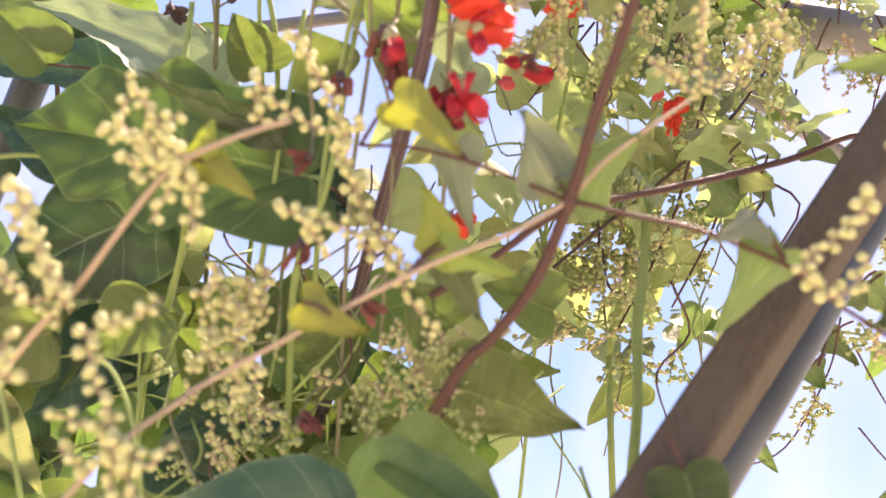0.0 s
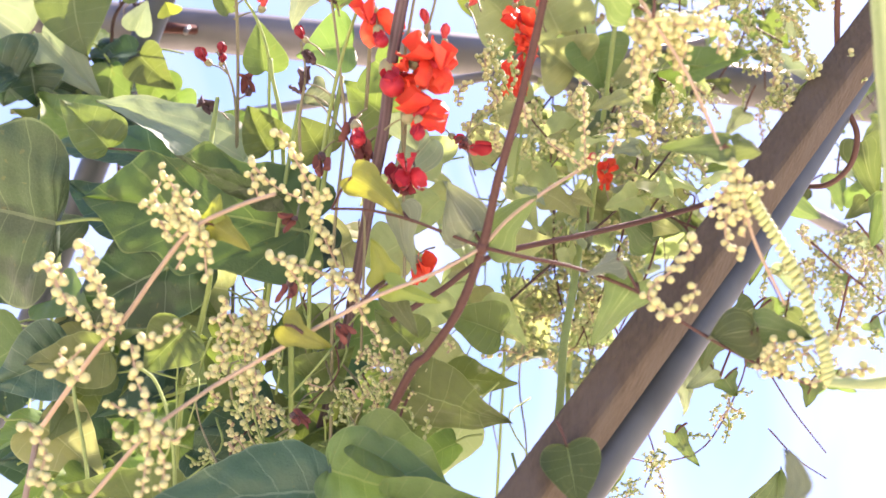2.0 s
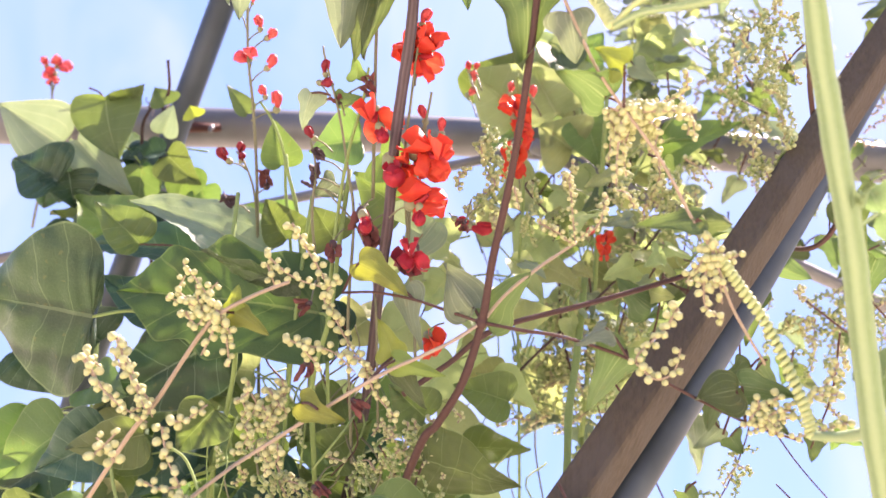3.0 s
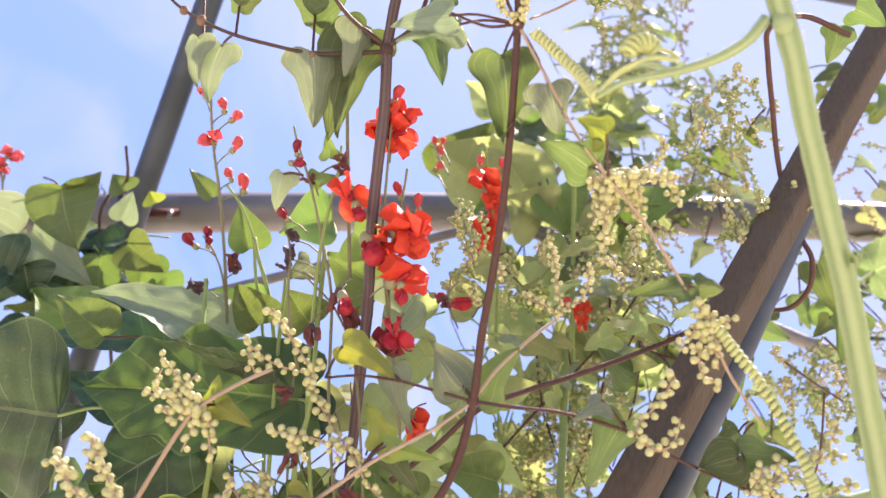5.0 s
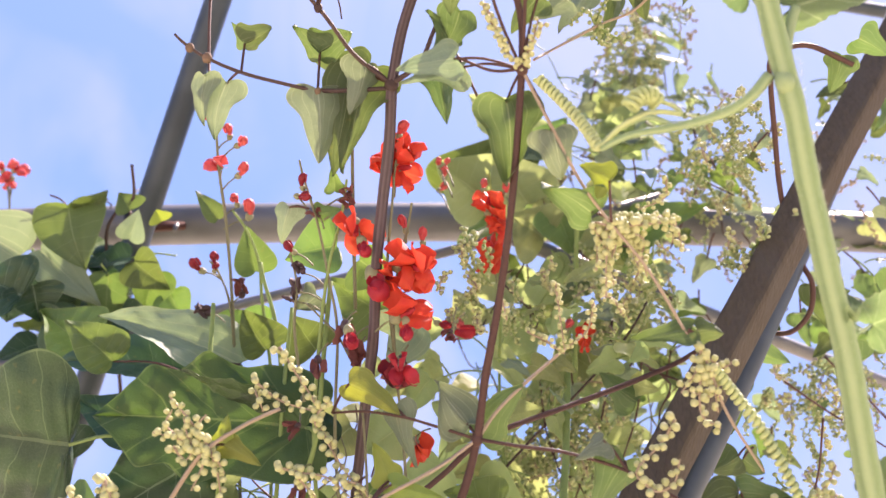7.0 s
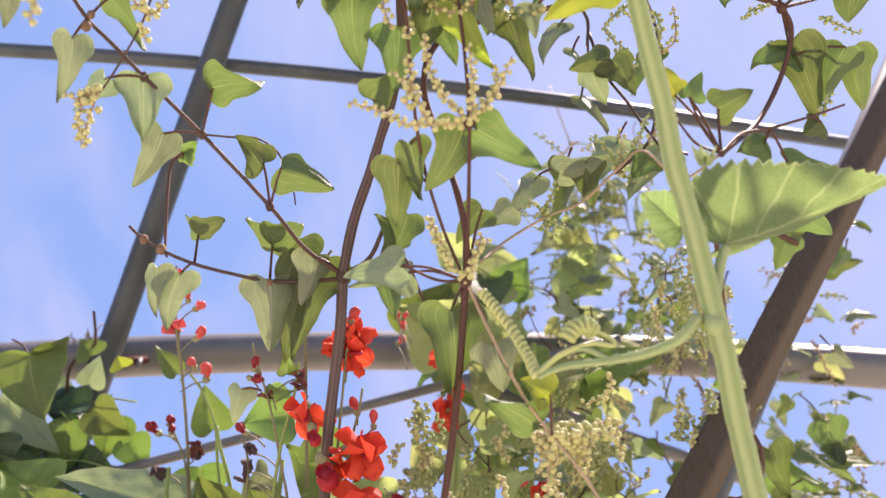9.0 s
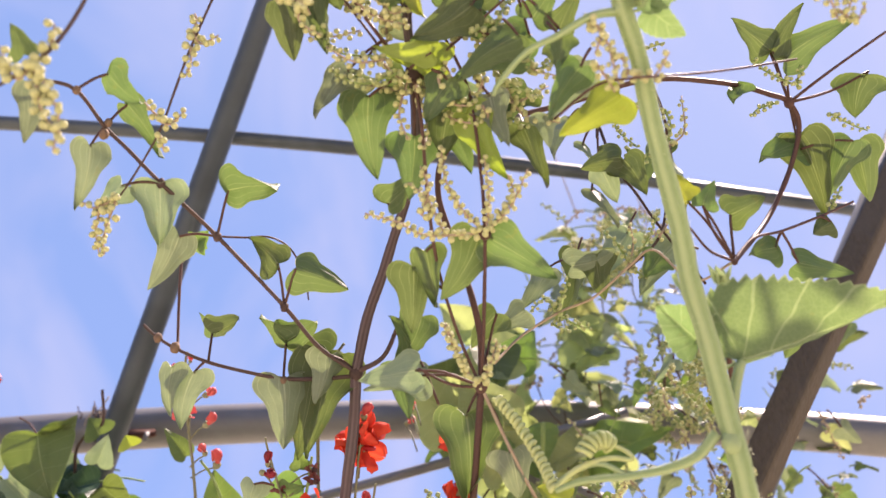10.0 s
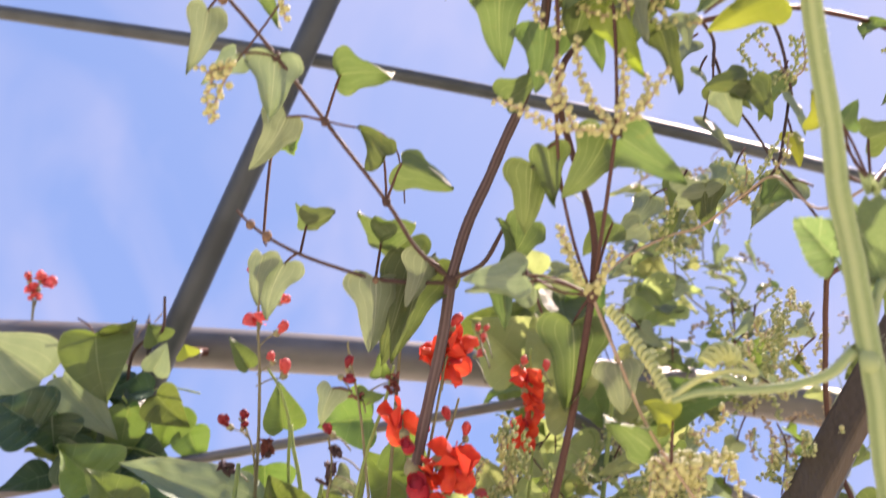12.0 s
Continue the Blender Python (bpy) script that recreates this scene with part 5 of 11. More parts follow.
beads(vine_b, [(-0.0237, 0.2596, 2.0964), (-0.0328, 0.2634, 2.1071), (-0.0428, 0.2567, 2.1047)], 0.00185, 0.00203, seed=46)
beads(vine_b, [(-0.0182, 0.2638, 2.0859), (-0.0072, 0.2599, 2.0894), (-0.0046, 0.2570, 2.1009)], 0.00184, 0.00202, seed=47, mat=BUD_GREEN)
beads(vine_b, [(-0.0200, 0.2810, 2.0970), (-0.0310, 0.2761, 2.1002), (-0.0420, 0.2689, 2.1123)], 0.00192, 0.00211, seed=48)
beads(vine_b, [(-0.0030, 0.2864, 2.0798), (-0.0048, 0.2682, 2.0790), (-0.0186, 0.2693, 2.0835)], 0.00191, 0.00210, seed=49)
beads(vine_b, [(0.0097, 0.2900, 2.0633), (0.0250, 0.2957, 2.0587), (0.0419, 0.3012, 2.0556)], 0.00189, 0.00208, seed=50, mat=BUD_GREEN)
beads(vine_b, [(0.0137, 0.2990, 2.0611), (0.0328, 0.2866, 2.0390), (0.0527, 0.2958, 2.0517)], 0.00192, 0.00211, seed=51)
beads(vine_b, [(0.0138, 0.2904, 2.0652), (0.0306, 0.2802, 2.0745), (0.0386, 0.2694, 2.0761)], 0.00189, 0.00208, seed=52)
beads(vine_b, [(0.0539, 0.2882, 2.0581), (0.0506, 0.2688, 2.0721), (0.0622, 0.2762, 2.1065)], 0.00187, 0.00206, seed=53, mat=BUD_GREEN)
beads(vine_b, [(0.0533, 0.2948, 2.0681), (0.0636, 0.2985, 2.0434), (0.0820, 0.2956, 2.0347)], 0.00192, 0.00211, seed=54)
beads(vine_b, [(0.0419, 0.3024, 2.0564), (0.0609, 0.2964, 2.0486), (0.0786, 0.2994, 2.0608)], 0.00192, 0.00211, seed=55)
beads(vine_b, [(0.0474, 0.3038, 2.0505), (0.0662, 0.3002, 2.0379), (0.0797, 0.2969, 2.0388)], 0.00191, 0.00211, seed=56, mat=BUD_GREEN)
beads(vine_b, [(0.0083, 0.2901, 2.0616), (0.0028, 0.2955, 2.0420), (0.0070, 0.2959, 2.0260)], 0.00189, 0.00208, seed=57)
beads(vine_b, [(0.0112, 0.2862, 2.0520), (0.0164, 0.3069, 2.0427), (0.0151, 0.2952, 2.0207)], 0.00185, 0.00204, seed=58)
beads(vine_b, [(0.0599, 0.2744, 2.0595), (0.0723, 0.2897, 2.0641), (0.0822, 0.2796, 2.0632)], 0.00183, 0.00201, seed=59, mat=BUD_GREEN)
beads(vine_b, [(-0.0189, 0.2621, 2.1094), (-0.0243, 0.2661, 2.0986), (-0.0105, 0.2713, 2.0817)], 0.00188, 0.00207, seed=60)
beads(vine_b, [(0.0192, 0.3070, 2.0530), (0.0355, 0.2930, 2.0334), (0.0522, 0.2967, 2.0390)], 0.00193, 0.00212, seed=61)
beads(vine_b, [(-0.0360, 0.2708, 2.0746), (-0.0278, 0.2853, 2.0722), (-0.0050, 0.2790, 2.0637)], 0.00184, 0.00203, seed=62, mat=BUD_GREEN)
beads(vine_b, [(0.0387, 0.2810, 2.0647), (0.0532, 0.2856, 2.0785), (0.0688, 0.2752, 2.0736)], 0.00186, 0.00205, seed=63)
beads(vine_b, [(0.0363, 0.2735, 2.0900), (0.0394, 0.2862, 2.0862), (0.0466, 0.2716, 2.0676)], 0.00188, 0.00207, seed=64)
beads(vine_b, [(0.0371, 0.2694, 2.0693), (0.0468, 0.2711, 2.0757), (0.0546, 0.2833, 2.0837)], 0.00183, 0.00201, seed=65, mat=BUD_GREEN)
beads(vine_b, [(0.0530, 0.2788, 2.0836), (0.0576, 0.2759, 2.0674), (0.0660, 0.2819, 2.0617)], 0.00189, 0.00208, seed=66)
beads(vine_b, [(0.0589, 0.2733, 2.0688), (0.0691, 0.2860, 2.0614), (0.0786, 0.2789, 2.0510)], 0.00184, 0.00202, seed=67)
beads(vine_b, [(-0.0166, 0.2721, 2.1002), (-0.0143, 0.2810, 2.0951), (-0.0059, 0.2836, 2.0936)], 0.00190, 0.00209, seed=68, mat=BUD_GREEN)
beads(vine_b, [(-0.0307, 0.2748, 2.0973), (-0.0341, 0.2762, 2.1076), (-0.0284, 0.2515, 2.0997)], 0.00190, 0.00209, seed=69)
beads(vine_b, [(-0.0404, 0.2739, 2.0737), (-0.0315, 0.2885, 2.0852), (-0.0169, 0.2831, 2.0844)], 0.00185, 0.00204, seed=70)
beads(vine_b, [(-0.0241, 0.2609, 2.1047), (-0.0170, 0.2705, 2.1172), (-0.0080, 0.2653, 2.1085)], 0.00187, 0.00205, seed=71, mat=BUD_GREEN)
beads(vine_b, [(0.0167, 0.2896, 2.0750), (0.0249, 0.2808, 2.0614), (0.0329, 0.2864, 2.0453)], 0.00191, 0.00210, seed=72)
beads(vine_b, [(0.0415, 0.2868, 2.0589), (0.0437, 0.2827, 2.0492), (0.0385, 0.2920, 2.0458)], 0.00187, 0.00206, seed=73)
beads(vine_b, [(0.0534, 0.2983, 2.0672), (0.0604, 0.2877, 2.0509), (0.0730, 0.2832, 2.0411)], 0.00193, 0.00212, seed=74, mat=BUD_GREEN)
beads(vine_b, [(0.0221, 0.2792, 2.0502), (0.0248, 0.2859, 2.0450), (0.0305, 0.3016, 2.0509)], 0.00183, 0.00201, seed=75)
beads(vine_b, [(-0.0052, 0.2822, 2.0627), (0.0017, 0.2839, 2.0555), (0.0086, 0.2803, 2.0511)], 0.00186, 0.00205, seed=76)
beads(vine_b, [(-0.0289, 0.2989, 2.0668), (-0.0163, 0.2867, 2.0577), (-0.0050, 0.2833, 2.0518)], 0.00193, 0.00212, seed=77, mat=BUD_GREEN)
beads(vine_b, [(0.0435, 0.2861, 2.0385), (0.0462, 0.2886, 2.0337), (0.0409, 0.2924, 2.0330)], 0.00183, 0.00201, seed=78)
beads(vine_b, [(0.0876, 0.2268, 2.0377), (0.0946, 0.2308, 2.0304), (0.0981, 0.2364, 2.0199), (0.1000, 0.2399, 2.0136)], 0.00185, 0.00203, seed=79)
beads(vine_b, [(0.0864, 0.2256, 2.0398), (0.0923, 0.2291, 2.0335), (0.0898, 0.2336, 2.0252)], 0.00185, 0.00203, seed=80)
beads(vine_b, [(0.0958, 0.2325, 2.0272), (0.1017, 0.2348, 2.0230), (0.1052, 0.2382, 2.0167)], 0.00185, 0.00203, seed=81)
beads(vine_b, [(0.1029, 0.2376, 2.0178), (0.1147, 0.2382, 2.0166), (0.1220, 0.2332, 2.0260)], 0.00185, 0.00203, seed=82)
beads(vine_b, [(0.0898, 0.2353, 2.0220), (0.0957, 0.2393, 2.0147), (0.0980, 0.2415, 2.0105)], 0.00185, 0.00203, seed=83)
stem(vine_b, [(0.0756, 0.2711, 2.0187), (0.0914, 0.2480, 2.0194), (0.1059, 0.2322, 2.0110), (0.1369, 0.2536, 2.0304), (0.1661, 0.2682, 2.0455), (0.2079, 0.2975, 2.0755)], 0.00066, 0.00057, STEM_RED)
beads(vine_a, [(0.0888, 0.4125, 1.9888), (0.0953, 0.4064, 2.0000), (0.0960, 0.4033, 2.0057)], 0.00156, 0.00171, seed=84, mat=BUD_GREEN)
beads(vine_a, [(0.0887, 0.4132, 1.9873), (0.0840, 0.4094, 1.9944), (0.0743, 0.4132, 1.9874)], 0.00156, 0.00171, seed=85, mat=BUD_GREEN)
beads(vine_a, [(0.0903, 0.4140, 1.9859), (0.1015, 0.4171, 1.9802), (0.1095, 0.4179, 1.9787)], 0.00156, 0.00171, seed=86, mat=BUD_GREEN)
beads(vine_a, [(0.0920, 0.4125, 1.9887), (0.0887, 0.4171, 1.9803), (0.0983, 0.4187, 1.9774)], 0.00156, 0.00171, seed=87, mat=BUD_GREEN)
beads(vine_a, [(0.1323, 0.4005, 2.0111), (0.1244, 0.3943, 2.0224), (0.1164, 0.3912, 2.0281)], 0.00156, 0.00171, seed=88, mat=BUD_GREEN)
beads(vine_a, [(0.1323, 0.4005, 2.0111), (0.1421, 0.3944, 2.0223), (0.1503, 0.3853, 2.0392)], 0.00156, 0.00171, seed=89, mat=BUD_GREEN)
beads(vine_a, [(0.1339, 0.4013, 2.0097), (0.1419, 0.4051, 2.0025)], 0.00156, 0.00171, seed=90, mat=BUD_GREEN)
beads(vine_a, [(0.1313, 0.3684, 2.0704), (0.1376, 0.3745, 2.0591), (0.1473, 0.3685, 2.0703)], 0.00156, 0.00171, seed=91, mat=BUD_GREEN)
beads(vine_a, [(0.1446, 0.3409, 2.1212), (0.1543, 0.3394, 2.1239)], 0.00156, 0.00171, seed=92, mat=BUD_GREEN)
beads(vine_a, [(0.1539, 0.3578, 2.0900), (0.1571, 0.3639, 2.0787), (0.1505, 0.3731, 2.0618)], 0.00156, 0.00171, seed=93, mat=BUD_GREEN)
beads(vine_a, [(0.2279, 0.3513, 2.1023), (0.2119, 0.3474, 2.1094), (0.2056, 0.3443, 2.1151)], 0.00156, 0.00171, seed=94, mat=BUD_GREEN)
beads(vine_a, [(0.2182, 0.3566, 2.0924), (0.2085, 0.3581, 2.0897), (0.2037, 0.3604, 2.0855)], 0.00156, 0.00171, seed=95, mat=BUD_GREEN)
beads(vine_a, [(0.2311, 0.3521, 2.1008), (0.2328, 0.3460, 2.1121)], 0.00156, 0.00171, seed=96, mat=BUD_GREEN)
beads(vine_a, [(0.2503, 0.3599, 2.0866), (0.2631, 0.3630, 2.0809), (0.2720, 0.3646, 2.0780)], 0.00156, 0.00171, seed=97, mat=BUD_GREEN)
beads(vine_a, [(0.2498, 0.3858, 2.0386), (0.2563, 0.3798, 2.0498)], 0.00156, 0.00171, seed=98, mat=BUD_GREEN)
beads(vine_a, [(0.1379, 0.3562, 2.0930), (0.1250, 0.3622, 2.0817), (0.1377, 0.3684, 2.0704)], 0.00156, 0.00171, seed=99, mat=BUD_GREEN)
beads(vine_a, [(0.1866, 0.2126, 2.0643), (0.1924, 0.2183, 2.0538), (0.1994, 0.2240, 2.0433)], 0.00173, 0.00190, seed=100)
beads(vine_a, [(0.2008, 0.2138, 2.0621), (0.2031, 0.2195, 2.0517), (0.1982, 0.2274, 2.0370)], 0.00173, 0.00190, seed=101)
beads(vine_a, [(0.1959, 0.2251, 2.0412), (0.2030, 0.2274, 2.0370), (0.2073, 0.2240, 2.0433)], 0.00173, 0.00190, seed=102)
beads(vine_a, [(0.1840, 0.2205, 2.0497), (0.1911, 0.2222, 2.0465), (0.1958, 0.2274, 2.0371)], 0.00173, 0.00190, seed=103)
stem(vine_a, [(0.1679, 0.3296, 1.9744), (0.1554, 0.3608, 1.9795), (0.1398, 0.3704, 2.0036), (0.1303, 0.3922, 2.0055), (0.1113, 0.4095, 1.9943), (0.0920, 0.4133, 1.9873), (0.0685, 0.4106, 1.9712), (0.0508, 0.3899, 1.9462)], 0.00071, 0.00077, STEM_PALE)
beads(vine_a, [(0.1139, 0.4386, 1.7676), (0.1075, 0.4439, 1.7578), (0.0959, 0.4497, 1.7468), (0.0953, 0.4523, 1.7419)], 0.00202, 0.00222, seed=104, single=True)
beads(vine_a, [(0.0953, 0.4519, 1.7427), (0.1042, 0.4553, 1.7363), (0.1131, 0.4536, 1.7395), (0.1161, 0.4480, 1.7500)], 0.00202, 0.00222, seed=105, single=True)
beads(vine_a, [(0.1264, 0.4217, 1.7994), (0.1250, 0.4269, 1.7897), (0.1167, 0.4328, 1.7786)], 0.00202, 0.00222, seed=106, single=True)
beads(vine_a, [(0.1264, 0.4230, 1.7970), (0.1361, 0.4269, 1.7897), (0.1430, 0.4254, 1.7926)], 0.00202, 0.00222, seed=107, single=True)
beads(vine_a, [(0.1264, 0.4269, 1.7897), (0.1264, 0.4373, 1.7701), (0.1361, 0.4410, 1.7632)], 0.00202, 0.00222, seed=108, single=True)
beads(vine_a, [(0.1264, 0.4217, 1.7994), (0.1325, 0.4308, 1.7823), (0.1347, 0.4373, 1.7701)], 0.00202, 0.00222, seed=109, single=True)
beads(vine_a, [(0.1292, 0.4269, 1.7897), (0.1305, 0.4334, 1.7774), (0.1195, 0.4321, 1.7799)], 0.00202, 0.00222, seed=110, single=True)
beads(vine_a, [(0.1915, 0.4497, 1.7468), (0.1874, 0.4543, 1.7383), (0.1791, 0.4582, 1.7309)], 0.00188, 0.00207, seed=111, single=True)
beads(vine_a, [(0.1929, 0.4569, 1.7334), (0.1791, 0.4582, 1.7309), (0.1680, 0.4608, 1.7260)], 0.00188, 0.00207, seed=112, single=True)
beads(vine_a, [(0.1707, 0.4614, 1.7248), (0.1624, 0.4621, 1.7236), (0.1513, 0.4673, 1.7138)], 0.00188, 0.00207, seed=113, single=True)
beads(vine_a, [(0.1541, 0.4582, 1.7309), (0.1569, 0.4647, 1.7187), (0.1680, 0.4673, 1.7138)], 0.00188, 0.00207, seed=114, single=True)
beads(vine_a, [(0.1652, 0.4582, 1.7309), (0.1555, 0.4608, 1.7260), (0.1486, 0.4660, 1.7162)], 0.00188, 0.00207, seed=115, single=True)
beads(vine_a, [(0.1985, 0.4634, 1.7211), (0.1846, 0.4660, 1.7162), (0.1707, 0.4679, 1.7126)], 0.00188, 0.00207, seed=116, single=True)
beads(vine_a, [(0.0849, 0.3981, 1.8525), (0.0895, 0.4123, 1.8599), (0.0868, 0.4206, 1.8443)], 0.00195, 0.00215, seed=117, single=True)
beads(vine_a, [(0.0854, 0.3977, 1.8533), (0.0902, 0.4060, 1.8594), (0.0872, 0.4137, 1.8450)], 0.00195, 0.00215, seed=118, single=True)
beads(vine_a, [(0.0817, 0.3978, 1.8530), (0.0770, 0.4037, 1.8567), (0.0823, 0.4097, 1.8455)], 0.00195, 0.00215, seed=119, single=True)
beads(vine_a, [(0.0836, 0.4001, 1.8486), (0.0872, 0.4296, 1.8526), (0.0900, 0.4374, 1.8380)], 0.00195, 0.00215, seed=120, single=True)
beads(vine_a, [(0.0931, 0.3976, 1.8533), (0.1198, 0.4177, 1.8674), (0.1194, 0.4240, 1.8555)], 0.00195, 0.00215, seed=121, single=True)
beads(vine_a, [(0.0823, 0.3987, 1.8512), (0.0817, 0.4203, 1.8590), (0.0801, 0.4290, 1.8426)], 0.00195, 0.00215, seed=122, single=True)
beads(vine_a, [(0.0888, 0.3990, 1.8507), (0.1023, 0.4120, 1.8516), (0.0995, 0.4177, 1.8408)], 0.00195, 0.00215, seed=123, single=True)
beads(vine_a, [(0.0834, 0.4003, 1.8482), (0.0828, 0.4124, 1.8406), (0.0827, 0.4209, 1.8247)], 0.00195, 0.00215, seed=124, single=True)
beads(vine_a, [(0.0865, 0.3987, 1.8513), (0.0962, 0.4194, 1.8588), (0.1003, 0.4262, 1.8459)], 0.00195, 0.00215, seed=125, single=True)
beads(vine_a, [(0.0880, 0.3997, 1.8494), (0.1022, 0.4256, 1.8540), (0.1066, 0.4327, 1.8406)], 0.00195, 0.00215, seed=126, single=True)
beads(vine_a, [(0.0931, 0.3979, 1.8528), (0.1157, 0.4039, 1.8559), (0.1202, 0.4100, 1.8443)], 0.00195, 0.00215, seed=127, single=True)
beads(vine_a, [(0.0869, 0.3976, 1.8534), (0.0968, 0.4112, 1.8634), (0.1015, 0.4197, 1.8474)], 0.00195, 0.00215, seed=128, single=True)
beads(vine_a, [(0.0622, 0.4568, 1.8485), (0.0643, 0.4648, 1.8335), (0.0668, 0.4742, 1.8157)], 0.00174, 0.00191, seed=129)
beads(vine_a, [(0.0829, 0.4619, 1.8389), (0.0792, 0.4692, 1.8253), (0.0677, 0.4735, 1.8171)], 0.00174, 0.00191, seed=130)
beads(vine_a, [(0.0544, 0.4706, 1.8226), (0.0622, 0.4735, 1.8171), (0.0668, 0.4750, 1.8144)], 0.00174, 0.00191, seed=131)
beads(vine_a, [(0.0467, 0.4692, 1.8253), (0.0575, 0.4721, 1.8198)], 0.00174, 0.00191, seed=132)
beads(vine_a, [(0.1225, 0.4307, 1.8976), (0.1209, 0.4358, 1.8881), (0.1070, 0.4387, 1.8826)], 0.00174, 0.00191, seed=133)
beads(vine_a, [(0.0328, 0.4604, 1.8417), (0.0359, 0.4662, 1.8307)], 0.00174, 0.00191, seed=134)
beads(vine_a, [(0.0977, 0.4648, 1.8335), (0.0931, 0.4612, 1.8403), (0.0854, 0.4604, 1.8417)], 0.00174, 0.00191, seed=135)

vine_d = thing("yam_vine", (-0.2500, 0.5500, 0.0000), "yam vine with pale stems and thick cream bud clusters", "climbing plant", group="yam vines")
stem(vine_d, [(-0.2116, 0.5519, 1.6696), (-0.1685, 0.4945, 1.7031), (-0.1510, 0.4800, 1.7197), (-0.1370, 0.4667, 1.7362), (-0.1254, 0.4577, 1.7509), (-0.1155, 0.4515, 1.7598), (-0.0982, 0.4525, 1.7714), (-0.0819, 0.4538, 1.7796)], 0.00139, 0.00098, STEM_PALE)
beads(vine_d, [(-0.1155, 0.4515, 1.7598), (-0.1238, 0.4462, 1.7705), (-0.1350, 0.4396, 1.7830)], 0.00197, 0.00256, seed=136, single=True)
beads(vine_d, [(-0.1155, 0.4515, 1.7598), (-0.1280, 0.4502, 1.7630), (-0.1435, 0.4482, 1.7668)], 0.00197, 0.00256, seed=137, single=True)
beads(vine_d, [(-0.1155, 0.4515, 1.7598), (-0.1116, 0.4588, 1.7469), (-0.1105, 0.4647, 1.7357)], 0.00197, 0.00256, seed=138, single=True)
beads(vine_d, [(-0.1162, 0.4528, 1.7581), (-0.1252, 0.4502, 1.7630), (-0.1280, 0.4449, 1.7730)], 0.00197, 0.00256, seed=139, single=True)
beads(vine_d, [(-0.1162, 0.4528, 1.7581), (-0.1209, 0.4581, 1.7481), (-0.1252, 0.4621, 1.7406)], 0.00197, 0.00256, seed=140, single=True)
beads(vine_d, [(-0.1195, 0.4515, 1.7605), (-0.1224, 0.4475, 1.7680), (-0.1167, 0.4442, 1.7742)], 0.00197, 0.00256, seed=141, single=True)
beads(vine_d, [(-0.1336, 0.4515, 1.7605), (-0.1280, 0.4548, 1.7543), (-0.1238, 0.4528, 1.7581)], 0.00197, 0.00256, seed=142, single=True)
beads(vine_d, [(-0.1153, 0.4528, 1.7581), (-0.1111, 0.4554, 1.7531), (-0.1083, 0.4581, 1.7481)], 0.00197, 0.00256, seed=143, single=True)
beads(vine_d, [(-0.1238, 0.4515, 1.7605), (-0.1365, 0.4468, 1.7693), (-0.1336, 0.4429, 1.7767)], 0.00197, 0.00256, seed=144, single=True)
beads(vine_d, [(-0.0845, 0.4532, 1.8127), (-0.0755, 0.4602, 1.7996), (-0.0666, 0.4672, 1.7864), (-0.0622, 0.4762, 1.7694)], 0.00196, 0.00255, seed=145, single=True)
beads(vine_d, [(-0.0622, 0.4748, 1.7720), (-0.0547, 0.4818, 1.7589), (-0.0413, 0.4909, 1.7418)], 0.00196, 0.00255, seed=146, single=True)
beads(vine_d, [(-0.0993, 0.4609, 1.7982), (-0.0845, 0.4665, 1.7877), (-0.0666, 0.4693, 1.7825)], 0.00196, 0.00255, seed=147, single=True)
beads(vine_d, [(-0.0857, 0.4729, 1.7544), (-0.0740, 0.4742, 1.7518), (-0.0595, 0.4756, 1.7492), (-0.0478, 0.4804, 1.7402)], 0.00192, 0.00250, seed=148, single=True)
beads(vine_d, [(-0.0592, 0.4665, 1.7877), (-0.0666, 0.4720, 1.7772), (-0.0577, 0.4776, 1.7667)], 0.00196, 0.00255, seed=149, single=True)
beads(vine_d, [(-0.0420, 0.4804, 1.7402), (-0.0361, 0.4859, 1.7299), (-0.0245, 0.4920, 1.7184)], 0.00192, 0.00250, seed=150, single=True)
beads(vine_d, [(-0.0769, 0.4742, 1.7518), (-0.0653, 0.4804, 1.7402)], 0.00192, 0.00250, seed=151, single=True)
beads(vine_d, [(-0.0536, 0.4763, 1.7480), (-0.0420, 0.4777, 1.7454), (-0.0376, 0.4818, 1.7377)], 0.00192, 0.00250, seed=152, single=True)
beads(vine_d, [(-0.0978, 0.4637, 1.7930), (-0.0934, 0.4693, 1.7825)], 0.00196, 0.00255, seed=153, single=True)
beads(vine_d, [(-0.1703, 0.4581, 1.7481), (-0.1632, 0.4647, 1.7357), (-0.1562, 0.4727, 1.7207), (-0.1505, 0.4779, 1.7108)], 0.00197, 0.00256, seed=154, single=True)
beads(vine_d, [(-0.1886, 0.4634, 1.7381), (-0.1802, 0.4693, 1.7269), (-0.1675, 0.4753, 1.7157), (-0.1534, 0.4793, 1.7083)], 0.00197, 0.00256, seed=155, single=True)
beads(vine_d, [(-0.1872, 0.4621, 1.7406), (-0.1787, 0.4660, 1.7332)], 0.00197, 0.00256, seed=156, single=True)
beads(vine_d, [(-0.1675, 0.4588, 1.7469), (-0.1703, 0.4634, 1.7381), (-0.1646, 0.4674, 1.7307)], 0.00197, 0.00256, seed=157, single=True)
beads(vine_d, [(-0.1590, 0.4700, 1.7257), (-0.1534, 0.4740, 1.7182), (-0.1618, 0.4766, 1.7133)], 0.00197, 0.00256, seed=158, single=True)
beads(vine_d, [(-0.1604, 0.4362, 1.7418), (-0.1543, 0.4416, 1.7272), (-0.1487, 0.4454, 1.7170), (-0.1444, 0.4485, 1.7087)], 0.00211, 0.00264, seed=159, single=True)
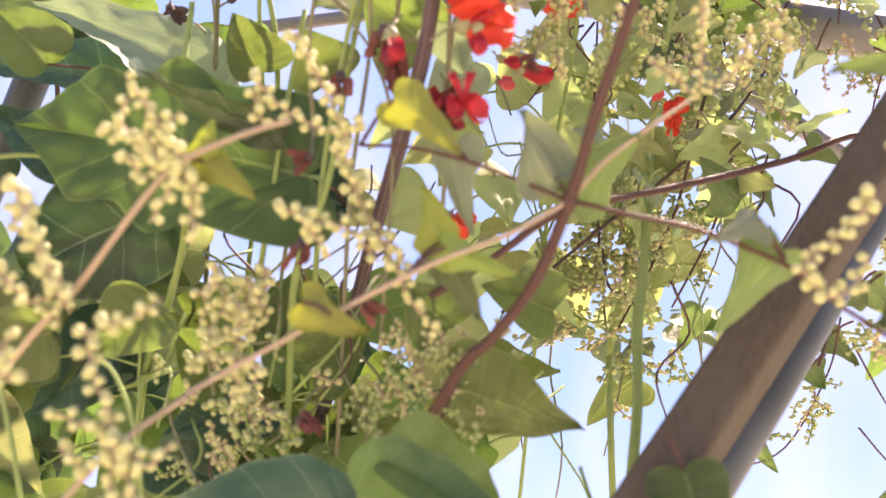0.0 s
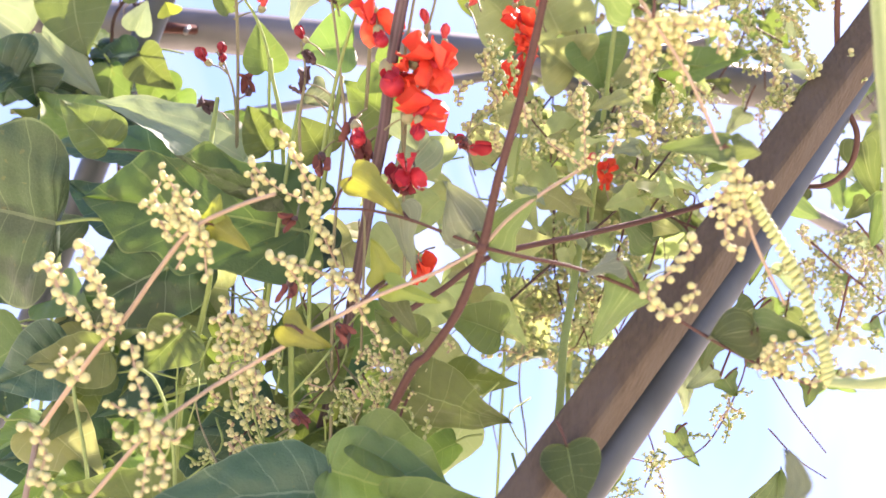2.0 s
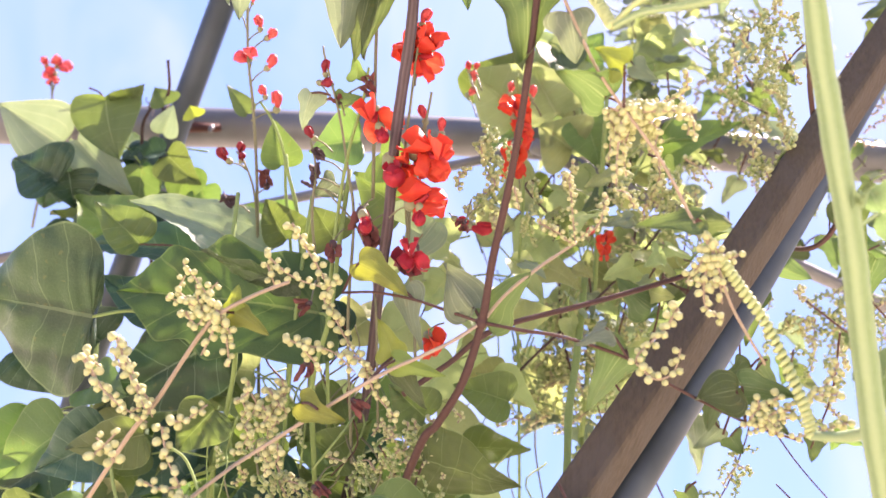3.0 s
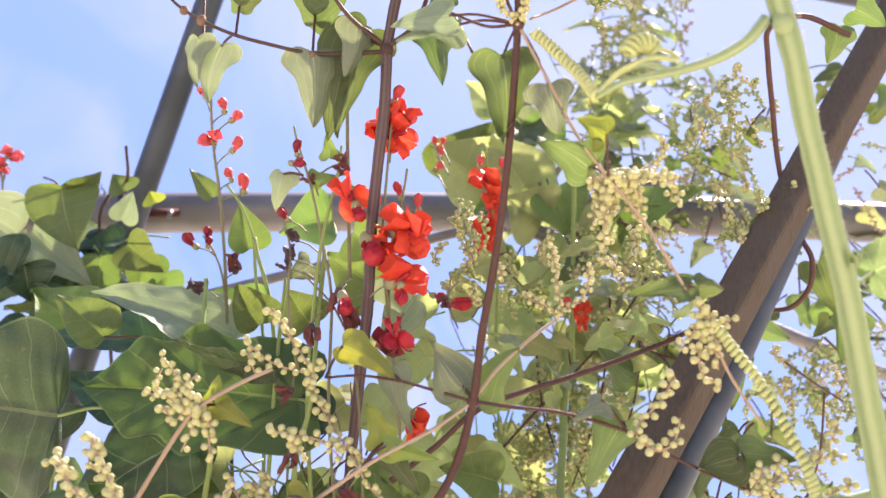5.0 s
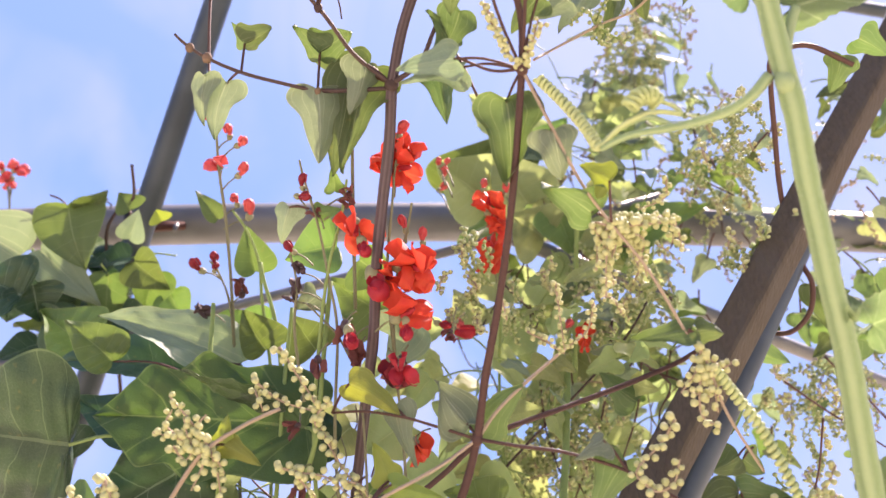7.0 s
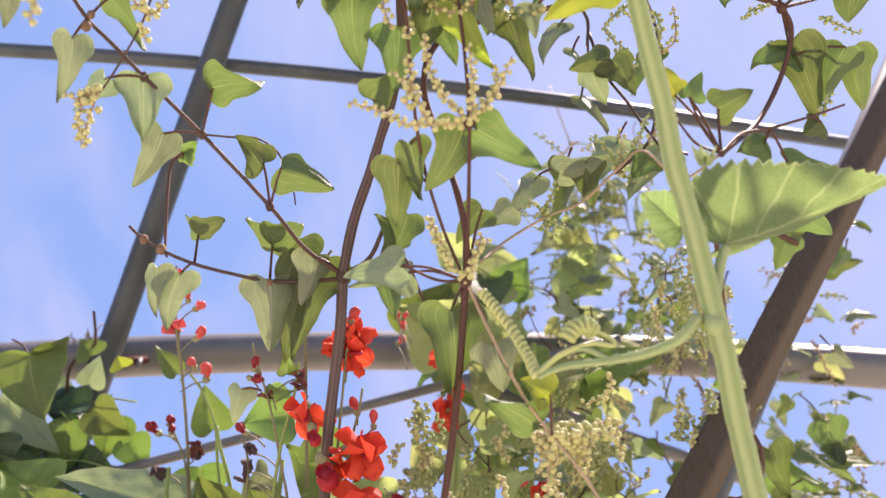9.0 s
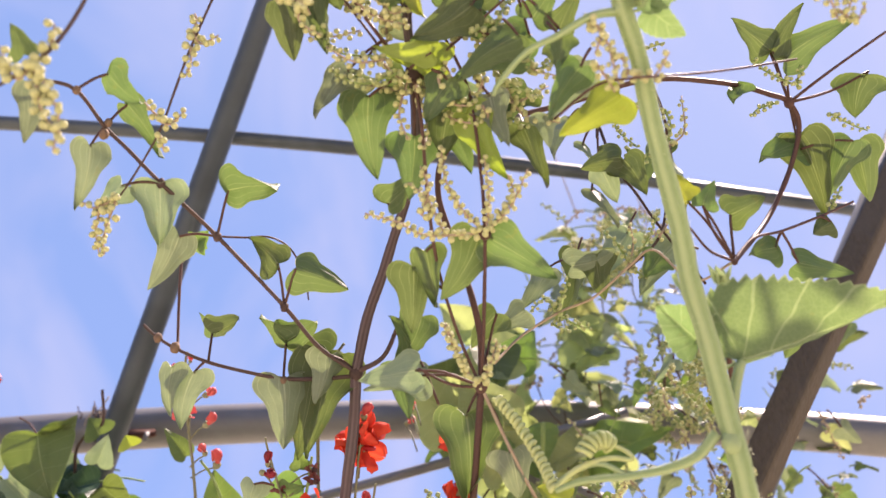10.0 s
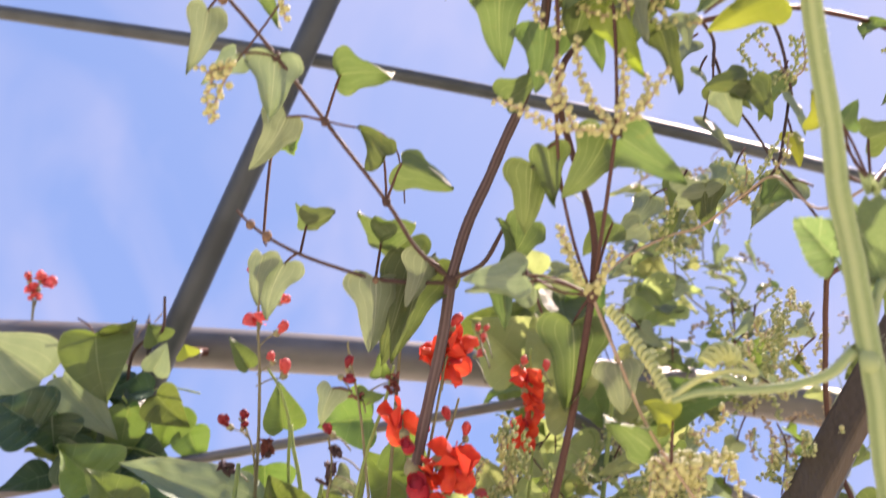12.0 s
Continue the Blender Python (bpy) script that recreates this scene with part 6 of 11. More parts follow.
beads(vine_d, [(-0.1755, 0.4386, 1.7314), (-0.1660, 0.4441, 1.7172), (-0.1546, 0.4482, 1.7076)], 0.00211, 0.00264, seed=160, single=True)
beads(vine_d, [(-0.1706, 0.4551, 1.6840), (-0.1622, 0.4531, 1.6915), (-0.1560, 0.4511, 1.6987)], 0.00211, 0.00264, seed=161, single=True)
beads(vine_d, [(-0.1568, 0.4563, 1.6834), (-0.1620, 0.4539, 1.6893), (-0.1671, 0.4518, 1.6942)], 0.00211, 0.00264, seed=162, single=True)
beads(vine_d, [(-0.1356, 0.4518, 1.7010), (-0.1318, 0.4571, 1.6862), (-0.1247, 0.4617, 1.6739)], 0.00211, 0.00264, seed=163, single=True)
beads(vine_d, [(-0.1247, 0.4617, 1.6739), (-0.1350, 0.4614, 1.6728), (-0.1445, 0.4596, 1.6760)], 0.00211, 0.00264, seed=164, single=True)
beads(vine_d, [(-0.1232, 0.4633, 1.6697), (-0.1248, 0.4691, 1.6521), (-0.1256, 0.4743, 1.6368)], 0.00211, 0.00264, seed=165, single=True)
beads(vine_d, [(-0.1230, 0.4640, 1.6676), (-0.1132, 0.4665, 1.6622), (-0.1070, 0.4645, 1.6694)], 0.00211, 0.00264, seed=166, single=True)
beads(vine_d, [(-0.1230, 0.4640, 1.6676), (-0.1337, 0.4659, 1.6598), (-0.1411, 0.4634, 1.6655)], 0.00211, 0.00264, seed=167, single=True)
beads(vine_d, [(-0.1250, 0.4647, 1.6652), (-0.1169, 0.4694, 1.6530), (-0.1178, 0.4738, 1.6398)], 0.00211, 0.00264, seed=168, single=True)
beads(vine_d, [(-0.1324, 0.4511, 1.7036), (-0.1244, 0.4514, 1.7045), (-0.1137, 0.4495, 1.7122)], 0.00211, 0.00264, seed=169, single=True)
beads(vine_d, [(-0.1778, 0.4615, 1.6636), (-0.1696, 0.4662, 1.6514), (-0.1728, 0.4705, 1.6380)], 0.00211, 0.00264, seed=170, single=True)
beads(vine_d, [(-0.1753, 0.4697, 1.6399), (-0.1683, 0.4707, 1.6385), (-0.1654, 0.4730, 1.6323)], 0.00211, 0.00264, seed=171, single=True)
beads(vine_d, [(-0.1697, 0.4736, 1.6296), (-0.1738, 0.4749, 1.6248), (-0.1779, 0.4762, 1.6200)], 0.00211, 0.00264, seed=172, single=True)
beads(vine_d, [(-0.0983, 0.4943, 1.7235), (-0.0949, 0.4964, 1.7178), (-0.1032, 0.4986, 1.7096)], 0.00198, 0.00258, seed=173, single=True)
beads(vine_d, [(-0.0909, 0.5047, 1.7396), (-0.0893, 0.5069, 1.7335), (-0.0956, 0.5089, 1.7262)], 0.00205, 0.00267, seed=174, single=True)
beads(vine_d, [(-0.0967, 0.5150, 1.7267), (-0.0988, 0.5171, 1.7201), (-0.0991, 0.5187, 1.7154)], 0.00208, 0.00270, seed=175, single=True)
beads(vine_d, [(-0.0994, 0.5165, 1.7072), (-0.0966, 0.5187, 1.7012), (-0.0993, 0.5218, 1.6915)], 0.00206, 0.00267, seed=176, single=True)
beads(vine_d, [(-0.1144, 0.5107, 1.7303), (-0.1119, 0.5129, 1.7242), (-0.1143, 0.5143, 1.7195)], 0.00207, 0.00269, seed=177, single=True)
beads(vine_d, [(-0.1059, 0.4968, 1.7302), (-0.1028, 0.4989, 1.7244), (-0.1081, 0.5022, 1.7135)], 0.00201, 0.00261, seed=178, single=True)
beads(vine_d, [(-0.0900, 0.4986, 1.7388), (-0.0894, 0.5007, 1.7326), (-0.0948, 0.5029, 1.7251)], 0.00202, 0.00263, seed=179, single=True)
beads(vine_d, [(-0.0909, 0.5065, 1.7389), (-0.0933, 0.5086, 1.7324), (-0.0882, 0.5123, 1.7224)], 0.00206, 0.00268, seed=180, single=True)
beads(vine_d, [(-0.1063, 0.4876, 1.7353), (-0.1054, 0.4897, 1.7294), (-0.1114, 0.4910, 1.7244)], 0.00198, 0.00257, seed=181, single=True)
beads(vine_d, [(-0.0980, 0.5107, 1.7060), (-0.0982, 0.5128, 1.6998), (-0.0952, 0.5144, 1.6957)], 0.00203, 0.00264, seed=182, single=True)
beads(vine_d, [(-0.1003, 0.5074, 1.7357), (-0.0960, 0.5097, 1.7299), (-0.1047, 0.5121, 1.7209)], 0.00206, 0.00268, seed=183, single=True)
beads(vine_d, [(-0.0964, 0.4959, 1.7333), (-0.0919, 0.4981, 1.7277), (-0.0889, 0.4998, 1.7235)], 0.00200, 0.00261, seed=184, single=True)
beads(vine_d, [(-0.0903, 0.5050, 1.7042), (-0.0888, 0.5072, 1.6982), (-0.0949, 0.5091, 1.6912)], 0.00200, 0.00260, seed=185, single=True)
beads(vine_d, [(-0.0975, 0.5185, 1.7218), (-0.1001, 0.5206, 1.7151), (-0.0978, 0.5242, 1.7049)], 0.00209, 0.00271, seed=186, single=True)
beads(vine_d, [(-0.0971, 0.5041, 1.7234), (-0.0927, 0.5064, 1.7177), (-0.0951, 0.5076, 1.7136)], 0.00203, 0.00263, seed=187, single=True)
beads(vine_d, [(-0.0917, 0.5038, 1.7290), (-0.0933, 0.5059, 1.7225), (-0.0912, 0.5080, 1.7166)], 0.00203, 0.00264, seed=188, single=True)
beads(vine_d, [(-0.1075, 0.4959, 1.7128), (-0.1047, 0.4981, 1.7071), (-0.1119, 0.5010, 1.6969)], 0.00198, 0.00257, seed=189, single=True)
beads(vine_d, [(-0.0956, 0.5789, 1.7014), (-0.0980, 0.5808, 1.6954), (-0.0902, 0.5830, 1.6904)], 0.00151, 0.00166, seed=190)
beads(vine_d, [(-0.1200, 0.5685, 1.6693), (-0.1209, 0.5703, 1.6637), (-0.1128, 0.5724, 1.6593)], 0.00145, 0.00160, seed=191, mat=BUD_GREEN)
beads(vine_d, [(-0.1074, 0.5801, 1.7205), (-0.1097, 0.5820, 1.7145), (-0.1139, 0.5852, 1.7041)], 0.00153, 0.00169, seed=192)
beads(vine_d, [(-0.1338, 0.6030, 1.6741), (-0.1319, 0.6051, 1.6684), (-0.1418, 0.6059, 1.6639)], 0.00156, 0.00171, seed=193, mat=BUD_GREEN)
beads(vine_d, [(-0.1282, 0.5700, 1.7026), (-0.1222, 0.5721, 1.6976), (-0.1298, 0.5731, 1.6930)], 0.00149, 0.00164, seed=194)
beads(vine_d, [(-0.1016, 0.5353, 1.7120), (-0.1005, 0.5372, 1.7069), (-0.0976, 0.5383, 1.7041)], 0.00140, 0.00154, seed=195, mat=BUD_GREEN)
beads(vine_d, [(-0.1154, 0.5855, 1.6880), (-0.1162, 0.5874, 1.6822), (-0.1074, 0.5891, 1.6791)], 0.00152, 0.00167, seed=196)
beads(vine_d, [(-0.1017, 0.5943, 1.6869), (-0.1011, 0.5962, 1.6811), (-0.1080, 0.5971, 1.6771)], 0.00154, 0.00169, seed=197, mat=BUD_GREEN)
beads(vine_d, [(-0.1119, 0.5675, 1.7168), (-0.1162, 0.5692, 1.7107), (-0.1059, 0.5711, 1.7075)], 0.00149, 0.00164, seed=198)
beads(vine_d, [(-0.1373, 0.5565, 1.7113), (-0.1361, 0.5585, 1.7059), (-0.1383, 0.5597, 1.7017)], 0.00146, 0.00161, seed=199, mat=BUD_GREEN)
beads(vine_d, [(-0.1086, 0.5767, 1.6728), (-0.1029, 0.5787, 1.6678), (-0.1153, 0.5816, 1.6567)], 0.00148, 0.00162, seed=200)
beads(vine_d, [(-0.0882, 0.5690, 1.6973), (-0.0872, 0.5709, 1.6919), (-0.0802, 0.5723, 1.6894)], 0.00147, 0.00162, seed=201, mat=BUD_GREEN)
beads(vine_d, [(-0.0985, 0.5554, 1.6936), (-0.0954, 0.5573, 1.6885), (-0.0938, 0.5585, 1.6853)], 0.00143, 0.00158, seed=202)
beads(vine_d, [(-0.0987, 0.5650, 1.7008), (-0.0966, 0.5669, 1.6955), (-0.1052, 0.5690, 1.6875)], 0.00147, 0.00162, seed=203, mat=BUD_GREEN)
beads(vine_d, [(-0.1100, 0.5570, 1.6734), (-0.1058, 0.5590, 1.6685), (-0.1049, 0.5613, 1.6618)], 0.00142, 0.00156, seed=204)
beads(vine_d, [(-0.0928, 0.5636, 1.7262), (-0.0909, 0.5655, 1.7208), (-0.0886, 0.5675, 1.7154)], 0.00149, 0.00164, seed=205, mat=BUD_GREEN)
beads(vine_d, [(-0.0397, 0.5534, 1.7315), (-0.0429, 0.5547, 1.7271), (-0.0463, 0.5560, 1.7224)], 0.00145, 0.00160, seed=206)
beads(vine_d, [(-0.0140, 0.5347, 1.7193), (-0.0106, 0.5361, 1.7158), (-0.0155, 0.5385, 1.7078)], 0.00138, 0.00152, seed=207)
beads(vine_d, [(-0.0409, 0.5597, 1.7103), (-0.0351, 0.5613, 1.7068), (-0.0313, 0.5642, 1.6991)], 0.00145, 0.00160, seed=208)
beads(vine_d, [(-0.0353, 0.5403, 1.7239), (-0.0318, 0.5418, 1.7203), (-0.0397, 0.5426, 1.7163)], 0.00141, 0.00155, seed=209)
beads(vine_d, [(-0.0391, 0.5655, 1.7370), (-0.0330, 0.5672, 1.7335), (-0.0401, 0.5695, 1.7250)], 0.00149, 0.00164, seed=210)
beads(vine_d, [(-0.0152, 0.5479, 1.7229), (-0.0133, 0.5494, 1.7191), (-0.0189, 0.5504, 1.7150)], 0.00142, 0.00157, seed=211)
beads(vine_d, [(-0.0135, 0.5478, 1.7325), (-0.0080, 0.5493, 1.7291), (-0.0209, 0.5496, 1.7254)], 0.00143, 0.00158, seed=212)
beads(vine_d, [(0.0024, 0.5397, 1.7361), (0.0067, 0.5412, 1.7326), (0.0048, 0.5422, 1.7293)], 0.00141, 0.00155, seed=213)
beads(vine_d, [(-0.0385, 0.5422, 1.7262), (-0.0347, 0.5437, 1.7226), (-0.0293, 0.5465, 1.7155)], 0.00142, 0.00156, seed=214)
beads(vine_d, [(0.0098, 0.5724, 1.7192), (0.0151, 0.5740, 1.7156), (0.0186, 0.5749, 1.7138)], 0.00149, 0.00163, seed=215)
beads(vine_d, [(-0.0253, 0.5542, 1.7315), (-0.0249, 0.5556, 1.7275), (-0.0266, 0.5584, 1.7190)], 0.00145, 0.00160, seed=216)
beads(vine_d, [(-0.0196, 0.5413, 1.7298), (-0.0196, 0.5427, 1.7258), (-0.0167, 0.5448, 1.7203)], 0.00141, 0.00155, seed=217)
leaf(vine_d, (-0.1092, 0.4553, 1.7619), (-0.0915, 0.4604, 1.7524), 0.0148, (0.22, -0.92, -0.33), mat=LEAF_YELLOW, stalk=(-0.1155, 0.4515, 1.7598))
leaf(vine_d, (-0.1092, 0.4553, 1.7619), (-0.1069, 0.4486, 1.7745), 0.0128, (0.22, -0.92, -0.33), mat=LEAF_YELLOW, stalk=(-0.1155, 0.4515, 1.7598))

dark_vine = thing("bean_plant", (-0.2200, 0.6500, 0.0000), "runner bean plant with large dark green leaves and green stems", "climbing plant", group="bean plants")
stem(dark_vine, [(-0.1674, 0.6875, 1.6277), (-0.1584, 0.6234, 1.7055), (-0.1421, 0.5800, 1.7447), (-0.1365, 0.5589, 1.7736), (-0.1470, 0.5564, 1.8316), (-0.1514, 0.5631, 1.8829)], 0.00184, 0.00150, STEM_GREEN)
stem(dark_vine, [(-0.0871, 0.6653, 1.6268), (-0.0844, 0.5923, 1.7003), (-0.0846, 0.5537, 1.7514), (-0.0733, 0.5254, 1.7834), (-0.0696, 0.5131, 1.8279), (-0.0658, 0.5015, 1.8709)], 0.00178, 0.00136, STEM_GREEN)
stem(dark_vine, [(-0.1192, 0.6653, 1.6268), (-0.1083, 0.6026, 1.7020), (-0.0997, 0.5541, 1.7721), (-0.0962, 0.5379, 1.8239), (-0.0926, 0.5274, 1.8649)], 0.00143, 0.00123, STEM_GREEN)
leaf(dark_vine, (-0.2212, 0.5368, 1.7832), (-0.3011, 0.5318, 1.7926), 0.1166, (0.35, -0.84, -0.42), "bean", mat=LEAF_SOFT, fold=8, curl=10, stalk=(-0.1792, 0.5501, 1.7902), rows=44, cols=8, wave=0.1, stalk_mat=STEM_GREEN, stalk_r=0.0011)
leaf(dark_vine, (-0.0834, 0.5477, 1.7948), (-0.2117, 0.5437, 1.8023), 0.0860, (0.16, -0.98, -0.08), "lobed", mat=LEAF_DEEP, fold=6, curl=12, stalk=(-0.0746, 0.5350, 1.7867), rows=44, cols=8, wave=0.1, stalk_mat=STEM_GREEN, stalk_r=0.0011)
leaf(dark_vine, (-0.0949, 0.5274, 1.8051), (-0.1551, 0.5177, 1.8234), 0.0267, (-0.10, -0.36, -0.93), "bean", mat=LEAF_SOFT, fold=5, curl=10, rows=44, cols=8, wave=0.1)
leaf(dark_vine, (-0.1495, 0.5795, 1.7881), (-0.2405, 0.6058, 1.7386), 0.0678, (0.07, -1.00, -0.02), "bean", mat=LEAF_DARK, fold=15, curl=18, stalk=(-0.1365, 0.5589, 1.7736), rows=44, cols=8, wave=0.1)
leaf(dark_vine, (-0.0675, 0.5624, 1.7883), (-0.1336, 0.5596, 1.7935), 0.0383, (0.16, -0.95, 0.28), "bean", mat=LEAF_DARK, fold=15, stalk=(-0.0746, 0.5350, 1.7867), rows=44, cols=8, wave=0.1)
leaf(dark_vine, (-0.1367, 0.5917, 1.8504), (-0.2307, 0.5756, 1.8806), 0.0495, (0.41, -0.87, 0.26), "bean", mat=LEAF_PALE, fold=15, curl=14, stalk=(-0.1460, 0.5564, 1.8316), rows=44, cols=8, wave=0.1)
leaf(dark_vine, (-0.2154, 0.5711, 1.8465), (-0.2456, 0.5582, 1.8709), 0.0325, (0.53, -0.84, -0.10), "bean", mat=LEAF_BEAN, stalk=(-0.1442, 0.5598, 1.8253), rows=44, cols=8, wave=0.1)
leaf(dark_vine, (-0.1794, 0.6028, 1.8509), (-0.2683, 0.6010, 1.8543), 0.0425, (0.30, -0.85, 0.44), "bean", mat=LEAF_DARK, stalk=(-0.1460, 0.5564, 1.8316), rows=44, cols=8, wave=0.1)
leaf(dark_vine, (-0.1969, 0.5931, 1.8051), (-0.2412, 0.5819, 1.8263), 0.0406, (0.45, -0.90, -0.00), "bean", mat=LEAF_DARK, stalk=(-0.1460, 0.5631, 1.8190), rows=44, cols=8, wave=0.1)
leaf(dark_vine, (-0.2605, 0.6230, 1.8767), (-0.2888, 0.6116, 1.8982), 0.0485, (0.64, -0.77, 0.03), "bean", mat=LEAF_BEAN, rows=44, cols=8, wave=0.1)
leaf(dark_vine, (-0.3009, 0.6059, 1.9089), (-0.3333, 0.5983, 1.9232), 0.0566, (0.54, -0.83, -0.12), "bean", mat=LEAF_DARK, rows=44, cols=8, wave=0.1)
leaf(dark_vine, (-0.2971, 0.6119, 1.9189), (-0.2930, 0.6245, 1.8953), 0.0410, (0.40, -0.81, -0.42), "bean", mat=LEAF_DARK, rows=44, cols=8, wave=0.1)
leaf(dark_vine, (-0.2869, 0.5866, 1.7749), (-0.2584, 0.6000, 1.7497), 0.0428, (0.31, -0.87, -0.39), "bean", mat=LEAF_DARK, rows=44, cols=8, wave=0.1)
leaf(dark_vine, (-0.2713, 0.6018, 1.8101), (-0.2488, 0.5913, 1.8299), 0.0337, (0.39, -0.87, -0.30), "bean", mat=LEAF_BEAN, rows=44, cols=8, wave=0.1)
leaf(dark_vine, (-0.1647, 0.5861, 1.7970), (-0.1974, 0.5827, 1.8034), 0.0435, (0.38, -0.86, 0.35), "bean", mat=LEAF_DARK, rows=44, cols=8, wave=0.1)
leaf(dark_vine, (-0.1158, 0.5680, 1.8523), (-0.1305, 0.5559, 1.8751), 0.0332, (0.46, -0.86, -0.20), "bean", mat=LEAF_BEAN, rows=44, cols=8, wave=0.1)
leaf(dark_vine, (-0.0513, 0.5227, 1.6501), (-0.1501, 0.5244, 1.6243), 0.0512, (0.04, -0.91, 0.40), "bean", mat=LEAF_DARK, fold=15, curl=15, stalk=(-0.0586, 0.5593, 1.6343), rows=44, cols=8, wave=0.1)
leaf(dark_vine, (-0.0493, 0.5245, 1.6607), (0.0331, 0.5364, 1.6429), 0.0466, (0.24, -0.92, 0.31), "bean", mat=LEAF_BEAN, fold=20, curl=18, stalk=(-0.0573, 0.5429, 1.6515), rows=44, cols=8, wave=0.1)
leaf(dark_vine, (-0.0124, 0.5378, 1.7072), (0.0424, 0.5458, 1.6951), 0.0410, (-0.04, -0.81, -0.59), "heart", mat=LEAF_BEAN, fold=15, curl=12, stalk=(-0.0237, 0.5498, 1.6694), rows=44, cols=8, wave=0.1)
leaf(dark_vine, (-0.0190, 0.5254, 1.6488), (0.0477, 0.5301, 1.6491), 0.0358, (0.09, -0.90, -0.42), "bean", mat=LEAF_BEAN, rows=44, cols=8, wave=0.1)
leaf(dark_vine, (-0.0382, 0.5262, 1.6738), (0.0198, 0.5395, 1.6467), 0.0393, (0.37, -0.82, 0.45), "bean", mat=LEAF_BEAN, fold=32, stalk=(-0.0475, 0.5450, 1.6476), rows=44, cols=8, wave=0.1)
leaf(dark_vine, (-0.2081, 0.5632, 1.7163), (-0.2507, 0.5675, 1.6945), 0.0446, (0.35, -0.93, -0.06), "bean", mat=LEAF_DARK, rows=44, cols=8, wave=0.1)
leaf(dark_vine, (-0.1791, 0.5447, 1.7143), (-0.2239, 0.5451, 1.7038), 0.0343, (0.46, -0.75, -0.48), "bean", mat=LEAF_BEAN, rows=44, cols=8, wave=0.1)
leaf(dark_vine, (-0.1303, 0.5534, 1.6365), (-0.1911, 0.5479, 1.6401), 0.0383, (0.32, -0.90, 0.28), "bean", mat=LEAF_BEAN, rows=44, cols=8, wave=0.1)
leaf(dark_vine, (-0.0161, 0.5694, 1.7380), (-0.0388, 0.5620, 1.7552), 0.0327, (0.07, -0.96, -0.25), "bean", mat=LEAF_BEAN, rows=44, cols=8, wave=0.1)
leaf(dark_vine, (-0.0773, 0.5928, 1.7186), (-0.0514, 0.5877, 1.7392), 0.0340, (0.29, -0.90, -0.32), "bean", mat=LEAF_BEAN, rows=44, cols=8, wave=0.1)
leaf(dark_vine, (-0.1135, 0.5936, 1.7086), (-0.1405, 0.5848, 1.7291), 0.0371, (0.35, -0.93, -0.04), "bean", mat=LEAF_BEAN, rows=44, cols=8, wave=0.1)
leaf(dark_vine, (-0.1476, 0.5709, 1.7373), (-0.1694, 0.5780, 1.7117), 0.0364, (0.32, -0.92, -0.24), "bean", mat=LEAF_BEAN, rows=44, cols=8, wave=0.1)
leaf(dark_vine, (0.0340, 0.5885, 1.7548), (-0.0010, 0.5834, 1.7626), 0.0340, (0.02, -0.99, -0.11), "bean", mat=LEAF_BEAN, rows=44, cols=8, wave=0.1)
stem(dark_vine, [(-0.1755, 0.5643, 1.5950), (-0.1780, 0.5465, 1.6468), (-0.1922, 0.5418, 1.6890), (-0.2009, 0.5421, 1.7173)], 0.00109, 0.00100, STEM_GREEN)
stem(dark_vine, [(-0.1273, 0.5467, 1.6258), (-0.1332, 0.5309, 1.6710), (-0.1461, 0.5317, 1.6972), (-0.1565, 0.5283, 1.7052)], 0.00107, 0.00082, STEM_GREEN)
stem(dark_vine, [(0.0687, 0.5828, 1.6228), (0.0675, 0.5647, 1.6758), (0.0694, 0.5639, 1.7099), (0.0710, 0.5723, 1.7479), (0.0762, 0.5819, 1.7831), (0.0836, 0.6030, 1.8473)], 0.00252, 0.00233, STEM_GREEN)
stem(dark_vine, [(0.0569, 0.5631, 1.6473), (0.0496, 0.5566, 1.6647), (0.0445, 0.5613, 1.6812)], 0.00109, 0.00084, STEM_GREEN)

bean_a = thing("bean_plant", (-0.1200, 0.6200, 0.0000), "flowering runner bean with scarlet flowers on slender upright stalks", "climbing plant", group="bean plants")
stem(bean_a, [(-0.1390, 0.7226, 1.6468), (-0.1407, 0.6572, 1.7485), (-0.1416, 0.5963, 1.8523), (-0.1420, 0.5685, 1.8984), (-0.1443, 0.5452, 1.9378), (-0.1481, 0.5292, 1.9680), (-0.1488, 0.5131, 1.9983), (-0.1473, 0.5092, 2.0057)], 0.00141, 0.00076, STEM_PURPLE)
bean_flower(bean_a, (-0.1478, 0.5315, 1.9683), (-0.79, -0.58, 0.21), 0.0131, "open", 218, mat=RED_BUD, stalk=(-0.1478, 0.5347, 1.9576))
bean_flower(bean_a, (-0.1406, 0.5220, 1.9858), (0.25, -0.76, 0.60), 0.0129, "bud", 219, stalk=(-0.1491, 0.5243, 1.9771))
bean_flower(bean_a, (-0.1359, 0.5247, 1.9805), (0.90, -0.43, 0.05), 0.0137, "bud", 220, stalk=(-0.1486, 0.5286, 1.9690))
bean_flower(bean_a, (-0.1358, 0.5342, 1.9629), (0.84, -0.51, 0.19), 0.0145, "bud", 221, stalk=(-0.1474, 0.5376, 1.9522))
bean_flower(bean_a, (-0.1367, 0.5431, 1.9458), (-0.00, -0.78, 0.63), 0.0122, "bud", 222, stalk=(-0.1464, 0.5456, 1.9371))
bean_flower(bean_a, (-0.1291, 0.5475, 1.9389), (0.46, -0.71, 0.54), 0.0167, "bud", 223, stalk=(-0.1460, 0.5490, 1.9307))
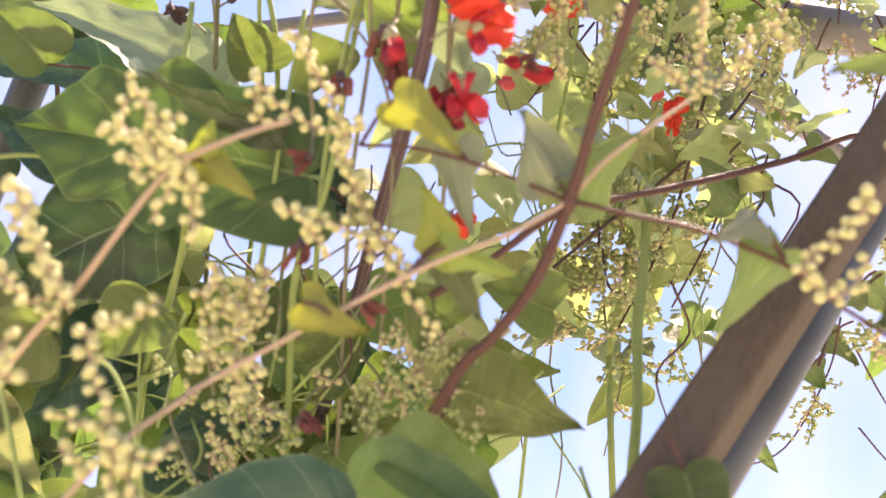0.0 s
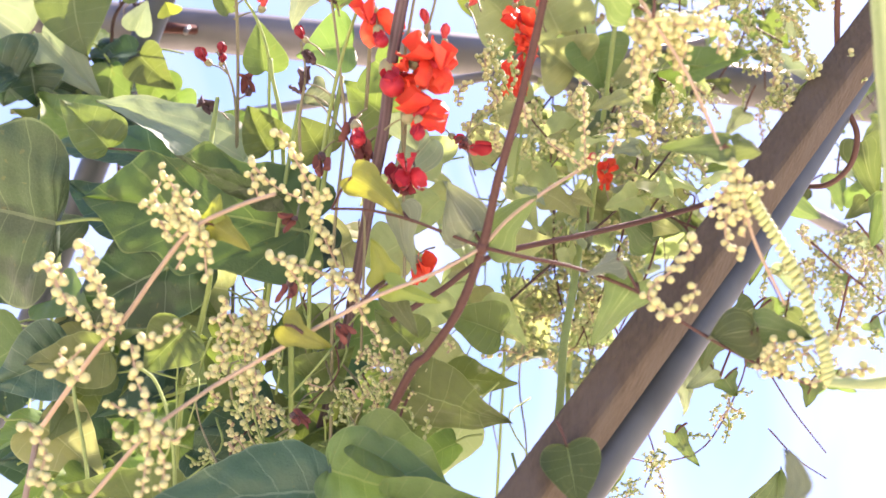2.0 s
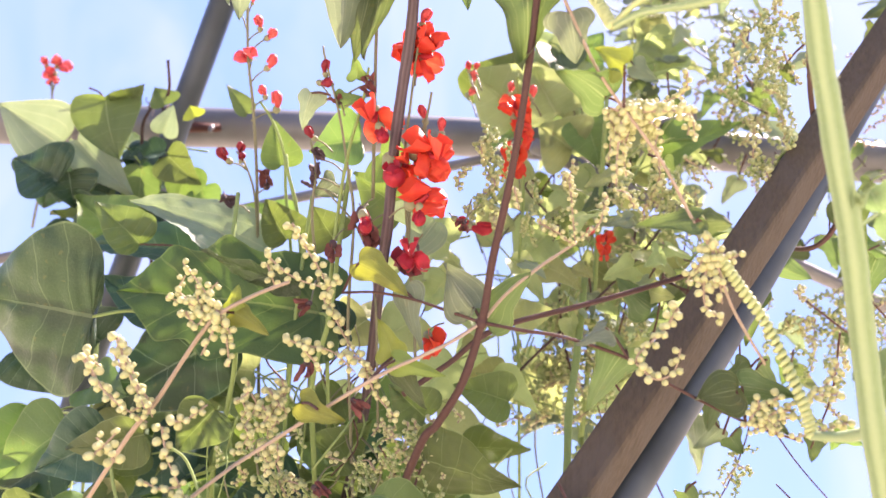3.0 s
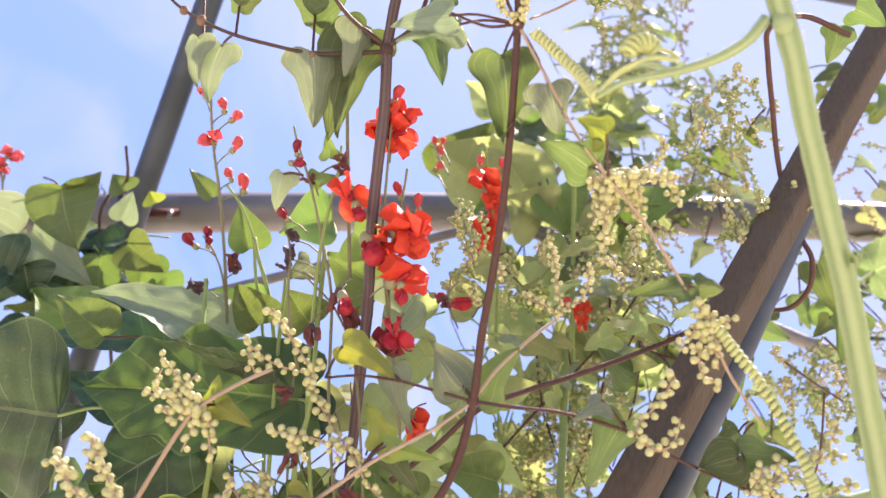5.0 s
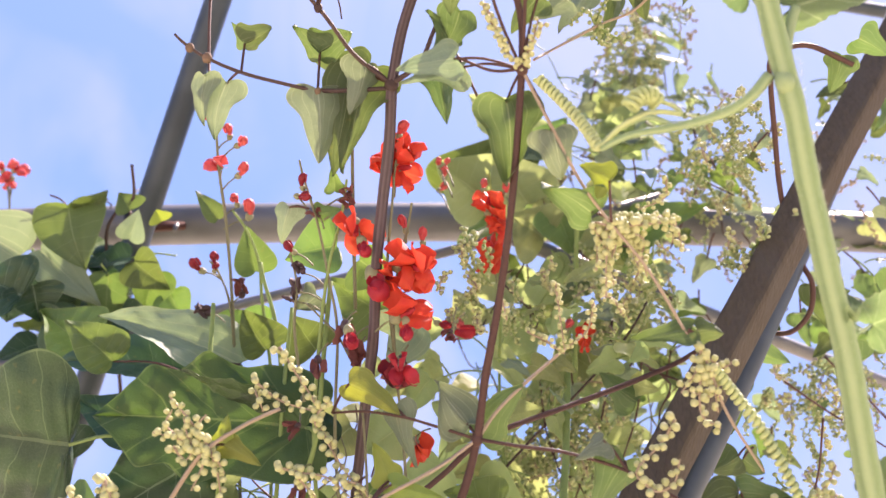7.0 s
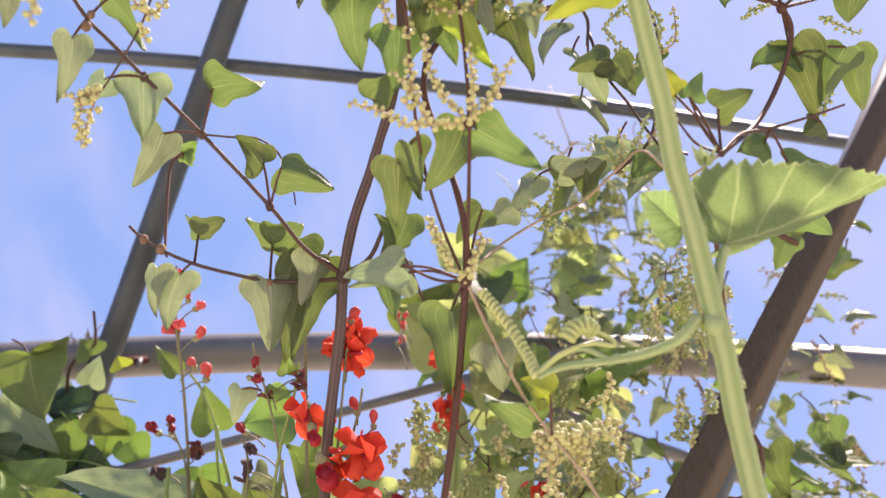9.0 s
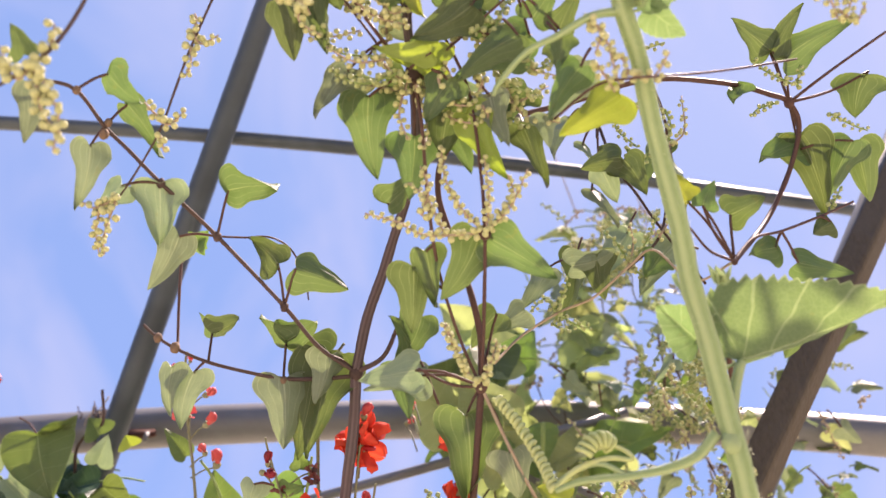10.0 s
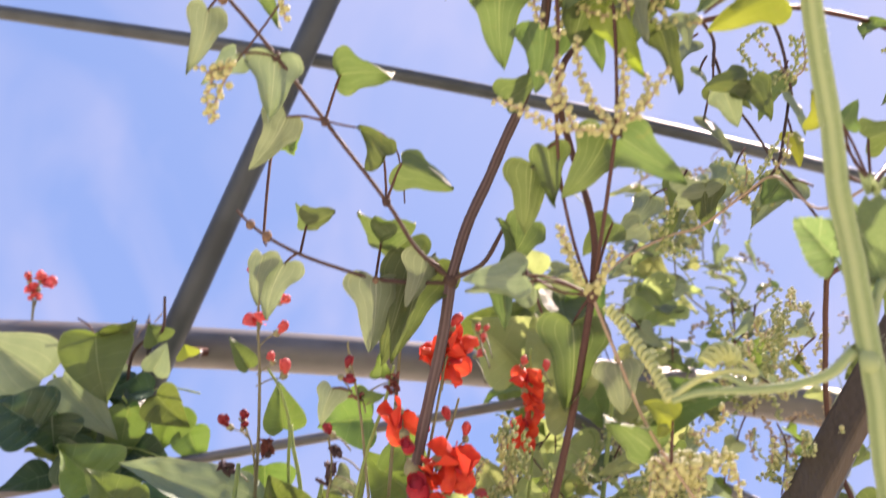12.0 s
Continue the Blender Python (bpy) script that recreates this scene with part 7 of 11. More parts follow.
bean_flower(bean_a, (-0.1535, 0.5168, 1.9943), (-0.08, -0.78, 0.62), 0.0091, "bud", 224, stalk=(-0.1496, 0.5202, 1.9848))
bean_flower(bean_a, (-0.1460, 0.5134, 2.0002), (0.55, -0.68, 0.48), 0.0076, "bud", 225, stalk=(-0.1500, 0.5176, 1.9899))
stem(bean_a, [(-0.1416, 0.5909, 1.8625), (-0.1431, 0.5721, 1.8874), (-0.1488, 0.5614, 1.9032), (-0.1550, 0.5560, 1.9111)], 0.00092, 0.00061, STEM_PURPLE)
bean_flower(bean_a, (-0.1605, 0.5616, 1.9059), (-0.77, -0.59, 0.25), 0.0152, "bud", 226, mat=RED_DARK, stalk=(-0.1476, 0.5631, 1.8999))
bean_flower(bean_a, (-0.1519, 0.5591, 1.9097), (-0.23, -0.76, 0.60), 0.0129, "bud", 227, mat=RED_DARK, stalk=(-0.1476, 0.5631, 1.8999))
bean_flower(bean_a, (-0.1523, 0.5607, 1.9056), (0.53, -0.68, 0.51), 0.0106, "bud", 228, mat=RED_DARK, stalk=(-0.1476, 0.5631, 1.8999))
bean_flower(bean_a, (-0.1572, 0.5756, 1.8814), (-0.84, -0.53, 0.12), 0.0144, "dry", 229, mat=CALYX_DARK, stalk=(-0.1462, 0.5783, 1.8756))
bean_flower(bean_a, (-0.1353, 0.5718, 1.8931), (0.08, -0.76, 0.64), 0.0167, "dry", 230, stalk=(-0.1405, 0.5721, 1.8874))
stem(bean_a, [(-0.1177, 0.6370, 1.7439), (-0.1139, 0.5913, 1.8299), (-0.1201, 0.5676, 1.8851), (-0.1216, 0.5552, 1.9085), (-0.1303, 0.5463, 1.9295), (-0.1389, 0.5414, 1.9407)], 0.00127, 0.00091, STEM_GREEN)
stem(bean_a, [(-0.1047, 0.5819, 1.8263), (-0.1093, 0.5656, 1.8675), (-0.1177, 0.5561, 1.8961), (-0.1205, 0.5552, 1.9085)], 0.00148, 0.00128, STEM_GREEN)
leaf(bean_a, (-0.1292, 0.5807, 1.9137), (-0.1350, 0.5660, 1.9414), 0.0294, (0.44, -0.81, -0.39), "bean", mat=LEAF_BEAN)
leaf(bean_a, (-0.1594, 0.5812, 1.9553), (-0.1747, 0.5717, 1.9732), 0.0182, (0.49, -0.83, -0.28), "bean", mat=LEAF_BEAN)
leaf(bean_a, (-0.1411, 0.6026, 1.8938), (-0.1371, 0.6176, 1.8656), 0.0438, (0.21, -0.88, -0.43), "bean", mat=LEAF_BEAN)

bean_b = thing("bean_plant", (-0.0400, 0.5800, 0.0000), "runner bean with open scarlet flowers, dark buds and withered blooms", "climbing plant", group="bean plants")
stem(bean_b, [(-0.0600, 0.6269, 1.6563), (-0.0624, 0.5763, 1.7302), (-0.0645, 0.5397, 1.7884), (-0.0613, 0.5068, 1.8397), (-0.0653, 0.4927, 1.8661), (-0.0713, 0.4771, 1.8955), (-0.0796, 0.4630, 1.9220), (-0.0813, 0.4591, 1.9294)], 0.00110, 0.00060, STEM_PURPLE)
bean_flower(bean_b, (-0.0800, 0.4683, 1.9158), (-0.28, -0.76, 0.59), 0.0113, "bud", 231, mat=RED_DARK, stalk=(-0.0746, 0.4696, 1.9097))
bean_flower(bean_b, (-0.0835, 0.4705, 1.9116), (0.87, -0.16, -0.46), 0.0120, "bud", 232, mat=RED_DARK, stalk=(-0.0746, 0.4744, 1.9005))
bean_flower(bean_b, (-0.0857, 0.4859, 1.8827), (-0.79, -0.57, 0.23), 0.0113, "bud", 233, mat=RED_DARK, stalk=(-0.0746, 0.4880, 1.8750))
bean_flower(bean_b, (-0.0521, 0.4731, 1.9065), (-0.45, -0.72, 0.53), 0.0107, "dry", 234, stalk=(-0.0679, 0.4755, 1.8985))
bean_flower(bean_b, (-0.0527, 0.4700, 1.9124), (-0.45, -0.72, 0.52), 0.0107, "dry", 235, stalk=(-0.0679, 0.4724, 1.9044))
bean_flower(bean_b, (-0.0811, 0.4911, 1.8727), (-0.42, -0.73, 0.54), 0.0107, "dry", 236, mat=CALYX_DARK, stalk=(-0.0679, 0.4935, 1.8647))
bean_flower(bean_b, (-0.0845, 0.4961, 1.8632), (-0.42, -0.73, 0.55), 0.0107, "dry", 237, mat=CALYX_DARK, stalk=(-0.0679, 0.4985, 1.8553))
bean_flower(bean_b, (-0.0862, 0.4990, 1.8579), (-0.41, -0.73, 0.55), 0.0107, "dry", 238, mat=CALYX_DARK, stalk=(-0.0679, 0.5013, 1.8500))
bean_flower(bean_b, (-0.0711, 0.4755, 1.9021), (-0.44, -0.73, 0.53), 0.0107, "dry", 239, stalk=(-0.0679, 0.4779, 1.8941))
stem(bean_b, [(-0.0759, 0.5763, 1.7302), (-0.0770, 0.5397, 1.7884), (-0.0713, 0.5068, 1.8397), (-0.0653, 0.4880, 1.8750), (-0.0573, 0.4740, 1.9014), (-0.0540, 0.4646, 1.9191)], 0.00136, 0.00080, STEM_GREEN)
stem(bean_b, [(-0.0813, 0.5256, 1.8044), (-0.0863, 0.5068, 1.8397), (-0.0846, 0.4927, 1.8661), (-0.0879, 0.4849, 1.8808)], 0.00100, 0.00067, STEM_PURPLE)
stem(bean_b, [(-0.0454, 0.5763, 1.7302), (-0.0480, 0.5256, 1.8044), (-0.0580, 0.5099, 1.8338), (-0.0713, 0.5021, 1.8485), (-0.0796, 0.4982, 1.8558)], 0.00081, 0.00060, STEM_PURPLE)
stem(bean_b, [(-0.0515, 0.5095, 1.8559), (-0.0515, 0.4649, 1.9397), (-0.0498, 0.4522, 1.9637), (-0.0353, 0.4426, 1.9816)], 0.00115, 0.00088, STEM_PURPLE)
leaf(bean_b, (-0.0879, 0.4719, 1.9053), (-0.0929, 0.4818, 1.8867), 0.0200, (-0.18, -0.87, -0.47), mat=LEAF_PALE, stalk=(-0.0763, 0.4724, 1.9044))
leaf(bean_b, (-0.0613, 0.4677, 1.9132), (-0.0630, 0.4615, 1.9250), 0.0133, (0.11, -0.83, -0.55), mat=LEAF_BEAN)
leaf(bean_b, (-0.0713, 0.4740, 1.9014), (-0.0580, 0.4724, 1.9044), 0.0140, (0.21, -0.60, -0.77), mat=LEAF_BEAN)
leaf(bean_b, (-0.0742, 0.5055, 1.8634), (-0.0861, 0.5095, 1.8559), 0.0237, (-0.07, -0.98, -0.19), mat=LEAF_PALE)
leaf(bean_b, (-0.0679, 0.5369, 1.9109), (-0.1010, 0.5403, 1.9044), 0.0406, (0.03, -0.98, -0.18), "bean", mat=LEAF_BEAN)
leaf(bean_b, (-0.0384, 0.5576, 1.8719), (-0.0715, 0.5473, 1.8914), 0.0443, (-0.13, -0.73, -0.67), "bean", mat=LEAF_BEAN)
leaf(bean_b, (-0.0514, 0.5229, 1.8946), (-0.0300, 0.5296, 1.8820), 0.0321, (-0.10, -0.69, -0.72), "bean", mat=LEAF_BEAN)
leaf(bean_b, (-0.0285, 0.5095, 1.8559), (-0.0217, 0.5190, 1.8380), 0.0271, (-0.43, -0.72, -0.54), "bean", mat=LEAF_PALE)
leaf(bean_b, (-0.0813, 0.5589, 1.8483), (-0.0958, 0.5486, 1.8675), 0.0327, (0.13, -0.91, -0.40), "bean", mat=LEAF_BEAN)
leaf(bean_b, (-0.0157, 0.5430, 1.8568), (-0.0371, 0.5564, 1.8316), 0.0285, (-0.11, -0.94, -0.33), "bean", mat=LEAF_PALE)
stem(bean_b, [(-0.0217, 0.5763, 1.7302), (-0.0242, 0.5397, 1.7884), (-0.0280, 0.5131, 1.8279), (-0.0261, 0.4883, 1.8638), (-0.0184, 0.4703, 1.8913), (-0.0160, 0.4624, 1.9018)], 0.00102, 0.00065, STEM_PURPLE)
stem(bean_b, [(-0.0277, 0.5085, 1.8259), (-0.0308, 0.4824, 1.8643), (-0.0274, 0.4623, 1.8978), (-0.0234, 0.4431, 1.9318)], 0.00099, 0.00065, STEM_PURPLE)
bean_flower(bean_b, (-0.0254, 0.4572, 1.9223), (-0.72, -0.61, 0.32), 0.0188, "open", 240, mat=RED_PETAL, stalk=(-0.0258, 0.4571, 1.9119))
bean_flower(bean_b, (-0.0242, 0.4542, 1.9280), (0.50, -0.71, 0.50), 0.0194, "open", 241, mat=RED_PETAL, stalk=(-0.0258, 0.4532, 1.9192))
bean_flower(bean_b, (-0.0252, 0.4569, 1.9227), (0.86, -0.16, -0.48), 0.0199, "open", 242, mat=RED_PETAL, stalk=(-0.0258, 0.4601, 1.9062))
bean_flower(bean_b, (-0.0248, 0.4560, 1.9232), (-0.43, 0.06, -0.90), 0.0162, "open", 243, mat=RED_PETAL, stalk=(-0.0258, 0.4609, 1.9047))
bean_flower(bean_b, (-0.0227, 0.4482, 1.9373), (0.02, -0.78, 0.62), 0.0131, "bud", 244, mat=RED_BUD, stalk=(-0.0258, 0.4486, 1.9278))
bean_flower(bean_b, (-0.0168, 0.4541, 1.9253), (0.89, -0.46, 0.06), 0.0112, "bud", 245, mat=RED_BUD, stalk=(-0.0258, 0.4566, 1.9128))
bean_flower(bean_b, (-0.0489, 0.4700, 1.8932), (0.22, -0.21, -0.95), 0.0225, "open", 246, stalk=(-0.0491, 0.4740, 1.9013))
bean_flower(bean_b, (-0.0446, 0.4660, 1.8801), (0.38, -0.12, -0.92), 0.0181, "bud", 247, mat=RED_CRIMSON, stalk=(-0.0485, 0.4700, 1.8968))
bean_flower(bean_b, (-0.0245, 0.4760, 1.8687), (0.88, -0.33, -0.33), 0.0265, "open", 248, stalk=(-0.0290, 0.4800, 1.8615))
bean_flower(bean_b, (-0.0173, 0.4720, 1.8694), (0.31, -0.37, -0.88), 0.0235, "open", 249, stalk=(-0.0232, 0.4760, 1.8687))
bean_flower(bean_b, (-0.0102, 0.4800, 1.8842), (-0.14, 0.00, 0.99), 0.0120, "bud", 250, mat=RED_BUD, stalk=(-0.0143, 0.4840, 1.8805))
bean_flower(bean_b, (-0.0246, 0.4780, 1.8372), (0.93, -0.36, 0.10), 0.0235, "open", 251, stalk=(-0.0371, 0.4820, 1.8309))
bean_flower(bean_b, (-0.0193, 0.4740, 1.8341), (0.30, 0.00, -0.96), 0.0160, "bud", 252, mat=RED_CRIMSON, stalk=(-0.0246, 0.4780, 1.8372))
bean_flower(bean_b, (-0.0385, 0.4780, 1.8649), (0.29, -0.20, -0.94), 0.0309, "bud", 253, mat=RED_CRIMSON, stalk=(-0.0423, 0.4820, 1.8712))
bean_flower(bean_b, (-0.0316, 0.4800, 1.8637), (0.57, -0.51, -0.64), 0.0140, "open", 254, stalk=(-0.0340, 0.4840, 1.8692))
bean_flower(bean_b, (-0.0201, 0.4800, 1.8924), (-0.23, -0.00, 0.97), 0.0125, "bud", 255, mat=RED_BUD, stalk=(-0.0202, 0.4840, 1.8864))
bean_flower(bean_b, (-0.0524, 0.4840, 1.8333), (0.30, 0.00, -0.95), 0.0176, "bud", 256, mat=RED_CRIMSON, stalk=(-0.0507, 0.4880, 1.8417))
bean_flower(bean_b, (-0.0227, 0.4860, 1.8125), (0.05, -0.52, -0.85), 0.0165, "open", 257, mat=RED_CRIMSON, stalk=(-0.0250, 0.4900, 1.8193))
bean_flower(bean_b, (-0.0036, 0.5400, 1.8583), (0.90, 0.00, -0.43), 0.0130, "bud", 258, mat=RED_CRIMSON, stalk=(-0.0073, 0.5440, 1.8638))
bean_flower(bean_b, (0.0054, 0.5400, 1.8537), (0.85, 0.00, -0.53), 0.0190, "bud", 259, mat=RED_CRIMSON, stalk=(-0.0002, 0.5440, 1.8607))
bean_flower(bean_b, (-0.0554, 0.4960, 1.8406), (0.04, 0.10, -0.99), 0.0188, "dry", 260, stalk=(-0.0492, 0.4961, 1.8492))
bean_flower(bean_b, (-0.0504, 0.5003, 1.8320), (0.50, 0.03, -0.87), 0.0176, "dry", 261, stalk=(-0.0409, 0.5000, 1.8419))
bean_flower(bean_b, (-0.0494, 0.5031, 1.8259), (-0.13, 0.09, -0.99), 0.0147, "dry", 262, stalk=(-0.0442, 0.5031, 1.8361))
bean_flower(bean_b, (-0.0236, 0.5054, 1.8225), (-0.31, 0.06, -0.95), 0.0176, "dry", 263, stalk=(-0.0195, 0.5054, 1.8317))
bean_flower(bean_b, (-0.0291, 0.5085, 1.8158), (0.19, 0.08, -0.98), 0.0147, "dry", 264, stalk=(-0.0218, 0.5085, 1.8259))
bean_flower(bean_b, (-0.0717, 0.5046, 1.8231), (0.05, 0.09, -0.99), 0.0147, "dry", 265, stalk=(-0.0657, 0.5046, 1.8332))
bean_flower(bean_b, (-0.0785, 0.4894, 1.7805), (-0.87, -0.22, -0.44), 0.0111, "dry", 266, stalk=(-0.0822, 0.5193, 1.8055))
bean_flower(bean_b, (-0.0790, 0.5053, 1.7510), (0.23, 0.06, -0.97), 0.0129, "dry", 267, stalk=(-0.0772, 0.5379, 1.7705))
bean_flower(bean_b, (-0.0524, 0.5147, 1.7329), (0.76, -0.10, -0.64), 0.0120, "dry", 268, stalk=(-0.0459, 0.5472, 1.7530))
bean_flower(bean_b, (-0.0734, 0.5385, 1.6882), (0.93, -0.37, -0.06), 0.0129, "dry", 269, stalk=(-0.0673, 0.5712, 1.7078))
bean_flower(bean_b, (0.0040, 0.4979, 1.8337), (0.81, -0.12, -0.58), 0.0088, "dry", 270, stalk=(0.0135, 0.4969, 1.8477))
bean_flower(bean_b, (0.0050, 0.4966, 1.8361), (-0.88, -0.19, -0.44), 0.0088, "dry", 271, stalk=(0.0086, 0.4953, 1.8506))
bean_flower(bean_b, (-0.0275, 0.5064, 1.8198), (0.02, 0.09, -1.00), 0.0150, "open", 272, mat=RED_DARK, stalk=(-0.0310, 0.5062, 1.8302))
bean_flower(bean_b, (-0.0544, 0.4965, 1.8395), (0.04, 0.10, -0.99), 0.0183, "bud", 273, mat=RED_DARK, stalk=(-0.0574, 0.4976, 1.8463))
bean_flower(bean_b, (-0.0187, 0.5801, 1.7933), (0.50, 0.01, -0.87), 0.0187, "open", 274, stalk=(-0.0086, 0.5732, 1.8001))
bean_flower(bean_b, (-0.0694, 0.4596, 1.9543), (0.05, -0.78, 0.62), 0.0136, "bud", 275, mat=RED_DARK)
bean_flower(bean_b, (-0.0374, 0.4430, 1.9641), (0.51, -0.71, 0.49), 0.0133, "bud", 276, mat=RED_DARK)
bean_flower(bean_b, (0.0127, 0.4898, 1.7898), (-0.01, -0.76, 0.65), 0.0105, "bud", 277, mat=RED_DARK)

bean_c = thing("bean_plant", (0.0600, 0.7200, 0.0000), "runner bean with bright green leaves and scarlet flowers behind the vines", "climbing plant", group="bean plants")
stem(bean_c, [(0.0483, 0.7664, 1.6496), (0.0435, 0.6977, 1.7576), (0.0388, 0.6382, 1.8482), (0.0402, 0.5989, 1.9008), (0.0380, 0.5758, 1.9335), (0.0340, 0.5591, 1.9649), (0.0332, 0.5536, 1.9754)], 0.00125, 0.00079, STEM_GREEN)
bean_flower(bean_c, (0.0333, 0.5682, 1.9537), (-0.34, -0.74, 0.58), 0.0182, "open", 278, stalk=(0.0356, 0.5831, 1.9517))
bean_flower(bean_c, (0.0323, 0.5701, 1.9501), (0.79, -0.10, -0.61), 0.0182, "open", 279, stalk=(0.0429, 0.5898, 1.9392))
bean_flower(bean_c, (0.0286, 0.5613, 1.9647), (-0.02, -0.78, 0.63), 0.0119, "bud", 280, stalk=(0.0332, 0.5778, 1.9617))
bean_flower(bean_c, (0.0349, 0.5822, 1.9273), (-0.02, -0.77, 0.64), 0.0175, "open", 281, stalk=(0.0396, 0.5974, 1.9250))
bean_flower(bean_c, (0.0334, 0.5824, 1.9273), (-0.02, 0.11, -0.99), 0.0195, "open", 282, stalk=(0.0380, 0.6040, 1.9125))
bean_flower(bean_c, (0.0348, 0.5738, 1.9415), (0.92, -0.33, -0.20), 0.0130, "open", 283, stalk=(0.0445, 0.5926, 1.9339))
bean_flower(bean_c, (0.0437, 0.5629, 1.9617), (0.46, -0.72, 0.52), 0.0119, "bud", 284, stalk=(0.0510, 0.5797, 1.9582))
bean_flower(bean_c, (-0.0017, 0.5837, 1.9969), (0.00, -0.78, 0.63), 0.0108, "bud", 285, stalk=(0.0024, 0.5714, 1.9739))
bean_flower(bean_c, (0.0011, 0.5876, 1.9898), (0.48, -0.71, 0.51), 0.0117, "bud", 286, stalk=(0.0073, 0.5752, 1.9667))
bean_flower(bean_c, (-0.0024, 0.5919, 1.9816), (0.88, -0.47, 0.08), 0.0117, "bud", 287, stalk=(0.0057, 0.5805, 1.9567))
bean_flower(bean_c, (0.0023, 0.5832, 1.9973), (0.61, -0.67, 0.43), 0.0092, "bud", 288, stalk=(0.0085, 0.5717, 1.9732))
bean_flower(bean_c, (0.0975, 0.6130, 1.8671), (-0.05, -0.76, 0.65), 0.0110, "open", 289, stalk=(0.1035, 0.6310, 1.8617))
bean_flower(bean_c, (0.0975, 0.6087, 1.8752), (0.41, -0.72, 0.56), 0.0110, "open", 290, stalk=(0.1056, 0.6268, 1.8696))
bean_flower(bean_c, (0.0857, 0.6073, 1.8780), (-0.05, -0.76, 0.65), 0.0119, "bud", 291, stalk=(0.0914, 0.6249, 1.8732))
bean_flower(bean_c, (0.0034, 0.6373, 1.8979), (0.81, -0.13, -0.57), 0.0167, "bud", 292, stalk=(0.0125, 0.6258, 1.8714))
bean_flower(bean_a, (-0.3594, 0.6692, 2.0496), (0.91, -0.41, 0.06), 0.0148, "open", 293, mat=RED_BUD, stalk=(-0.3635, 0.6793, 2.0264))
bean_flower(bean_a, (-0.3616, 0.6725, 2.0441), (-0.81, -0.19, -0.56), 0.0133, "open", 294, mat=RED_BUD, stalk=(-0.3635, 0.6793, 2.0264))
bean_flower(bean_a, (-0.3689, 0.6700, 2.0487), (-0.32, -0.77, 0.55), 0.0133, "bud", 295, mat=RED_BUD, stalk=(-0.3635, 0.6793, 2.0264))
bean_flower(bean_a, (-0.3619, 0.6726, 2.0427), (0.16, 0.11, -0.98), 0.0114, "bud", 296, mat=RED_BUD, stalk=(-0.3635, 0.6793, 2.0264))
stem(bean_a, [(-0.3826, 0.7329, 1.9256), (-0.3683, 0.7017, 1.9844), (-0.3635, 0.6793, 2.0264), (-0.3683, 0.6637, 2.0558)], 0.00119, 0.00086, STEM_PURPLE)
leaf(bean_c, (0.0344, 0.6475, 2.0011), (-0.0063, 0.6326, 2.0290), 0.0678, (0.17, -0.95, -0.27), "bean", mat=LEAF_LIT, wave=0.08)
leaf(bean_c, (0.0074, 0.6623, 2.0158), (0.0445, 0.6406, 2.0567), 0.0603, (-0.15, -0.89, -0.43), "bean", mat=LEAF_BEAN, wave=0.08)
leaf(bean_c, (0.0651, 0.6390, 1.9958), (0.0428, 0.6201, 2.0313), 0.0535, (0.14, -0.90, -0.41), "bean", mat=LEAF_LIT, wave=0.08)
leaf(bean_c, (0.0775, 0.6428, 1.9672), (0.0511, 0.6346, 1.9828), 0.0528, (-0.01, -0.93, -0.37), "bean", mat=LEAF_LIT, wave=0.08)
leaf(bean_c, (0.0863, 0.6325, 1.9867), (0.0995, 0.6490, 1.9556), 0.0484, (0.21, -0.89, -0.40), "bean", mat=LEAF_BEAN, wave=0.08)
leaf(bean_c, (0.0497, 0.6395, 1.9308), (0.0197, 0.6436, 1.9233), 0.0428, (-0.16, -0.98, -0.14), "bean", mat=LEAF_LIT, wave=0.08)
leaf(bean_c, (0.0721, 0.6464, 1.9393), (0.0981, 0.6566, 1.9201), 0.0478, (-0.10, -0.88, -0.46), "bean", mat=LEAF_LIT, wave=0.08)
leaf(bean_c, (0.0582, 0.6556, 1.9006), (0.0368, 0.6677, 1.8779), 0.0471, (-0.34, -0.92, -0.18), "bean", mat=LEAF_LIT, wave=0.08)
leaf(bean_c, (0.0283, 0.6556, 1.9006), (0.0069, 0.6436, 1.9233), 0.0385, (-0.42, -0.64, -0.64), "bean", mat=LEAF_LIT, wave=0.08)
leaf(bean_c, (0.1139, 0.6516, 1.9081), (0.1439, 0.6596, 1.8930), 0.0385, (-0.24, -0.80, -0.54), "bean", mat=LEAF_LIT, wave=0.08)
leaf(bean_c, (0.1215, 0.6862, 1.8856), (0.0951, 0.6966, 1.8662), 0.0440, (-0.05, -0.86, -0.50), "bean", mat=LEAF_LIT, wave=0.08)
leaf(bean_c, (0.0625, 0.6777, 1.8590), (0.0882, 0.6918, 1.8325), 0.0471, (-0.09, -0.93, -0.36), "bean", mat=LEAF_LIT, wave=0.08)
leaf(bean_c, (0.0192, 0.6804, 1.8114), (-0.0058, 0.6921, 1.7893), 0.0458, (-0.26, -0.97, -0.04), "bean", mat=LEAF_LIT, wave=0.08)
leaf(bean_c, (0.0497, 0.7039, 1.8098), (0.0754, 0.7200, 1.7796), 0.0514, (-0.20, -0.90, -0.37), "bean", mat=LEAF_LIT, wave=0.08)
leaf(bean_c, (-0.0091, 0.5971, 1.8403), (-0.0244, 0.6078, 1.8201), 0.0305, (-0.39, -0.92, -0.06), "bean", mat=LEAF_LIT, wave=0.08)
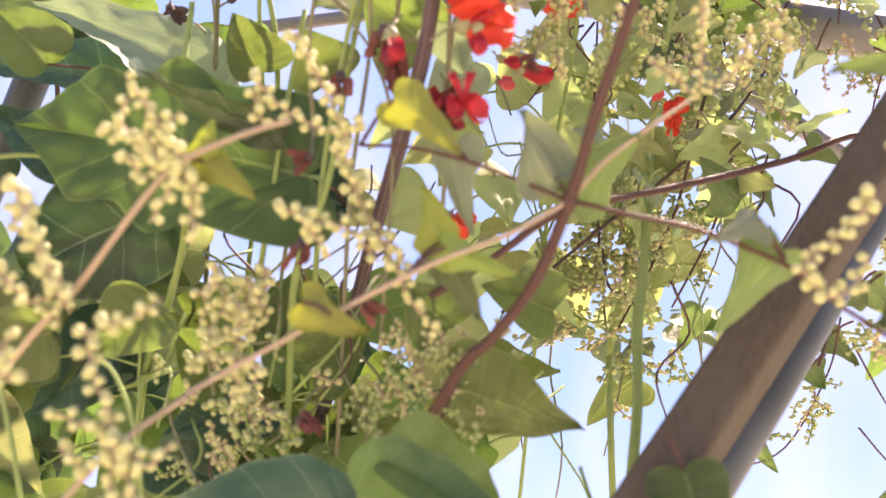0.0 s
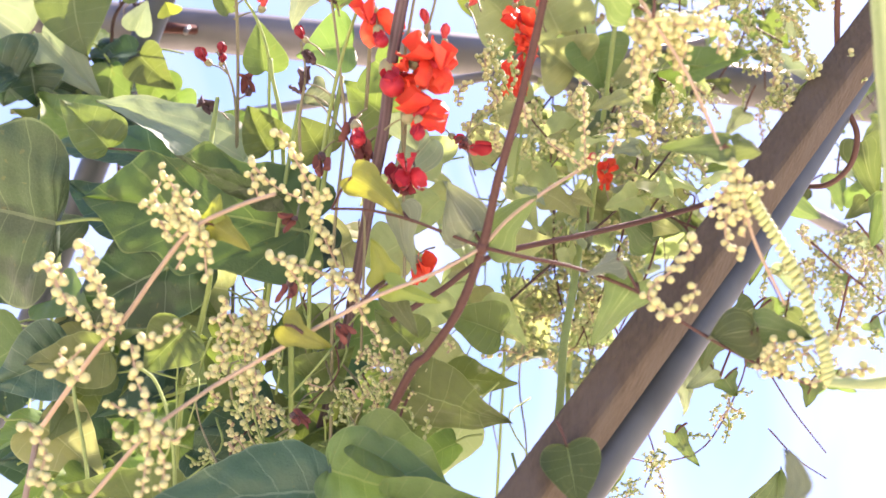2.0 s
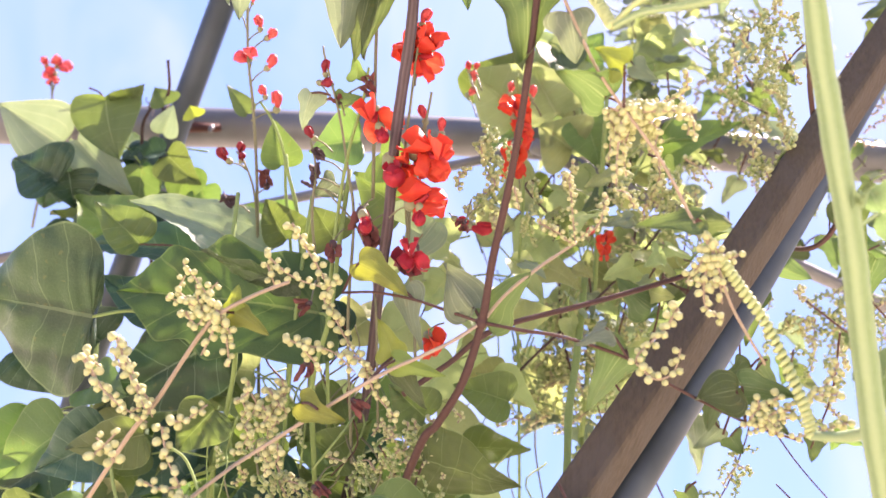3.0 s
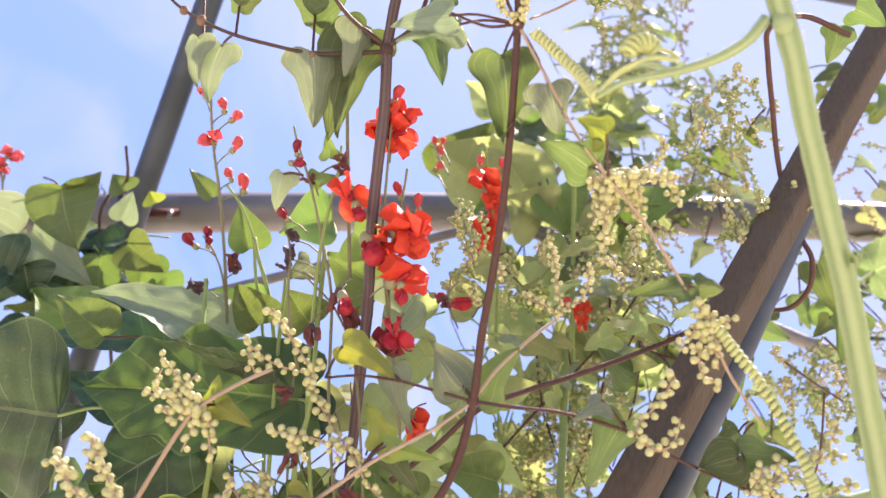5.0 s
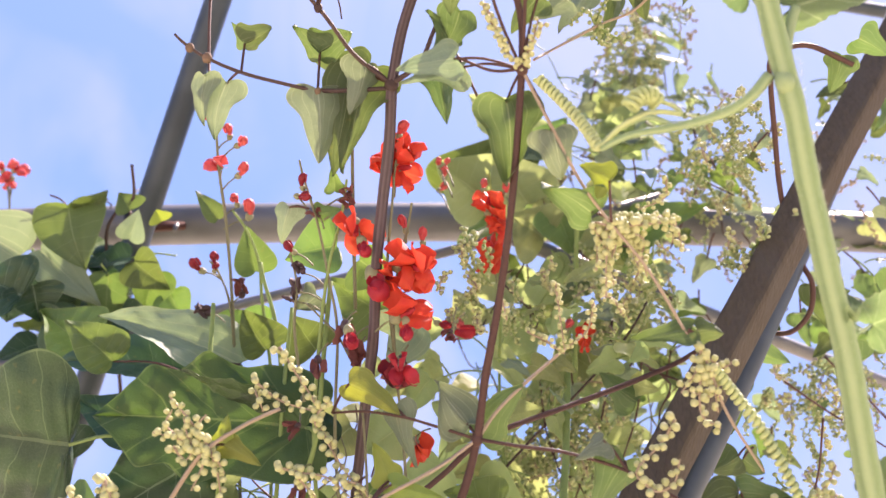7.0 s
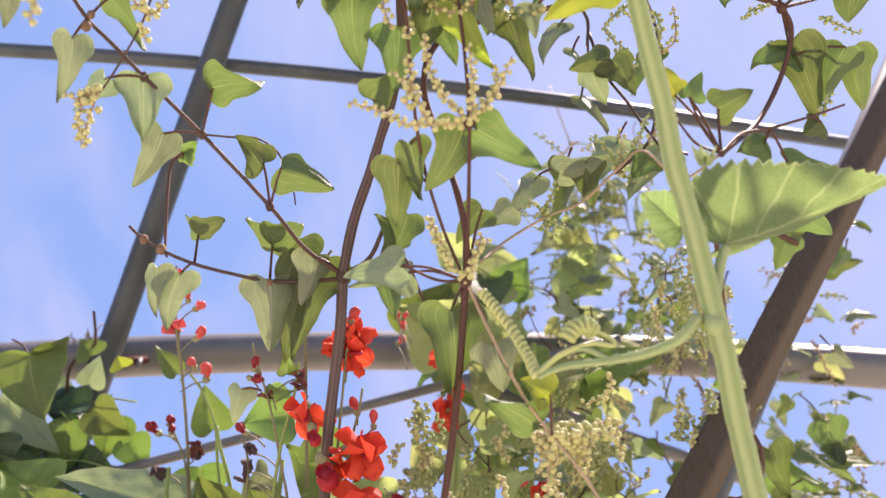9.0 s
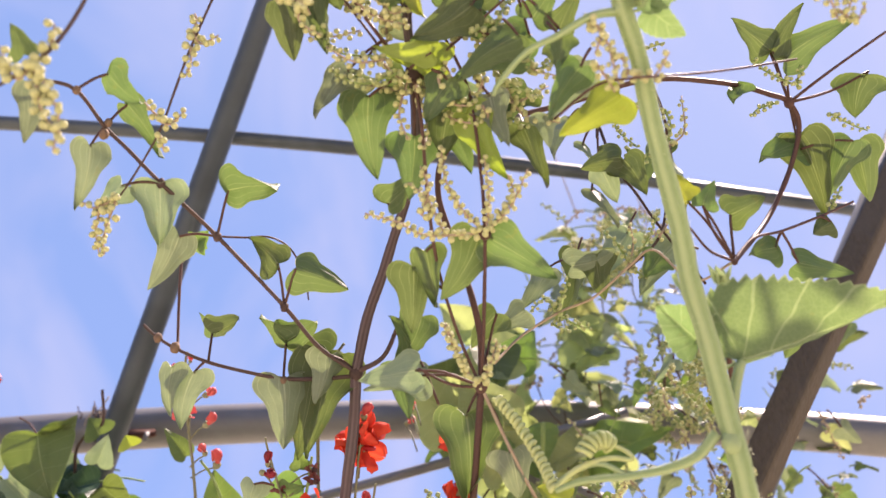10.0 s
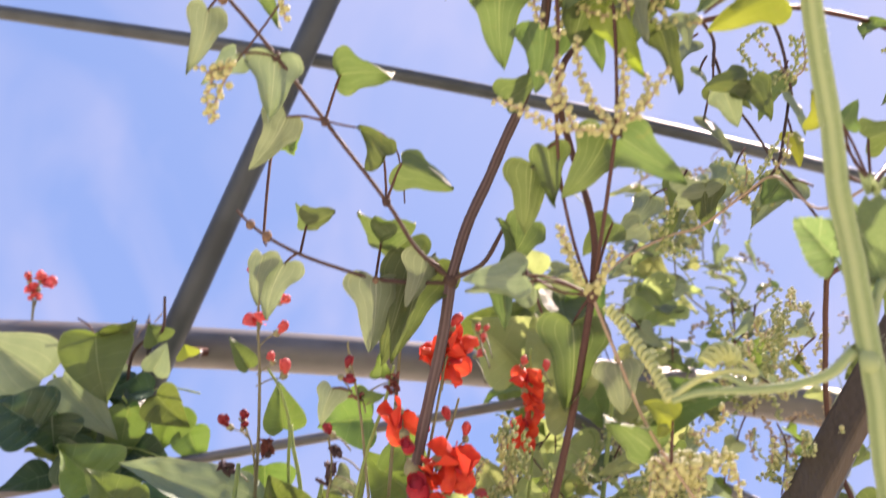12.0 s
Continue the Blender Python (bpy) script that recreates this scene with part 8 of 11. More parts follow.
leaf(bean_c, (0.1379, 0.6898, 2.0918), (0.1729, 0.7016, 2.0698), 0.0500, (0.04, -0.94, -0.33), "bean", mat=LEAF_LIT, wave=0.08)
leaf(bean_c, (0.1884, 0.7508, 1.8920), (0.1551, 0.7620, 1.8710), 0.0428, (-0.32, -0.92, -0.21), "bean", mat=LEAF_LIT, wave=0.08)
leaf(bean_c, (0.0837, 0.6637, 2.0558), (0.1028, 0.6503, 2.0810), 0.0381, (-0.10, -0.82, -0.56), "bean", mat=LEAF_BEAN, wave=0.08)
leaf(bean_c, (0.0146, 0.6838, 1.7625), (-0.0097, 0.6971, 1.7375), 0.0607, (-0.02, -0.97, -0.23), "bean", mat=LEAF_LIT, wave=0.08)
leaf(bean_c, (0.0938, 0.6749, 1.8856), (0.1285, 0.6851, 1.8664), 0.0391, (-0.31, -0.73, -0.61), "bean", mat=LEAF_LIT, wave=0.08)
leaf(bean_c, (0.1698, 0.7146, 1.9174), (0.1420, 0.7255, 1.8970), 0.0371, (-0.42, -0.90, -0.12), "bean", mat=LEAF_LIT, wave=0.08)
leaf(bean_c, (-0.0300, 0.5732, 1.8001), (-0.0514, 0.5799, 1.7875), 0.0357, (0.05, -0.94, -0.33), "bean", mat=LEAF_LIT, wave=0.08)
leaf(bean_c, (-0.0605, 0.5923, 1.8067), (-0.0826, 0.6009, 1.7905), 0.0406, (-0.12, -0.99, -0.07), "bean", mat=LEAF_LIT, wave=0.08)
leaf(bean_c, (-0.0094, 0.6047, 1.8686), (-0.0330, 0.5973, 1.8825), 0.0353, (0.11, -0.96, -0.27), "bean", mat=LEAF_LIT, wave=0.08)
leaf(bean_c, (0.1008, 0.7374, 1.8107), (0.1320, 0.7458, 1.7949), 0.0401, (-0.38, -0.69, -0.62), "bean", mat=LEAF_LIT, wave=0.08)
leaf(bean_c, (0.0468, 0.6688, 2.0887), (0.0224, 0.6574, 2.1103), 0.0390, (0.19, -0.91, -0.37), "bean", mat=LEAF_LIT, wave=0.08)

bean_d = thing("bean_plant", (-0.4200, 0.8500, 0.0000), "bright bean leaves wound round the steel pipe joint", "climbing plant", group="bean plants")
stem(bean_d, [(-0.2779, 0.8982, 1.6147), (-0.2663, 0.7887, 1.7782), (-0.2652, 0.7141, 1.8972), (-0.2650, 0.6536, 1.9683), (-0.2548, 0.6325, 1.9867), (-0.2362, 0.6178, 1.9929), (-0.2362, 0.6056, 2.0159)], 0.00167, 0.00109, STEM_DARK)
stem(bean_d, [(-0.3187, 0.8102, 1.6524), (-0.2967, 0.7069, 1.8468), (-0.3013, 0.6566, 1.9201), (-0.3078, 0.6423, 1.9469), (-0.3100, 0.6265, 1.9554)], 0.00176, 0.00128, STEM_GREEN)
leaf(bean_d, (-0.2812, 0.6120, 1.9818), (-0.2630, 0.6200, 1.9333), 0.0543, (0.30, -0.88, -0.36), "heart", mat=LEAF_BEAN, fold=10, curl=16, stalk=(-0.3035, 0.6250, 2.0011))
leaf(bean_d, (-0.3015, 0.6223, 1.9526), (-0.2586, 0.6415, 1.9165), 0.0361, (0.50, -0.80, -0.33), "bean", mat=LEAF_PALE)
leaf(bean_d, (-0.3186, 0.6285, 1.9516), (-0.3657, 0.6144, 1.9781), 0.0557, (0.49, -0.82, -0.31), "bean", mat=LEAF_PALE)
leaf(bean_d, (-0.2753, 0.6219, 1.9853), (-0.2557, 0.6152, 1.9979), 0.0261, (0.53, -0.55, -0.64), "bean", mat=LEAF_BEAN)
leaf(bean_d, (-0.2384, 0.6219, 1.9853), (-0.2471, 0.6158, 1.9968), 0.0261, (0.57, -0.77, -0.29), "bean", mat=LEAF_BEAN)
leaf(bean_d, (-0.2362, 0.6403, 1.9508), (-0.2101, 0.6505, 1.9316), 0.0326, (0.20, -0.79, -0.58), "bean", mat=LEAF_BEAN)
leaf(bean_d, (-0.2405, 0.6321, 1.9661), (-0.2319, 0.6219, 1.9853), 0.0217, (0.31, -0.82, -0.48), "bean", mat=LEAF_PALE)
leaf(bean_d, (-0.2218, 0.6532, 1.9478), (-0.2350, 0.6697, 1.9167), 0.0352, (0.29, -0.85, -0.45), "bean", mat=LEAF_BEAN)
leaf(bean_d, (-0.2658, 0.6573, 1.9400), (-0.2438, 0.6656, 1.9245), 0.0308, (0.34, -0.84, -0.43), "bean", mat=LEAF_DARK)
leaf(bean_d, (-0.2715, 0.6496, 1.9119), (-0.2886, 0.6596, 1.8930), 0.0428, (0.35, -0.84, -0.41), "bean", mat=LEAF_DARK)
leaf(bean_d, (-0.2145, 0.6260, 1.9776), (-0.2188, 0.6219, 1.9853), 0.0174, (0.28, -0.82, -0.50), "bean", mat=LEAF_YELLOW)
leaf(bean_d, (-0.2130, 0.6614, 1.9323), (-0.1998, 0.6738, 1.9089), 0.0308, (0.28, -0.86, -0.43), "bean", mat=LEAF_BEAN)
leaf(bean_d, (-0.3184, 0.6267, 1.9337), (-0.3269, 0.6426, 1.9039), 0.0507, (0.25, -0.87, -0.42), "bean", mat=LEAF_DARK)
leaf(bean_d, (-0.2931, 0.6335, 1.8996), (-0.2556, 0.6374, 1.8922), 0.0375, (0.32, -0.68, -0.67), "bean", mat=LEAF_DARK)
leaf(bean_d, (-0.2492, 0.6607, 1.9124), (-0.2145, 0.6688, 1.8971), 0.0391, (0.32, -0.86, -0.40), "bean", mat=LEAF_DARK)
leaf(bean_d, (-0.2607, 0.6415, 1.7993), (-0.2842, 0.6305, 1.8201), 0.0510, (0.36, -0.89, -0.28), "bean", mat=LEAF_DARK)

gourd = thing("gourd_vine", (0.2500, 0.4000, 0.0000), "hairy pale green gourd vine with toothed leaves and coiled tendrils", "climbing plant")
stem(gourd, [(0.2505, 0.5555, 1.5137), (0.2138, 0.4648, 1.6418), (0.1944, 0.4226, 1.6999), (0.1850, 0.3993, 1.7394), (0.1750, 0.3733, 1.7820), (0.1687, 0.3608, 1.8033), (0.1633, 0.3492, 1.8250), (0.1578, 0.3377, 1.8468), (0.1530, 0.3253, 1.8679), (0.1468, 0.3148, 1.8942), (0.1403, 0.3027, 1.9208), (0.1332, 0.2916, 1.9434), (0.1285, 0.2796, 1.9654), (0.1221, 0.2671, 1.9865), (0.1160, 0.2546, 2.0075), (0.1108, 0.2413, 2.0278), (0.1027, 0.2274, 2.0472), (0.0955, 0.2143, 2.0670), (0.0869, 0.1984, 2.0901)], 0.00575, 0.00386, STEM_GOURD, sides=30, ridges=5)
knot(gourd, (0.1480, 0.3182, 1.8791), 0.00441, STEM_GOURD, "stem_node")
knot(gourd, (0.1022, 0.2279, 2.0461), 0.00385, STEM_GOURD, "stem_node")
stem(gourd, [(0.1038, 0.2293, 2.0457), (0.0888, 0.2256, 2.0398), (0.0744, 0.2295, 2.0326), (0.0606, 0.2369, 2.0295), (0.0488, 0.2472, 2.0208), (0.0463, 0.2498, 2.0161)], 0.00193, 0.00098, STEM_GOURD, sides=16, ridges=4)
stem(gourd, [(0.1427, 0.3199, 1.8837), (0.1335, 0.3240, 1.8746), (0.1214, 0.3314, 1.8713), (0.1052, 0.3378, 1.8701), (0.0859, 0.3435, 1.8698), (0.0740, 0.3506, 1.8673)], 0.00272, 0.00129, STEM_GOURD, sides=16, ridges=4)
stem(gourd, [(0.1052, 0.3378, 1.8701), (0.0936, 0.3399, 1.8766), (0.0805, 0.3469, 1.8741), (0.0717, 0.3522, 1.8685)], 0.00152, 0.00078, STEM_GOURD)
coil(gourd, [(0.0736, 0.3514, 1.8679), (0.0685, 0.3582, 1.8848), (0.0597, 0.3650, 1.9040), (0.0497, 0.3682, 1.9193)], 18, 0.00186, 0.00126, TENDRIL)
coil(gourd, [(0.0859, 0.3378, 1.8807), (0.0902, 0.3374, 1.8856), (0.0958, 0.3387, 1.8874), (0.1001, 0.3422, 1.8851)], 7, 0.00332, 0.00128, TENDRIL)
stem(gourd, [(0.0736, 0.3514, 1.8679), (0.0838, 0.3430, 1.8752), (0.0974, 0.3388, 1.8787), (0.1079, 0.3392, 1.8780), (0.1059, 0.3393, 1.8820), (0.0991, 0.3397, 1.8856)], 0.00143, 0.00103, TENDRIL)
stem(gourd, [(0.1939, 0.4188, 1.7070), (0.1874, 0.4406, 1.7086), (0.1775, 0.4560, 1.7116)], 0.00325, 0.00216, STEM_GOURD)
coil(gourd, [(0.1775, 0.4557, 1.7121), (0.1733, 0.4516, 1.7263), (0.1651, 0.4465, 1.7444), (0.1552, 0.4403, 1.7624), (0.1430, 0.4334, 1.7774), (0.1328, 0.4279, 1.7901)], 30, 0.00185, 0.00140, TENDRIL)
leaf(gourd, (0.1572, 0.3138, 1.9150), (0.2310, 0.2978, 1.9410), 0.0510, (0.04, -0.45, -0.89), "gourd", mat=LEAF_GOURD, fold=-46, curl=10, stalk=(0.1492, 0.3188, 1.8869), teeth=0.04, rows=56, cols=8, wave=0.07, stalk_mat=STEM_GOURD, stalk_r=0.0024)
leaf(gourd, (0.1090, 0.2242, 2.0531), (0.1366, 0.2170, 2.0665), 0.0361, (-0.37, -0.85, -0.37), "gourd", mat=LEAF_GOURD, fold=15, curl=12, stalk=(0.1029, 0.2285, 2.0451), teeth=0.035, rows=30, cols=6, stalk_mat=STEM_GOURD, stalk_r=0.002)
leaf(gourd, (0.1400, 0.3202, 1.9284), (0.1222, 0.3128, 1.9420), 0.0269, (-0.15, -0.97, -0.21), "gourd", mat=LEAF_GOURD, stalk=(0.1394, 0.3106, 1.9146), teeth=0.035, rows=30, cols=6, stalk_mat=STEM_GOURD)
leaf(gourd, (0.1150, 0.2246, 2.0418), (0.1292, 0.2298, 2.0322), 0.0167, (-0.49, -0.35, -0.80), "gourd", mat=LEAF_GOURD, stalk=(0.1041, 0.2291, 2.0440), teeth=0.035, rows=24, cols=5, stalk_mat=STEM_GOURD)
leaf(gourd, (0.1889, 0.3742, 1.7908), (0.2188, 0.3678, 1.8029), 0.0275, (-0.34, -0.76, -0.55), "gourd", mat=LEAF_GOURD, stalk=(0.1747, 0.3765, 1.7780), teeth=0.03, rows=30, cols=6, stalk_mat=STEM_GOURD)
leaf(gourd, (0.1924, 0.4143, 1.7261), (0.2189, 0.4048, 1.7440), 0.0253, (-0.31, -0.86, -0.40), "gourd", mat=LEAF_GOURD, stalk=(0.1858, 0.4078, 1.7191), teeth=0.03, rows=30, cols=6, stalk_mat=STEM_GOURD)
bud_tuft(gourd, (0.1755, 0.3654, 1.7904), 0.007)
bud_tuft(gourd, (0.1079, 0.2235, 2.0439), 0.006)
bud_tuft(gourd, (0.1450, 0.2877, 1.9422), 0.006)

vine_e = thing("yam_vine", (0.2800, 0.7500, 0.0000), "yam vine with fine bud sprays twining on the wooden beam", "climbing plant", group="yam vines")
stem(vine_e, [(-0.0265, 0.5255, 1.7405), (-0.0013, 0.5264, 1.7602), (0.0249, 0.5262, 1.7820), (0.0745, 0.5476, 1.8056), (0.1128, 0.5611, 1.8228), (0.1497, 0.5741, 1.8409), (0.1798, 0.5818, 1.8584), (0.2136, 0.5985, 1.8707), (0.2271, 0.5746, 1.8614), (0.2383, 0.5639, 1.8708), (0.2401, 0.5552, 1.8872), (0.2346, 0.5526, 1.9027), (0.2252, 0.5402, 1.9259), (0.2186, 0.5237, 1.9463), (0.2143, 0.5057, 1.9695), (0.2083, 0.4822, 1.9924), (0.2063, 0.4659, 2.0017), (0.2270, 0.4626, 2.0080), (0.2555, 0.4684, 1.9970)], 0.00173, 0.00178, STEM_RED)
stem(vine_e, [(0.0899, 0.7078, 1.7599), (0.0941, 0.6687, 1.8334), (0.0962, 0.6296, 1.9069), (0.0983, 0.5905, 1.9805)], 0.00208, 0.00167, STEM_GREEN)
stem(vine_e, [(0.0181, 0.6581, 1.7681), (0.0573, 0.6378, 1.8062), (0.0926, 0.6213, 1.8374), (0.1240, 0.6047, 1.8686), (0.1480, 0.6078, 1.9053)], 0.00098, 0.00081, STEM_DARK)
stem(vine_e, [(0.2377, 0.5715, 1.8032), (0.2419, 0.6096, 1.7742), (0.2308, 0.6269, 1.7416)], 0.00079, 0.00059, STEM_RED)
stem(vine_e, [(0.1699, 0.6033, 1.7434), (0.1829, 0.6061, 1.7807), (0.1792, 0.5819, 1.8263)], 0.00079, 0.00059, STEM_RED)
stem(vine_e, [(0.1441, 0.6491, 1.8702), (0.1399, 0.6687, 1.8334), (0.1232, 0.6921, 1.7893)], 0.00092, 0.00067, STEM_RED)
stem(vine_e, [(0.0691, 0.6531, 1.8628), (0.0733, 0.6726, 1.8261), (0.0858, 0.7000, 1.7746)], 0.00092, 0.00067, STEM_RED)
stem(vine_e, [(0.1232, 0.6335, 1.8996), (0.1149, 0.6687, 1.8334), (0.0899, 0.7039, 1.7672)], 0.00092, 0.00067, STEM_RED)
stem(vine_e, [(0.2075, 0.6525, 2.0768), (0.2122, 0.6749, 2.0348), (0.1884, 0.7017, 1.9844)], 0.00105, 0.00076, STEM_RED)
stem(vine_e, [(0.2773, 0.6491, 1.8702), (0.3106, 0.6648, 1.8408), (0.3397, 0.6804, 1.8114)], 0.00092, 0.00067, STEM_RED)
stem(vine_e, [(0.2411, 0.6382, 1.8482), (0.2694, 0.6477, 1.8303), (0.3139, 0.6610, 1.8053)], 0.00089, 0.00065, STEM_RED)
beads(vine_e, [(0.1776, 0.5414, 1.9876), (0.1761, 0.5352, 1.9751), (0.1845, 0.5505, 1.9706)], 0.00160, 0.00176, seed=297)
beads(vine_e, [(0.1994, 0.5366, 1.9966), (0.1948, 0.5343, 1.9900), (0.2014, 0.5416, 1.9872)], 0.00160, 0.00176, seed=298, mat=BUD_GREEN)
beads(vine_e, [(0.2171, 0.5296, 2.0098), (0.2204, 0.5476, 2.0184), (0.2227, 0.5390, 1.9921)], 0.00160, 0.00176, seed=299, mat=BUD_GREEN)
beads(vine_e, [(0.2059, 0.5245, 2.0195), (0.1991, 0.5154, 2.0038), (0.2166, 0.5311, 2.0070)], 0.00160, 0.00176, seed=300)
beads(vine_e, [(0.1770, 0.5447, 1.9814), (0.1720, 0.5475, 1.9721), (0.1782, 0.5512, 1.9692)], 0.00160, 0.00176, seed=301, mat=BUD_GREEN)
beads(vine_e, [(0.1977, 0.5284, 2.0120), (0.1891, 0.5241, 1.9976), (0.2043, 0.5342, 2.0012)], 0.00160, 0.00176, seed=302, mat=BUD_GREEN)
beads(vine_e, [(0.2281, 0.5467, 1.9777), (0.2322, 0.5533, 1.9721), (0.2335, 0.5519, 1.9678)], 0.00160, 0.00176, seed=303)
beads(vine_e, [(0.1971, 0.5449, 1.9810), (0.1982, 0.5622, 1.9815), (0.1950, 0.5516, 1.9685)], 0.00160, 0.00176, seed=304, mat=BUD_GREEN)
beads(vine_e, [(0.1956, 0.5335, 2.0024), (0.1956, 0.5211, 1.9855), (0.1860, 0.5421, 1.9863)], 0.00160, 0.00176, seed=305, mat=BUD_GREEN)
beads(vine_e, [(0.2296, 0.5364, 1.9970), (0.2329, 0.5479, 1.9966), (0.2230, 0.5444, 1.9820)], 0.00160, 0.00176, seed=306)
beads(vine_e, [(0.2022, 0.5397, 1.9909), (0.1966, 0.5370, 1.9830), (0.2122, 0.5462, 1.9786)], 0.00160, 0.00176, seed=307, mat=BUD_GREEN)
beads(vine_e, [(0.2047, 0.5315, 2.0062), (0.2039, 0.5437, 2.0101), (0.2113, 0.5382, 1.9937)], 0.00160, 0.00176, seed=308, mat=BUD_GREEN)
beads(vine_e, [(0.2101, 0.5410, 1.9883), (0.2136, 0.5424, 1.9777), (0.2217, 0.5509, 1.9697)], 0.00160, 0.00176, seed=309)
beads(vine_e, [(0.2043, 0.5464, 1.9783), (0.2011, 0.5408, 1.9671), (0.2132, 0.5519, 1.9679)], 0.00160, 0.00176, seed=310, mat=BUD_GREEN)
beads(vine_e, [(0.1716, 0.5444, 1.9820), (0.1784, 0.5587, 1.9837), (0.1610, 0.5504, 1.9707)], 0.00160, 0.00176, seed=311, mat=BUD_GREEN)
beads(vine_e, [(0.1854, 0.5344, 2.0008), (0.1798, 0.5312, 1.9930), (0.1948, 0.5445, 1.9819)], 0.00160, 0.00176, seed=312)
beads(vine_e, [(0.2142, 0.5262, 1.9097), (0.2119, 0.5313, 1.9024), (0.2192, 0.5306, 1.9014)], 0.00176, 0.00194, seed=313)
beads(vine_e, [(0.1910, 0.5311, 1.9005), (0.1955, 0.5386, 1.8950), (0.1894, 0.5383, 1.8869)], 0.00176, 0.00194, seed=314, mat=BUD_GREEN)
beads(vine_e, [(0.2187, 0.5239, 1.9140), (0.2230, 0.5356, 1.9150), (0.2081, 0.5316, 1.8994)], 0.00176, 0.00194, seed=315, mat=BUD_GREEN)
beads(vine_e, [(0.2233, 0.5200, 1.9213), (0.2295, 0.5354, 1.9223), (0.2251, 0.5256, 1.9109)], 0.00176, 0.00194, seed=316)
beads(vine_e, [(0.1994, 0.5328, 1.8974), (0.1984, 0.5206, 1.8857), (0.1906, 0.5371, 1.8891)], 0.00176, 0.00194, seed=317, mat=BUD_GREEN)
beads(vine_e, [(0.2012, 0.5216, 1.9183), (0.2002, 0.5121, 1.9043), (0.2021, 0.5275, 1.9072)], 0.00176, 0.00194, seed=318, mat=BUD_GREEN)
beads(vine_e, [(0.2033, 0.5227, 1.9163), (0.1980, 0.5207, 1.9097), (0.2078, 0.5298, 1.9030)], 0.00176, 0.00194, seed=319)
beads(vine_e, [(0.1838, 0.5294, 1.9037), (0.1914, 0.5432, 1.9025), (0.1731, 0.5360, 1.8913)], 0.00176, 0.00194, seed=320, mat=BUD_GREEN)
beads(vine_e, [(0.1845, 0.5301, 1.9024), (0.1781, 0.5250, 1.8909), (0.1888, 0.5360, 1.8913)], 0.00176, 0.00194, seed=321, mat=BUD_GREEN)
beads(vine_e, [(0.1836, 0.5250, 1.9120), (0.1791, 0.5219, 1.9003), (0.1837, 0.5321, 1.8987)], 0.00176, 0.00194, seed=322)
beads(vine_e, [(0.2231, 0.5210, 1.9194), (0.2276, 0.5321, 1.9186), (0.2332, 0.5269, 1.9084)], 0.00176, 0.00194, seed=323, mat=BUD_GREEN)
beads(vine_e, [(0.2122, 0.5269, 1.9085), (0.2173, 0.5396, 1.9112), (0.2226, 0.5329, 1.8970)], 0.00176, 0.00194, seed=324, mat=BUD_GREEN)
beads(vine_e, [(0.1956, 0.5332, 1.8965), (0.1860, 0.5202, 1.8847), (0.2025, 0.5414, 1.8812)], 0.00176, 0.00194, seed=325)
beads(vine_e, [(0.2013, 0.5282, 1.9060), (0.1953, 0.5295, 1.8986), (0.2017, 0.5344, 1.8943)], 0.00176, 0.00194, seed=326, mat=BUD_GREEN)
beads(vine_e, [(0.1639, 0.6570, 2.1749), (0.1552, 0.6531, 2.1608), (0.1701, 0.6688, 2.1528)], 0.00196, 0.00216, seed=327)
beads(vine_e, [(0.1834, 0.6636, 2.1626), (0.1793, 0.6669, 2.1552), (0.1874, 0.6764, 2.1385)], 0.00196, 0.00216, seed=328, mat=BUD_GREEN)
beads(vine_e, [(0.1447, 0.6642, 2.1613), (0.1473, 0.6815, 2.1622), (0.1532, 0.6746, 2.1417)], 0.00196, 0.00216, seed=329, mat=BUD_GREEN)
beads(vine_e, [(0.1856, 0.6696, 2.1512), (0.1926, 0.6803, 2.1467), (0.1778, 0.6821, 2.1278)], 0.00196, 0.00216, seed=330)
beads(vine_e, [(0.1630, 0.6681, 2.1541), (0.1717, 0.6894, 2.1556), (0.1480, 0.6762, 2.1387)], 0.00196, 0.00216, seed=331, mat=BUD_GREEN)
beads(vine_e, [(0.1584, 0.6617, 2.1660), (0.1500, 0.6529, 2.1468), (0.1525, 0.6744, 2.1422)], 0.00196, 0.00216, seed=332, mat=BUD_GREEN)
beads(vine_e, [(0.1846, 0.6638, 2.1622), (0.1803, 0.6760, 2.1566), (0.1756, 0.6721, 2.1466)], 0.00196, 0.00216, seed=333)
beads(vine_e, [(0.1785, 0.6700, 2.1505), (0.1734, 0.6701, 2.1351), (0.1710, 0.6819, 2.1280)], 0.00196, 0.00216, seed=334, mat=BUD_GREEN)
beads(vine_e, [(0.1488, 0.6700, 2.1505), (0.1428, 0.6674, 2.1363), (0.1452, 0.6826, 2.1267)], 0.00196, 0.00216, seed=335, mat=BUD_GREEN)
beads(vine_e, [(0.1679, 0.6630, 2.1636), (0.1670, 0.6562, 2.1487), (0.1644, 0.6709, 2.1488)], 0.00196, 0.00216, seed=336)
beads(vine_e, [(0.1510, 0.6779, 2.1355), (0.1469, 0.6972, 2.1364), (0.1572, 0.6840, 2.1241)], 0.00196, 0.00216, seed=337, mat=BUD_GREEN)
beads(vine_e, [(0.1699, 0.6517, 2.1849), (0.1695, 0.6485, 2.1687), (0.1550, 0.6615, 2.1664)], 0.00196, 0.00216, seed=338, mat=BUD_GREEN)
beads(vine_e, [(0.1453, 0.6594, 2.1704), (0.1437, 0.6609, 2.1566), (0.1342, 0.6710, 2.1487)], 0.00196, 0.00216, seed=339)
